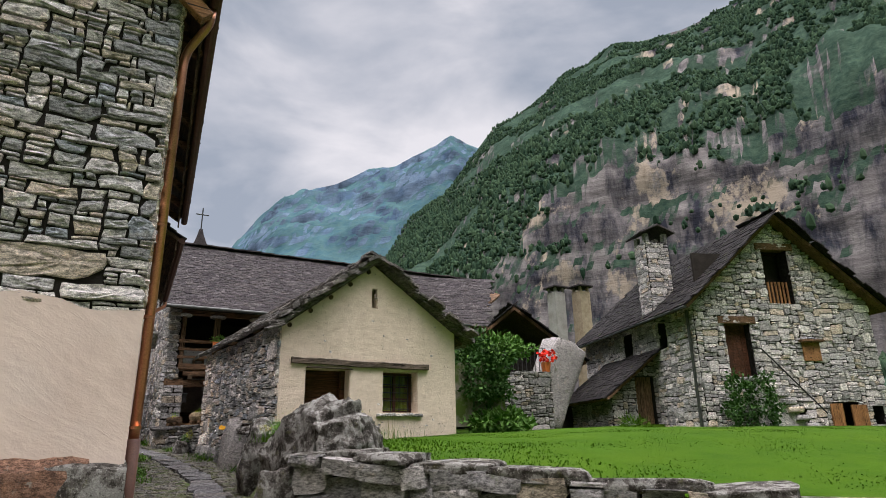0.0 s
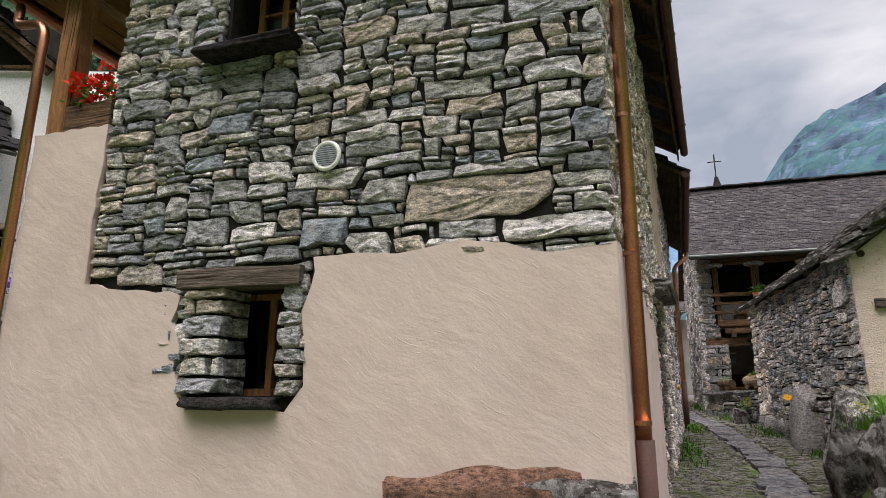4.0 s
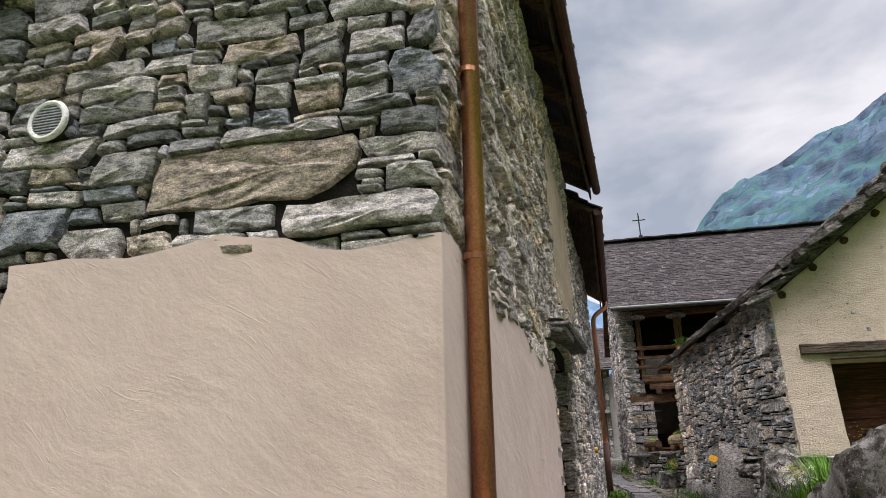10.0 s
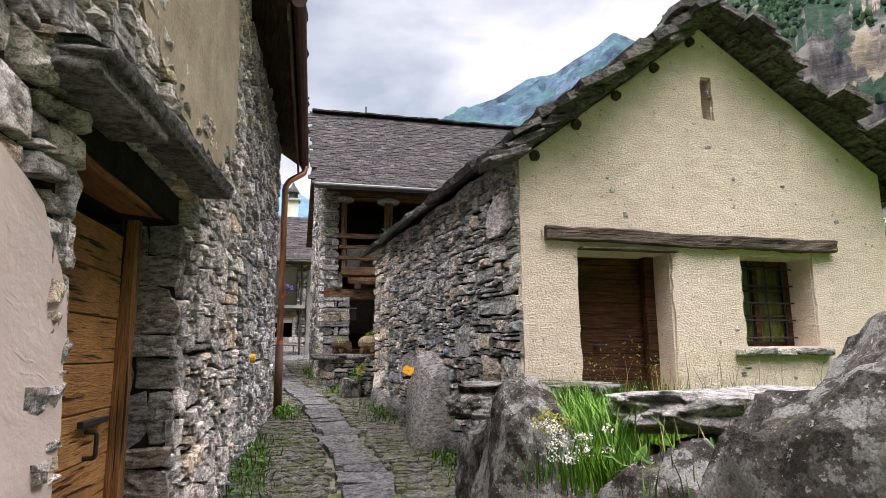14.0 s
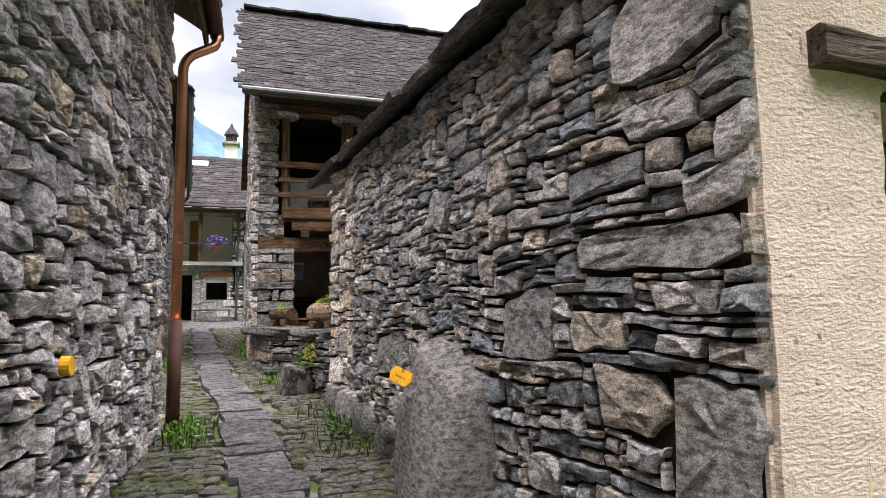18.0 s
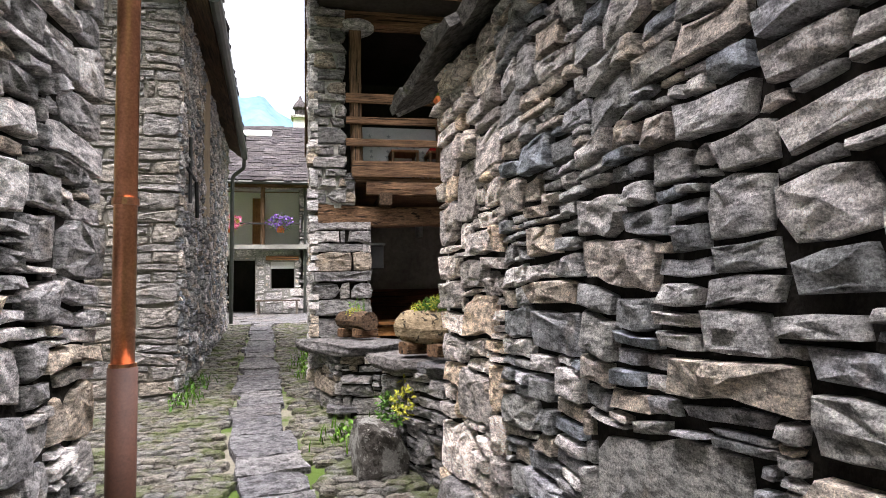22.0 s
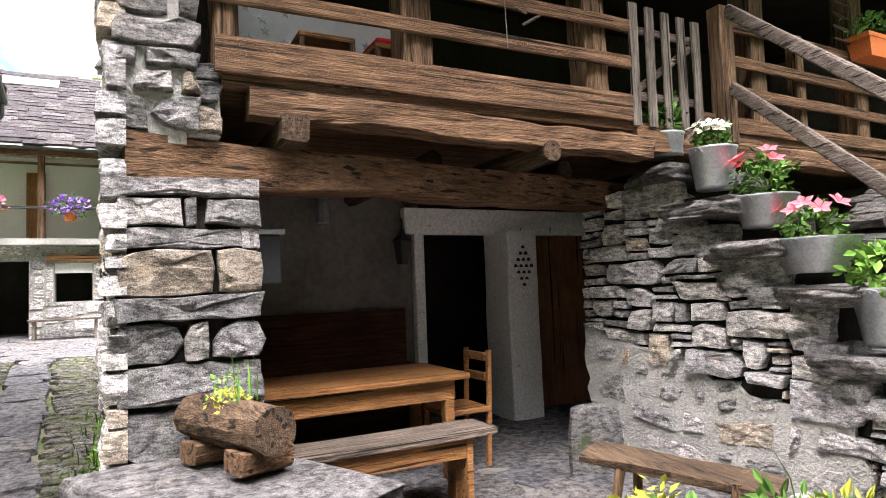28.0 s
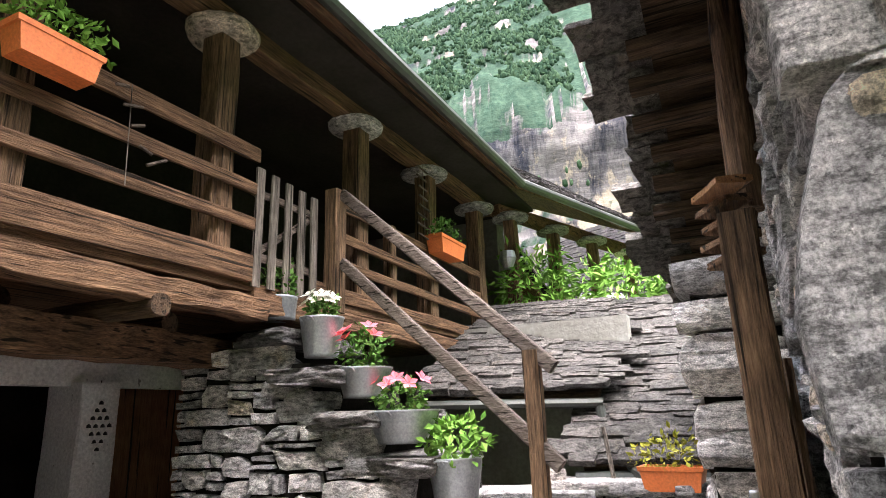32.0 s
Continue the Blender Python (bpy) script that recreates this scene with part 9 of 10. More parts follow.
# ---- along the lane ----
def lane_things():
    b = rock("sign_boulder", (3.10, 15.15, 1.40), (0.56, 0.9, 1.5), 846, STONE_GREY["obj"], "tall grey boulder leaning on the cottage wall", cuts=16, amp=0.12, flat=0.7, rz=5, tilt=(-8, 10), category="boulder")
    sg = thing("trail_sign", (2.84, 15.38, 1.95), "orange-yellow footpath sign fixed to the boulder", "sign")
    n = Vector((-0.8, -0.42, 0.42)).normalized()
    ax = Vector((0, 0, 1)).cross(n).normalized()
    m = Matrix((ax, n.cross(ax), n)).transposed().to_4x4()
    m.translation = (2.80, 15.32, 1.93)
    m = m @ Matrix.Rotation(radians(-14), 4, "Z")
    bm = bmesh.new()
    w, h = 0.118, 0.05
    pts = [(-w, 0), (-w * 0.72, -h), (w * 0.72, -h), (w, 0), (w * 0.72, h), (-w * 0.72, h)]
    loft(bm, [[m @ Vector((x, y, 0)) for x, y in pts], [m @ Vector((x, y, 0.01)) for x, y in pts]])
    bmesh.ops.recalc_face_normals(bm, faces=bm.faces[:])
    part("plate", bm, YELLOW_SIGN, sg)
    txt = bpy.data.curves.new("lettering", "FONT")
    txt.body, txt.size, txt.align_x, txt.align_y = "Sentiero", 0.030, "CENTER", "CENTER"
    carrier = bpy.data.objects.new("lettering", txt)
    me = bpy.data.meshes.new_from_object(carrier)
    bpy.data.objects.remove(carrier)
    me.materials.clear()
    me.materials.append(BLACK)
    ob = link_under("lettering", me, sg)
    ob.matrix_parent_inverse = sg.matrix_basis.inverted()
    ob.matrix_basis = m @ Matrix.Translation((0, -0.004, 0.0115))
    for y in (0.038, -0.038):
        part("screw", tube([m @ Vector((0, y, 0.008)), m @ Vector((0, y, 0.015))], 0.007, 8), ZINC, sg)
    S = Plane((side_x(AY), AY, 0), (0.065, 1, 0))
    part("trail_mark", tube([S.at(8.6, 2.1, 0.08), S.at(8.6, 2.1, 0.13)], 0.05, 14), YELLOW_SIGN, None)
    tagged(bpy.data.objects["trail_mark"], "yellow painted trail mark on a stone", "sign")
    # weeds at the feet of the walls
    g = np.random.default_rng(4)
    for k, (x, y, rx, ry, n) in enumerate(((1.02, 14.4, 0.12, 1.6, 260), (1.32, 17.7, 0.12, 0.5, 160), (2.85, 17.6, 0.2, 1.0, 240), (2.45, 20.3, 0.2, 0.4, 150), (0.62, 22.6, 0.12, 0.8, 120), (1.95, 24.5, 0.12, 1.5, 200), (3.0, 14.0, 0.1, 0.7, 120), (0.55, 7.6, 0.1, 0.6, 160))):
        t = thing("weed_patch", (x, y, lane_z(y)), "green weeds at the foot of the wall", "weeds", "weeds along the lane")
        pp = [(x + a * rx, y + c * ry, lane_z(y + c * ry)) for a, c in zip(g.normal(size=n), g.uniform(-1, 1, n))]
        blades("grass_tuft", pp, 0.14, 0.012, BLADE, t, 20 + k, 0.8)
        foliage("leaves", (x, y, lane_z(y) + 0.05), (rx * 1.3, ry, 0.09), n, 0.06, LEAF_BRIGHT if k % 2 else LEAF, t, 50 + k)
    # grass and wild flowers between the boulders
    t = thing("wild_flowers", (3.5, 11.2, 1.5), "wild grass and flowers between the boulders", "plant")
    for k, (x, y, z, rx, ry, n, hh) in enumerate(((2.92, 10.62, 1.60, 0.07, 0.14, 420, 0.30), (3.0, 10.95, 1.60, 0.08, 0.14, 360, 0.34), (3.6, 11.2, 1.62, 0.4, 0.2, 420, 0.3), (4.5, 12.2, 1.62, 0.7, 0.3, 500, 0.26), (2.62, 10.2, 1.58, 0.1, 0.15, 200, 0.18), (2.95, 9.75, 1.58, 0.2, 0.15, 220, 0.2))):
        pp = [(a, c, z) for a, c in zip(g.normal(x, rx, n), g.normal(y, ry, n))]
        blades("grass", pp, hh, 0.007, LEAF_BRIGHT if k in (0, 1) else LEAF if k % 2 else BLADE, t, 31 + k, 0.6)
    pp = [(x, y, 1.6) for x, y in zip(g.uniform(3.0, 5.6, 110), g.uniform(11.0, 12.5, 110))]
    blades("stem_clump", pp, 0.50, 0.005, STRAW, t, 42, 0.3)
    pp = [(x, y, 1.6) for x, y in zip(g.uniform(2.7, 3.3, 26), g.uniform(9.75, 9.98, 26))]
    blades("stem_clump", pp, 0.42, 0.004, STRAW, t, 43, 0.3)
    for k in range(12):
        foliage("seed_mass", (2.85 + 0.2 * k, 10.9 + 0.1 * k + 0.06 * (k % 3), 1.98 + 0.05 * (k % 4)), (0.10, 0.10, 0.09), 30, 0.016, LEAF_YELLOW, t, 60 + k, slim=0.5)
    for k, (x, y) in enumerate(((2.92, 9.72), (3.12, 9.62), (2.72, 9.85))):
        foliage("broad_leaves", (x, y, 1.68), (0.13, 0.10, 0.08), 46, 0.085, LEAF, t, 34 + k, slim=0.26)
    foliage("moss", (2.62, 10.62, 1.80), (0.10, 0.14, 0.05), 300, 0.02, LEAF_YELLOW, t, 36)
    for k in range(20):
        c = (2.50 + rnd(-0.10, 0.14), 10.12 + rnd(-0.16, 0.18), 1.78 + rnd(-0.06, 0.07))
        foliage("white_flower_mass", c, (0.028, 0.028, 0.016), 26, 0.010, PETAL_WHITE, t, 80 + k, slim=0.9)


lane_things()


# ---- porch, stairs and gallery ----
def log_planter(name, p, q, r, label, seed):
    t = thing(name, p, label, "planter")
    part("log", timber(p, q, r * 2, r * 2, 0.012, True, segs=10), TANLOG if r > 0.12 else WOOD_Y, t, "hollowed weathered log")
    for f in (0.2, 0.78):
        c = Vector(p).lerp(Vector(q), f)
        d = (Vector(q) - Vector(p)).normalized()
        s = Vector((-d.y, d.x, 0))
        part("chock", timber(c - s * (r + 0.01) - Vector((0, 0, r + 0.03)), c + s * (r + 0.03) - Vector((0, 0, r + 0.03)), 0.14, 0.09, 0.01), WOOD_X, t)
    c = Vector(p).lerp(Vector(q), 0.45)
    if r > 0.12:
        ax = Vector(q) - Vector(p)
        for j, (f, rr, n, mat) in enumerate(((0.22, 0.055, 150, LEAF_YELLOW), (0.30, 0.05, 90, LEAF), (0.5, 0.07, 220, LEAF), (0.62, 0.09, 260, LEAF_YELLOW), (0.76, 0.11, 320, LEAF), (0.88, 0.09, 240, LEAF))):
            e = Vector(p) + ax * f + Vector((0, 0, r + 0.01 + (0.03 if f > 0.45 else 0)))
            foliage("fern_mass", e, (rr, rr, rr * 0.6), n, 0.024, mat, t, seed + 10 + j, slim=0.45)
        pp = [tuple(Vector(p) + ax * rnd(0.55, 0.9) + Vector((rnd(-0.05, 0.05), rnd(-0.05, 0.05), r))) for _ in range(7)]
        blades("tall_stems", pp, 0.22, 0.003, LEAF, t, seed + 30, 0.3)
        return t
    foliage("sedum", c + Vector((0, 0, r - 0.01)), (0.085, 0.10, 0.05), 240, 0.024, LEAF_YELLOW, t, seed)
    foliage("shoot_mass", c + Vector((0, 0, r + 0.03)), (0.08, 0.09, 0.07), 40, 0.03, LEAF_BRIGHT, t, seed + 1)
    pp = [(c.x + rnd(-0.12, 0.12), c.y + rnd(-0.15, 0.15), c.z + r) for _ in range(10)]
    blades("stem_clump", pp, 0.2, 0.006, LEAF, t, seed + 2, 0.3)
    return t


def bucket(name, x, y, z, r0, r1, h, mat, label, leaf, seed, bloom=None, spread=0.24, tall=0.2, oval=1.0, leafsize=0.06):
    t = thing(name, (x, y, z), label, "potted plant", "pots on the stair")
    bm = bmesh.new()
    rings = []
    for zz, rr in ((0, r0), (0.02, r0 * 1.01), (h * 0.5, (r0 + r1) / 2), (h * 0.52, (r0 + r1) / 2 * 1.015), (h - 0.015, r1), (h, r1 * 1.05), (h, r1 * 0.97), (h - 0.05, r1 * 0.93)):
        rings.append([(x + math.cos(a) * rr, y + math.sin(a) * rr * oval, z + zz) for a in [k * math.tau / 26 for k in range(26)]])
    loft(bm, rings)
    part("bucket", bm, mat, t, "", True)
    for sg in (-1, 1):
        part("handle", tube(bend([(x - r1 * 1.02, y + sg * 0.05, z + h * 0.85), (x - r1 - 0.035, y + sg * 0.05, z + h * 0.95), (x - r1 - 0.035, y, z + h * 0.97), (x - r1 - 0.03, y - sg * 0.02, z + h * 0.9)]), 0.006, 6), mat, t)
    part("soil", tube([(x, y, z + h - 0.06), (x, y, z + h - 0.03)], r1 * 0.92, 18), SOIL, t)
    foliage("leaves", (x, y, z + h + tall * 0.5), (spread * 0.78, spread * oval * 0.78, tall * 0.8), 300, leafsize * 0.85, leaf, t, seed, slim=0.55)
    if bloom:
        g = random.Random(seed)
        for k in range(6):
            a = math.pi + g.uniform(-1.4, 1.4)
            c = Vector((x + math.cos(a) * spread * 0.75, y + math.sin(a) * spread * oval * 0.75, z + h + tall * g.uniform(0.9, 1.35)))
            d = (c - Vector((x, y, z + h))).normalized()
            bm = bmesh.new()
            s = d.orthogonal().normalized()
            q = d.cross(s)
            for j in range(5):
                a0 = j * math.tau / 5
                e = s * math.cos(a0) + q * math.sin(a0)
                f = s * math.cos(a0 + 0.55) + q * math.sin(a0 + 0.55)
                g2 = s * math.cos(a0 - 0.55) + q * math.sin(a0 - 0.55)
                bm.faces.new([bm.verts.new(c), bm.verts.new(c + g2 * 0.044 + d * 0.016), bm.verts.new(c + e * 0.07 + d * 0.02), bm.verts.new(c + f * 0.044 + d * 0.016)])
            bmesh.ops.solidify(bm, geom=bm.faces[:], thickness=0.002)
            part("bloom", bm, bloom, t, "open five-petalled bloom")
    return t


def planter_box(x, y, z, L, d, h, rz, label, leaf, seed, bloom=None, n=320):
    t = thing("planter_box", (x, y, z), label, "planter", "orange planters")
    m = Matrix.Translation((x, y, z)) @ pose(0, 0, 0, 0, 0, rz)
    bm = bmesh.new()
    rings = []
    for zz, a in ((0, 0.86), (h * 0.8, 0.97), (h * 0.82, 1.03), (h, 1.05), (h, 0.97), (h - 0.04, 0.95)):
        rings.append([m @ Vector((sx * L / 2 * a, sy * d / 2 * a, zz)) for sx, sy in ((-1, -1), (1, -1), (1, 1), (-1, 1))])
    loft(bm, rings)
    part("box", bm, TERRACOTTA, t, "orange plastic")
    part("soil", boxed(-L * 0.45, L * 0.45, -d * 0.4, d * 0.4, h - 0.05, h - 0.03, 0, m), SOIL, t)
    c = m @ Vector((0, 0, h + 0.08))
    foliage("leaves", c, (abs(L * 0.5 * math.cos(radians(rz))) + 0.06, abs(L * 0.5 * math.sin(radians(rz))) + 0.08, 0.15), n, 0.055, leaf, t, seed)
    return t


def porch_things():
    log_planter("log_planter", (2.36, 21.93, 2.33), (2.60, 21.36, 2.33), 0.10, "hollow grey log planter with yellow sedum", 61)
    log_planter("log_planter", (2.77, 19.78, 2.36), (3.03, 19.08, 2.36), 0.13, "long hollow log planter full of ferny green", 65)
    t = thing("dining_table", (3.6, 23.1, 1.5), "long varnished pine table under the gallery", "table")
    part("tabletop", boxed(2.75, 4.22, 22.68, 23.45, 2.22, 2.26, 0.008), TABLEWOOD, t)
    part("apron", boxed(2.8, 4.10, 22.74, 22.77, 2.08, 2.22, 0.004), TABLEWOOD, t)
    part("apron", boxed(2.8, 4.10, 23.36, 23.39, 2.08, 2.22, 0.004), TABLEWOOD, t)
    part("apron", boxed(4.10, 4.13, 22.75, 23.38, 2.08, 2.22, 0.004), TABLEWOOD, t)
    for x, y in ((2.8, 22.78), (4.08, 22.78), (2.8, 23.33), (4.08, 23.33)):
        part("leg", timber((x, y, 1.52), (x, y, 2.22), 0.075, 0.075, 0.002), TABLEWOOD, t)
    b = thing("long_bench", (3.4, 22.3, 1.5), "plank bench with a worn grey seat before the table", "bench")
    part("seat", timber((2.7, 22.33, 1.975), (4.10, 22.33, 1.975), 0.34, 0.04, 0.005), GREYWOOD_X, b, "worn grey plank seat")
    part("apron", boxed(2.8, 3.95, 22.20, 22.23, 1.83, 1.955, 0.004), TABLEWOOD, b)
    part("apron", boxed(2.8, 3.95, 22.43, 22.46, 1.83, 1.955, 0.004), TABLEWOOD, b)
    for x in (2.85, 3.92):
        bm = bmesh.new()
        box(bm, x - 0.02, x + 0.02, 22.19, 22.30, 1.52, 1.955, 0.004)
        box(bm, x - 0.018, x + 0.018, 22.36, 22.47, 1.52, 1.955, 0.004)
        box(bm, x - 0.016, x + 0.016, 22.30, 22.36, 1.72, 1.955, 0.004)
        part("end_board", bm, TABLEWOOD, b)
    c = thing("wooden_chair", (4.35, 23.0, 1.5), "light wooden chair at the table's end", "chair")
    part("seat", boxed(4.10, 4.48, 22.85, 23.25, 1.93, 1.97, 0.008), TABLEWOOD, c)
    for x, y, z in ((4.12, 22.88, 1.95), (4.12, 23.22, 1.95), (4.46, 22.88, 2.38), (4.46, 23.22, 2.38)):
        part("leg", timber((x, y, 1.52), (x + (0.03 if z > 2 else 0), y, z), 0.035, 0.035, 0.002), TABLEWOOD, c)
    for z in (2.18, 2.33):
        part("back_slat", boxed(4.46, 4.49, 22.9, 23.2, z - 0.03, z + 0.03, 0.004), TABLEWOOD, c)
    s = thing("settle", (3.4, 24.0, 1.5), "dark high-backed wooden settle against the wall", "bench")
    part("backrest", boxed(2.6, 4.35, 24.08, 24.13, 1.6, 2.68, 0.01), DOORWOOD, s)
    part("seat", boxed(2.6, 4.35, 23.65, 24.08, 1.9, 1.95, 0.008), DOORWOOD, s)
    part("end", boxed(4.32, 4.37, 23.65, 24.1, 1.5, 2.2, 0.01), DOORWOOD, s)
    part("end", boxed(2.58, 2.63, 23.65, 24.1, 1.5, 2.2, 0.01), DOORWOOD, s)
    l = thing("lantern", (4.28, 23.95, 3.1), "small black iron lantern by the doorway", "lantern")
    bm = bmesh.new()
    loft(bm, [[(4.28 + math.cos(a) * r, 23.95 + math.sin(a) * r, z) for a in [k * math.tau / 6 for k in range(6)]] for z, r in ((3.08, 0.05), (3.1, 0.06), (3.28, 0.085), (3.29, 0.1), (3.36, 0.03), (3.40, 0.02))])
    part("lamp_case", bm, BLACK, l)
    part("bracket", tube(bend([(4.28, 23.95, 3.40), (4.28, 23.95, 3.5), (4.28, 24.12, 3.5)]), 0.008, 6), BLACK, l)
    cm = thing("wind_chime", (5.58, 23.97, 2.9), "dark hanging chime of little bells on the pillar", "ornament")
    part("cord", tube([(5.58, 23.97, 3.42), (5.58, 23.97, 3.28)], 0.004, 5), BLACK, cm)
    for r, n in enumerate((1, 2, 3, 4, 3, 2, 1)):
        for j in range(n):
            x = 5.58 + (j - (n - 1) / 2) * 0.062
            z = 3.24 - r * 0.062
            part("bell", tube([(x, 23.96, z + 0.025), (x, 23.96, z), (x, 23.96, z - 0.022)], [0.010, 0.026, 0.03], 8), BLACK, cm)
    part("ring", tube([(5.58 + math.cos(a) * 0.03, 23.975, 3.275 + math.sin(a) * 0.03) for a in np.linspace(0, 6.28, 13)], 0.004, 5), BLACK, cm)
    ld = thing("hanging_lamp", (3.57, 24.0, 3.5), "small grey lamp under the beams", "lamp")
    part("shade", tube([(3.57, 24.0, 3.45), (3.57, 24.0, 3.62), (3.57, 24.0, 3.72)], [0.06, 0.06, 0.02], 10), ZINC, ld)
    nb = thing("letter_box", (2.80, 22.64, 3.0), "small dark metal box fixed to the pier", "box")
    part("body", boxed(2.68, 2.86, 22.4, 22.52, 2.92, 3.2, 0.01), BLACK, nb)
    part("lid", boxed(2.67, 2.88, 22.38, 22.53, 3.2, 3.23, 0.005), ZINC, nb)
    rock("standing_slab", (4.98, 22.30, 1.72), (0.36, 0.14, 0.56), 851, STONE_GREY["obj"], "rounded grey slab standing by the doorway", cuts=6, amp=0.08, flat=0.7, rz=-25)
    w = thing("log_bench", (4.43, 21.05, 1.5), "low dark plank bench on splayed legs beside the stair", "bench")
    part("seat", timber((4.26, 21.48, 1.98), (4.66, 20.68, 1.92), 0.30, 0.05, 0.014), WOOD_Y, w)
    for x, y, dx, dy in ((4.24, 21.24, -0.07, 0.05), (4.44, 21.34, 0.05, 0.06), (4.48, 20.78, -0.06, -0.05), (4.66, 20.88, 0.06, -0.04)):
        part("leg", timber((x + dx, y + dy, 1.5), (x, y, 1.95), 0.05, 0.05, 0.004, True), WOOD_Z, w)
    bs = thing("board_stack", (3.0, 21.16, 1.5), "short dark boards standing on end behind the low wall", "boards")
    for k in range(4):
        c = Vector((2.89 + 0.085 * k, 21.25 - 0.06 * k, 1.5))
        part("board", timber(c, c + Vector((0.01 * k, 0.02, 0.5 - 0.012 * k)), 0.05, 0.13, 0.006), GREYWOOD_Z, bs)
    # pots on the treads
    bucket("metal_pot", 5.58, 22.08, 3.75, 0.13, 0.14, 0.17, ZINC, "pale metal pot with a leafy green plant", LEAF, 101, None, 0.2, 0.2)
    bucket("zinc_bucket", 5.64, 21.72, 3.46, 0.12, 0.155, 0.28, ZINC, "galvanised bucket with small white flowers", LEAF, 103, PETAL_WHITE, 0.15, 0.12)
    bucket("zinc_tub", 5.70, 21.40, 3.17, 0.14, 0.19, 0.20, ZINC, "zinc tub with pale pink blooms", LEAF, 105, PETAL_PALE, 0.2, 0.2)
    bucket("zinc_tub", 5.74, 21.13, 2.87, 0.15, 0.22, 0.21, ZINC, "oval zinc tub with pale pink blooms", LEAF, 107, PETAL_PALE, 0.22, 0.16, 1.15)
    bucket("zinc_bucket", 5.80, 20.78, 2.46, 0.13, 0.175, 0.32, ZINC, "galvanised bucket with lush green geranium leaves", LEAF_BRIGHT, 109, None, 0.26, 0.2, 1.0, 0.085)
    planter_box(3.64, 21.86, 4.72, 0.42, 0.17, 0.16, 0, "orange planter hung on the gallery rail", LEAF_BRIGHT, 111)
    planter_box(8.10, 21.88, 4.74, 0.62, 0.2, 0.2, 0, "orange planter hung on the gallery rail", LEAF, 113)
    # gallery furniture
    t = thing("gallery_table", (3.6, 23.2, 3.96), "table under a white star-patterned cloth on the gallery", "table")
    cloth = part("tablecloth", boxed(2.55, 3.86, 22.62, 23.4, 4.14, 4.72, 0.01), FABRIC, t, "white cloth with grey stars")
    for x in (2.65, 3.6):
        for y in (22.7, 23.25):
            part("table_leg", boxed(x, x + 0.08, y, y + 0.08, 3.96, 4.2), WOOD_Z, t)
    g = random.Random(6)
    for k in range(26):
        c = Vector((2.62 + 0.11 * (k % 11) + g.uniform(-0.02, 0.02), 22.612, 4.28 + 0.13 * (k // 11) + 0.06 * (k % 2)))
        bm = bmesh.new()
        pts = [Vector((math.cos(a) * r, 0, math.sin(a) * r)) for a, r in [(j * math.tau / 10 + 1.57, 0.030 if j % 2 == 0 else 0.012) for j in range(10)]]
        loft(bm, [[c + p for p in pts], [c + p + Vector((0, 0.006, 0)) for p in pts]])
        bmesh.ops.recalc_face_normals(bm, faces=bm.faces[:])
        part("star", bm, ZINC, cloth)
    for x, y in ((3.12, 22.42), (3.58, 22.42), (2.9, 23.65), (3.62, 23.65)):
        ch = thing("gallery_chair", (x, y, 3.96), "wooden chair drawn up to the gallery table", "chair", "gallery chairs")
        near = y < 23
        top = 4.9
        part("seat", boxed(x - 0.17, x + 0.17, y - 0.17, y + 0.17, 4.32, 4.355, 0.01), NEWWOOD_X, ch)
        for dx in (-0.15, 0.15):
            part("leg", timber((x + dx, y - 0.15, 3.96), (x + dx, y - 0.15, 4.32), 0.035, 0.035, 0.002), WOOD_Z, ch)
            part("leg", timber((x + dx, y + 0.15, 3.96), (x + dx, y + 0.15, 4.32 if near else top), 0.035, 0.035, 0.002), WOOD_Z, ch)
        if near:
            continue
        part("back_rail", boxed(x - 0.15, x + 0.15, y + 0.135, y + 0.165, 4.82, 4.9, 0.008), NEWWOOD_X, ch)
        for dx in (-0.08, 0.0, 0.08):
            part("back_slat", boxed(x + dx - 0.02, x + dx + 0.02, y + 0.14, y + 0.16, 4.3, 4.82, 0.004), NEWWOOD_X, ch)
    cu = thing("red_cushion", (3.58, 22.42, 4.355), "red seat cushion on a gallery chair", "cushion")
    part("pad", boxed(3.43, 3.73, 22.27, 22.57, 4.357, 4.40, 0.02), RED, cu)
    dw = thing("driftwood_mobile", (4.2, 21.93, 4.8), "driftwood pieces strung on the gallery rail", "ornament")
    for k in range(5):
        x = 4.02 + 0.06 * k
        part("driftwood", timber((x, 21.92, 4.86 - 0.1 * k), (x + rnd(0.05, 0.12), 21.9, 4.9 - 0.1 * k + rnd(-0.08, 0.04)), 0.02, 0.02, 0.003, True), GREYWOOD_X, dw)
    part("cord", tube([(4.12, 21.92, 4.9), (4.14, 21.92, 4.3)], 0.003, 5), GREYWOOD_Z, dw)
    dw = thing("driftwood_mobile", (7.7, 21.95, 5.3), "string of driftwood hanging from the eaves", "ornament")
    part("cord", tube([(7.7, 21.95, 5.75), (7.72, 21.95, 4.85)], 0.003, 5), GREYWOOD_Z, dw)
    for k in range(8):
        part("driftwood", timber((7.6 + rnd(-0.04, 0.02), 21.95, 5.68 - 0.11 * k), (7.8 + rnd(-0.03, 0.06), 21.95, 5.66 - 0.11 * k), 0.022, 0.018, 0.003, True), GREYWOOD_X, dw)
    hp = thing("hanging_pot", (9.9, 21.8, 5.1), "small green glazed hanging pot", "plant")
    part("pot", tube([(9.9, 21.8, 4.95), (9.9, 21.8, 5.1), (9.9, 21.8, 5.2)], [0.06, 0.12, 0.1], 12), ZINC, hp)
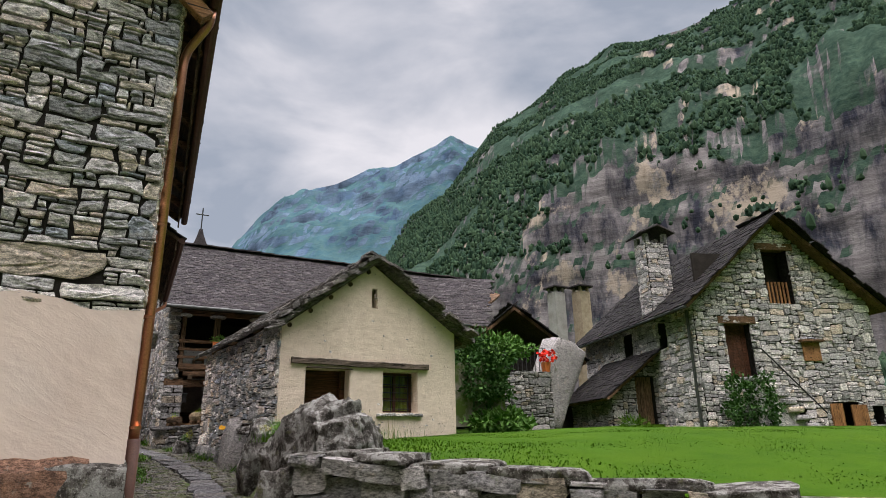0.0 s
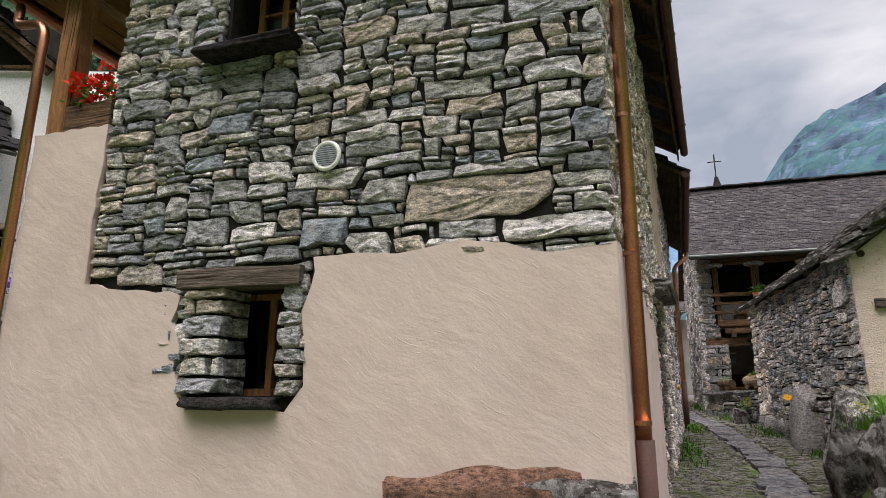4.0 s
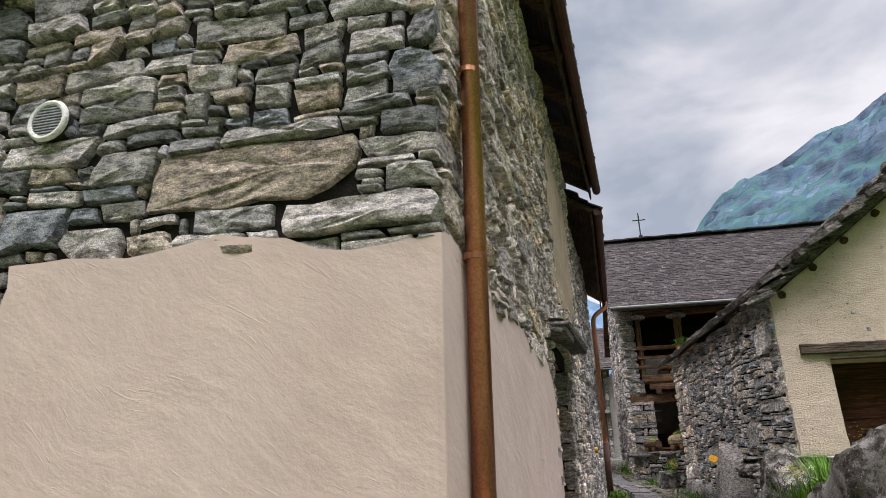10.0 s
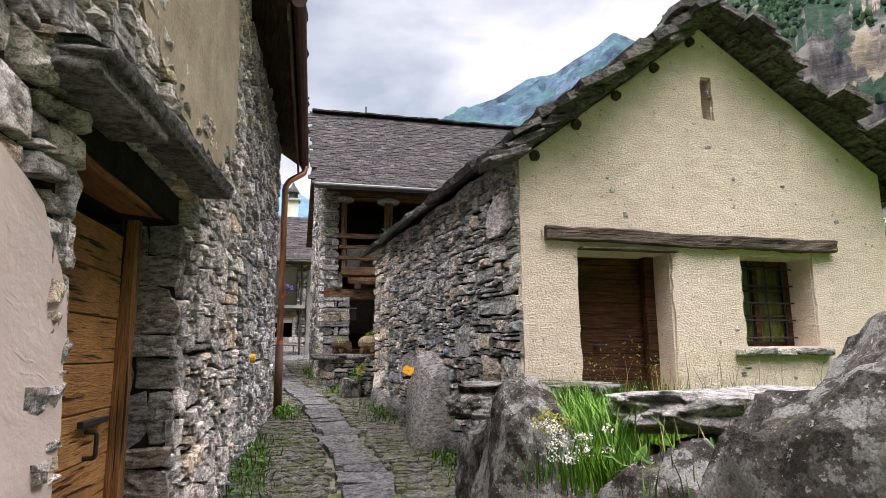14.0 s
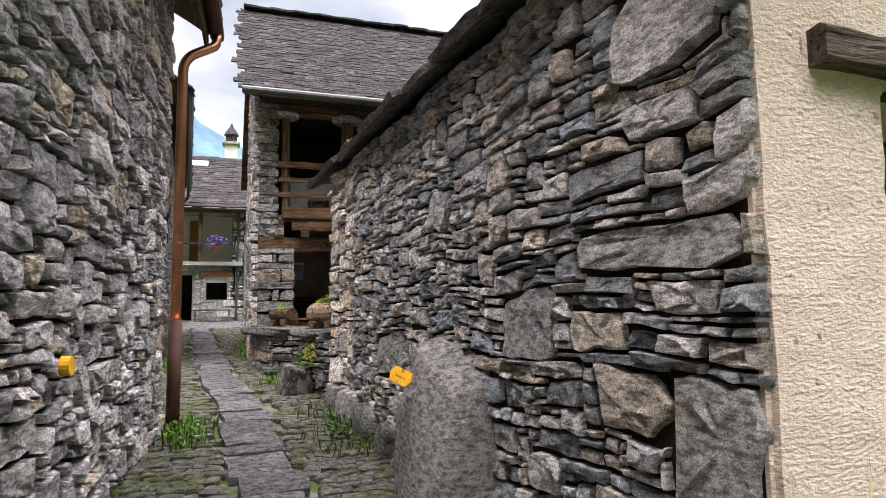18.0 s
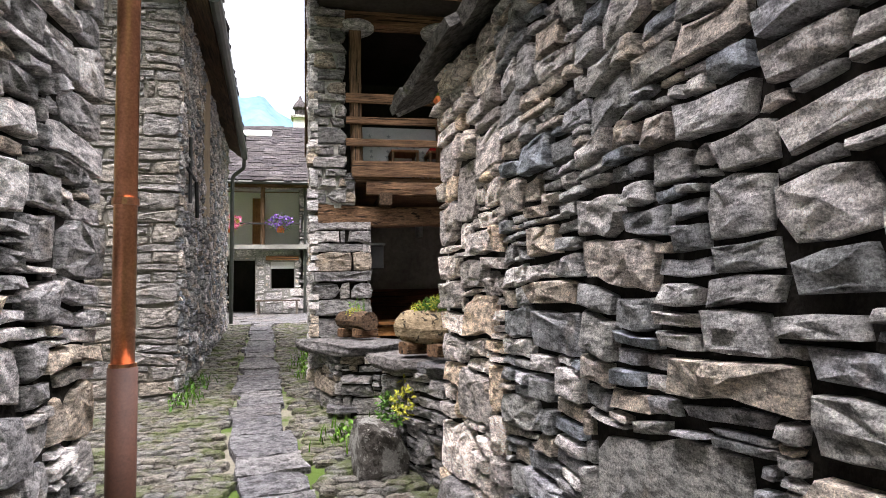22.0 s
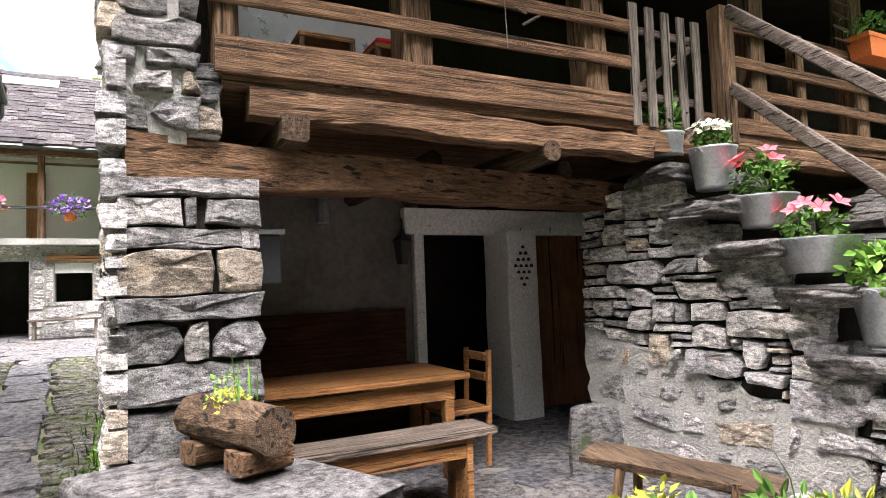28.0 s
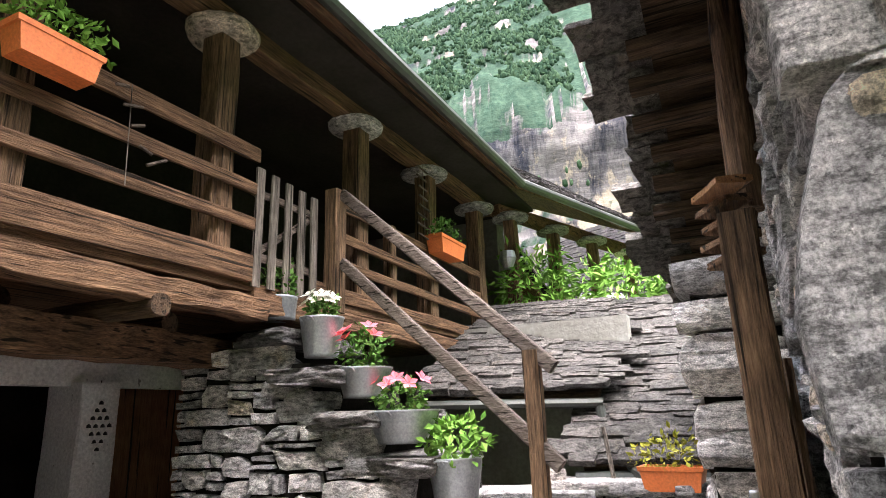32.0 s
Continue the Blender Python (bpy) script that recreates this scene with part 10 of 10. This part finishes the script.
    # flowers in the foreground
    f = thing("hydrangea", (3.9, 19.55, 1.4), "bright pink hydrangea heads with green leaves", "plant")
    for k, (x, y, z, r) in enumerate(((3.72, 19.52, 2.30, 0.105), (3.92, 19.40, 2.28, 0.095), (3.60, 19.62, 2.22, 0.06))):
        foliage("flower_head", (x, y, z), (r, r, r * 0.75), 330, 0.036, PETAL_PINK, f, 120 + k, slim=1.0, hollow=0.7)
    foliage("leaves", (3.85, 19.45, 2.12), (0.36, 0.26, 0.14), 120, 0.13, LEAF_BRIGHT, f, 125, slim=0.5)
    part("stem", tube([(3.8, 19.5, 1.35), (3.76, 19.5, 2.2)], 0.012, 6), LEAF, f)
    f = thing("slender_weed", (4.9, 20.4, 1.5), "thin tall weeds before the stair", "plant")
    pp = [(4.9 + rnd(-0.25, 0.25), 20.45 + rnd(-0.2, 0.2), 1.5) for _ in range(6)]
    blades("stem_clump", pp, 0.4, 0.005, LEAF, f, 129, 0.25)
    foliage("leaves", (4.9, 20.45, 1.75), (0.2, 0.18, 0.14), 50, 0.035, LEAF, f, 130)


porch_things()


# ---- the yard east of the stairs ----
def yard():
    g = random.Random(44)
    h = thing("fountain_shed", (8.5, 20.8, 1.6), "low stone-slab lean-to over a trough niche", "shed")
    r = roof_bed("roof", [(7.45, 21.9, 3.20), (7.9, 20.3, 3.18), (10.0, 20.2, 4.28), (9.6, 22.0, 4.28)], 0.08, WOOD_Y, h)
    P = Plane((7.45, 21.9, 3.20), (0.45, -1.6, 0), (2.1, 0.0, 1.08))
    slates(r, P, 0, 1.75, -0.06, 2.4, 0.095, 0.30, 0.05, SLAB_DARKER, 85, 150, (0.8, 1), jitter=0.02, tilt=0.10, name="roof_slab")
    r2 = roof_bed("roof_slope", [(7.35, 20.35, 2.60), (7.5, 19.35, 2.60), (10.1, 19.2, 4.25), (10.0, 20.3, 4.27)], 0.08, WOOD_Y, h)
    P = Plane((7.35, 20.4, 2.60), (0.15, -1.05, 0), (2.6, 0, 1.66))
    slates(r2, P, 0, 1.2, -0.06, 3.1, 0.095, 0.32, 0.05, SLAB_DARKER, 86, 150, (0.6, 1), jitter=0.02, tilt=0.10, name="roof_slab")
    part("back_wall", boxed(8.7, 8.9, 20.1, 22.2, 1.5, 4.0), PLASTER_GREY, h, "grey rendered niche wall")
    part("gutter", tube([(7.38, 21.9, 3.13), (7.84, 20.25, 3.10)], 0.045, 8), GUTTER, h)
    part("downpipe", tube(bend([(7.84, 20.28, 3.08), (7.80, 20.25, 2.92), (7.35, 19.95, 2.58), (7.25, 19.85, 2.52)]), 0.045, 10), GUTTER, h)
    part("gutter", tube([(7.28, 20.4, 2.52), (7.42, 19.4, 2.52)], 0.045, 8), GUTTER, h)
    W = wall_between((7.15, 20.5), (7.3, 18.9))
    w = part("plinth", boxed(7.2, 8.6, 18.9, 20.55, 1.4, 2.46), MORTAR, h)
    rubble(w, W, 0, 1.6, 1.5, 2.45, lambda u, v: True, STONE_COOL, 87, 0.03, 2.2, (0.04, 0.1), 60, (0.8, 2), warp=0.05)
    for k in range(4):
        rock("wall_top", (7.2, 20.3 - 0.42 * k, 2.47), (0.5, 0.48, 0.1), 860 + k, STONE_COOL["obj"], parent=h, cuts=4, amp=0.07, flat=0.9, rz=10 * k)
    t = thing("stone_trough", (7.1, 20.9, 2.2), "long pale stone trough on rough supports", "trough")
    bm = timber((6.95, 21.25, 2.36), (7.15, 20.22, 2.36), 0.46, 0.2, 0.015)
    part("basin", bm, STONE_COOL["obj"], t, "pale rounded stone basin")
    rock("support", (7.12, 20.35, 1.95), (0.42, 0.34, 0.66), 870, STONE_COOL["obj"], parent=t, cuts=4, amp=0.1, flat=0.9)
    rock("support", (6.95, 21.2, 1.95), (0.42, 0.3, 0.66), 871, STONE_COOL["obj"], parent=t, cuts=4, amp=0.1, flat=0.9)
    rock("small_stone", (7.05, 20.5, 2.52), (0.1, 0.14, 0.16), 872, STONE["obj"], parent=t, cuts=3)
    st = thing("leaning_stick", (7.3, 20.1, 1.7), "grey stick leaning in the corner", "stick")
    part("stick", timber((7.05, 19.95, 1.7), (7.3, 20.15, 2.9), 0.035, 0.035, 0.004, True), GREYWOOD_Z, st)
    planter_box(7.02, 19.62, 2.46, 0.44, 0.2, 0.17, 84, "orange planter with yellowing seedlings on the wall", LEAF_YELLOW, 131, None, 200)
    # paving and rough steps of the yard
    fl = thing("yard_paving", (6.6, 20, 1.6), "uneven stone paving of the yard", "pavement", kind="structure")
    items = []
    for i in range(5):
        for j in range(6):
            x, y = 3.4 + i * 0.78 + g.uniform(-0.1, 0.1), 19.05 + j * 0.36 + g.uniform(-0.05, 0.05)
            if 5.5 < x and y > 20.2 or x < 4.2 and y > 20.6:
                continue
            items.append((0, g.randrange(len(SLABS)), Matrix.Translation((x, y, 1.48 + 0.06 * i)) @ pose(0, 0, 0, 0, -3, g.uniform(-12, 12)) @ Matrix.Diagonal((0.84, 0.42, 0.12, 1))))
    lay(fl, "paving_stone", SLABS, items, STONE_COOL, 40, "stones", smooth=False)
    rock("yard_step", (6.9, 20.0, 1.72), (0.9, 1.0, 0.22), 874, STONE_COOL["obj"], "broad stone step in the yard", cuts=5, amp=0.06, flat=0.92, category="step")
    # ferns above the shed
    f = thing("ferns", (10.4, 20.6, 4.2), "bright green ferny shrubs above the slab roof", "shrub")
    part("bank", boxed(9.9, 13, 18.5, 22.5, 2.0, 4.15), EARTH, f)
    foliage("fronds", (10.4, 21.6, 4.75), (0.6, 0.55, 0.55), 900, 0.16, LEAF_BRIGHT, f, 133, slim=0.28, droop=0.2)
    foliage("fronds", (10.5, 20.4, 4.62), (0.6, 0.8, 0.42), 1000, 0.16, LEAF_BRIGHT, f, 134, slim=0.28, droop=0.2)
    foliage("fronds", (10.6, 19.6, 4.5), (0.5, 0.5, 0.3), 500, 0.15, LEAF, f, 135, slim=0.28, droop=0.2)
    # pier, plank gate and leaning timber by the cottage's back corner
    p = thing("gate_pier", (6.4, 19.1, 1.6), "rough stone gate pier of stacked blocks", "pier")
    part("core", boxed(6.05, 6.9, 18.8, 19.28, 1.4, 3.7), MORTAR, p)
    items, z = [], 1.55
    while z < 3.72:
        hh = g.uniform(0.13, 0.24)
        items.append((z, g.randrange(len(BLOCKS)), Matrix.Translation((6.35, 19.06 + g.uniform(-0.03, 0.03), z + hh / 2)) @ pose(0, 0, 0, 0, g.uniform(-4, 4), g.uniform(-6, 6)) @ Matrix.Diagonal((0.9, 0.6, hh * 1.02, 1))))
        z += hh
    lay(p, "stone", BLOCKS, items, STONE_COOL, 40, "stones", smooth=False)
    gt = thing("plank_gate", (5, 19, 1.6), "brown plank gate with cross boards and a padlock", "gate")
    for k in range(8):
        x = 4.75 + 0.16 * k
        part("board", timber((x, 18.89 + 0.012 * k, 1.5), (x, 18.89 + 0.012 * k, 3.2), 0.15, 0.03, 0.004, up=(0, 1, 0)), WOOD_Z, gt)
    for z in (1.85, 2.45, 3.05):
        part("cross_board", timber((4.65, 18.95, z), (6.0, 19.05, z), 0.04, 0.2, 0.005), WOOD_X, gt)
    part("padlock", boxed(5.2, 5.26, 19.06, 19.1, 2.6, 2.68, 0.01), ZINC, gt)
    tm = thing("gate_jamb", (4.5, 18.95, 1.4), "thick cracked brown timber jamb of the gate", "timber")
    part("beam", timber((4.5, 18.955, 1.35), (4.5, 18.985, 3.72), 0.13, 0.13, 0.012), WOOD_Z, tm)
    part("upper_post", timber((5.15, 18.93, 3.9), (5.15, 18.86, 5.4), 0.15, 0.15, 0.014, True), WOOD_Z, tm)
    part("orange_board", timber((4.62, 18.97, 3.90), (4.95, 19.08, 3.93), 0.14, 0.03, 0.004), NEWWOOD_X, tm)
    for k in range(5):
        part("wedge_board", timber((4.7 + 0.05 * k, 18.95, 3.62 + 0.09 * k), (4.95 + 0.04 * k, 19.07 + 0.02 * (k % 2), 3.62 + 0.09 * k), 0.12, 0.035, 0.006), WOOD_X, tm)
    for k in range(9):
        x = 5.75 + 0.22 * k
        part("purlin_end", timber((x, 18.8, y_roof(x) - 0.17), (x, 19.42 + 0.04 * (k % 3), y_roof(x) - 0.17), 0.13, 0.10, 0.01), WOOD_Y, tm)
    cp = thing("corner_masonry", (3.6, 18.8, 1.4), "rough masonry of big split grey blocks beside the gate", "wall")
    part("core", boxed(2.93, 4.40, 18.74, 18.82, 1.3, 4.0), MORTAR, cp)
    Q = Plane((4.40, 18.825, 0), (-1, 0, 0))
    rubble(cp, Q, 0.0, 1.5, 1.4, 4.0, lambda u, v: True, STONE_COOL, 91, 0.03, 1.6, (0.02, 0.07), 120, (0.3, 2.9), warp=0.06, gap=0.012,
           big=[(0.0, 3.3, 0.4, 0.34), (0.0, 2.1, 0.3, 0.26), (0.3, 2.7, 0.35, 0.24)])
    Q = Plane((2.93, 18.95, 0), (0, -1, 0))
    coursed(cp, Q, 0.0, 0.28, 1.4, [(0.40, (1,)), (0.3, (1,)), (0.2, (1,)), (0.40, (1,)), (0.28, (1,)), (0.46, (1,)), (0.28, (1,)), (0.25, (1,))], STONE_COOL, 92, (0.01, 0.03), 0.014)


yard()


# ---- roof tops beyond: spire with cross, bell turret ----
def far_tops():
    s = thing("chapel_spire", (2.05 + 6.2, 52, 3), "slender stone spire with an iron cross", "spire")
    x, y = 6.4, 52.0
    bm = bmesh.new()
    loft(bm, [[(x + sx * r, y + sy * r, z) for sx, sy in ((-1, -1), (1, -1), (1, 1), (-1, 1))] for z, r in ((11.0, 0.9), (15.8, 0.85), (16.1, 0.95), (18.2, 0.25), (18.8, 0.12))])
    part("spire", bm, SLATE["obj"], s, "dark stone pyramid")
    part("cross_staff", tube([(x, y, 18.7), (x, y, 20.7)], 0.05, 6), BLACK, s)
    part("cross_arm", tube([(x - 0.5, y, 20.1), (x + 0.5, y, 20.1)], 0.05, 6), BLACK, s)
    b = thing("bell_turret", (1.0, 48, 3), "pale bell turret with a small dome", "turret")
    x, y = 1.25, 48.0
    part("shaft", boxed(x - 0.35, x + 0.35, y - 0.35, y + 0.35, 6.0, 12.0, 0.02), WHITEWASH, b)
    part("cornice", boxed(x - 0.48, x + 0.48, y - 0.48, y + 0.48, 12.0, 12.15, 0.02), STONE_COOL["obj"], b)
    bm = bmesh.new()
    loft(bm, [[(x + math.cos(a) * r, y + math.sin(a) * r, z) for a in [k * math.tau / 10 for k in range(10)]] for z, r in ((12.15, 0.3), (12.5, 0.3), (12.6, 0.42), (12.85, 0.3), (13.1, 0.1), (13.3, 0.04))])
    part("dome", bm, SLATE["obj"], b)


far_tops()

lay_lane()
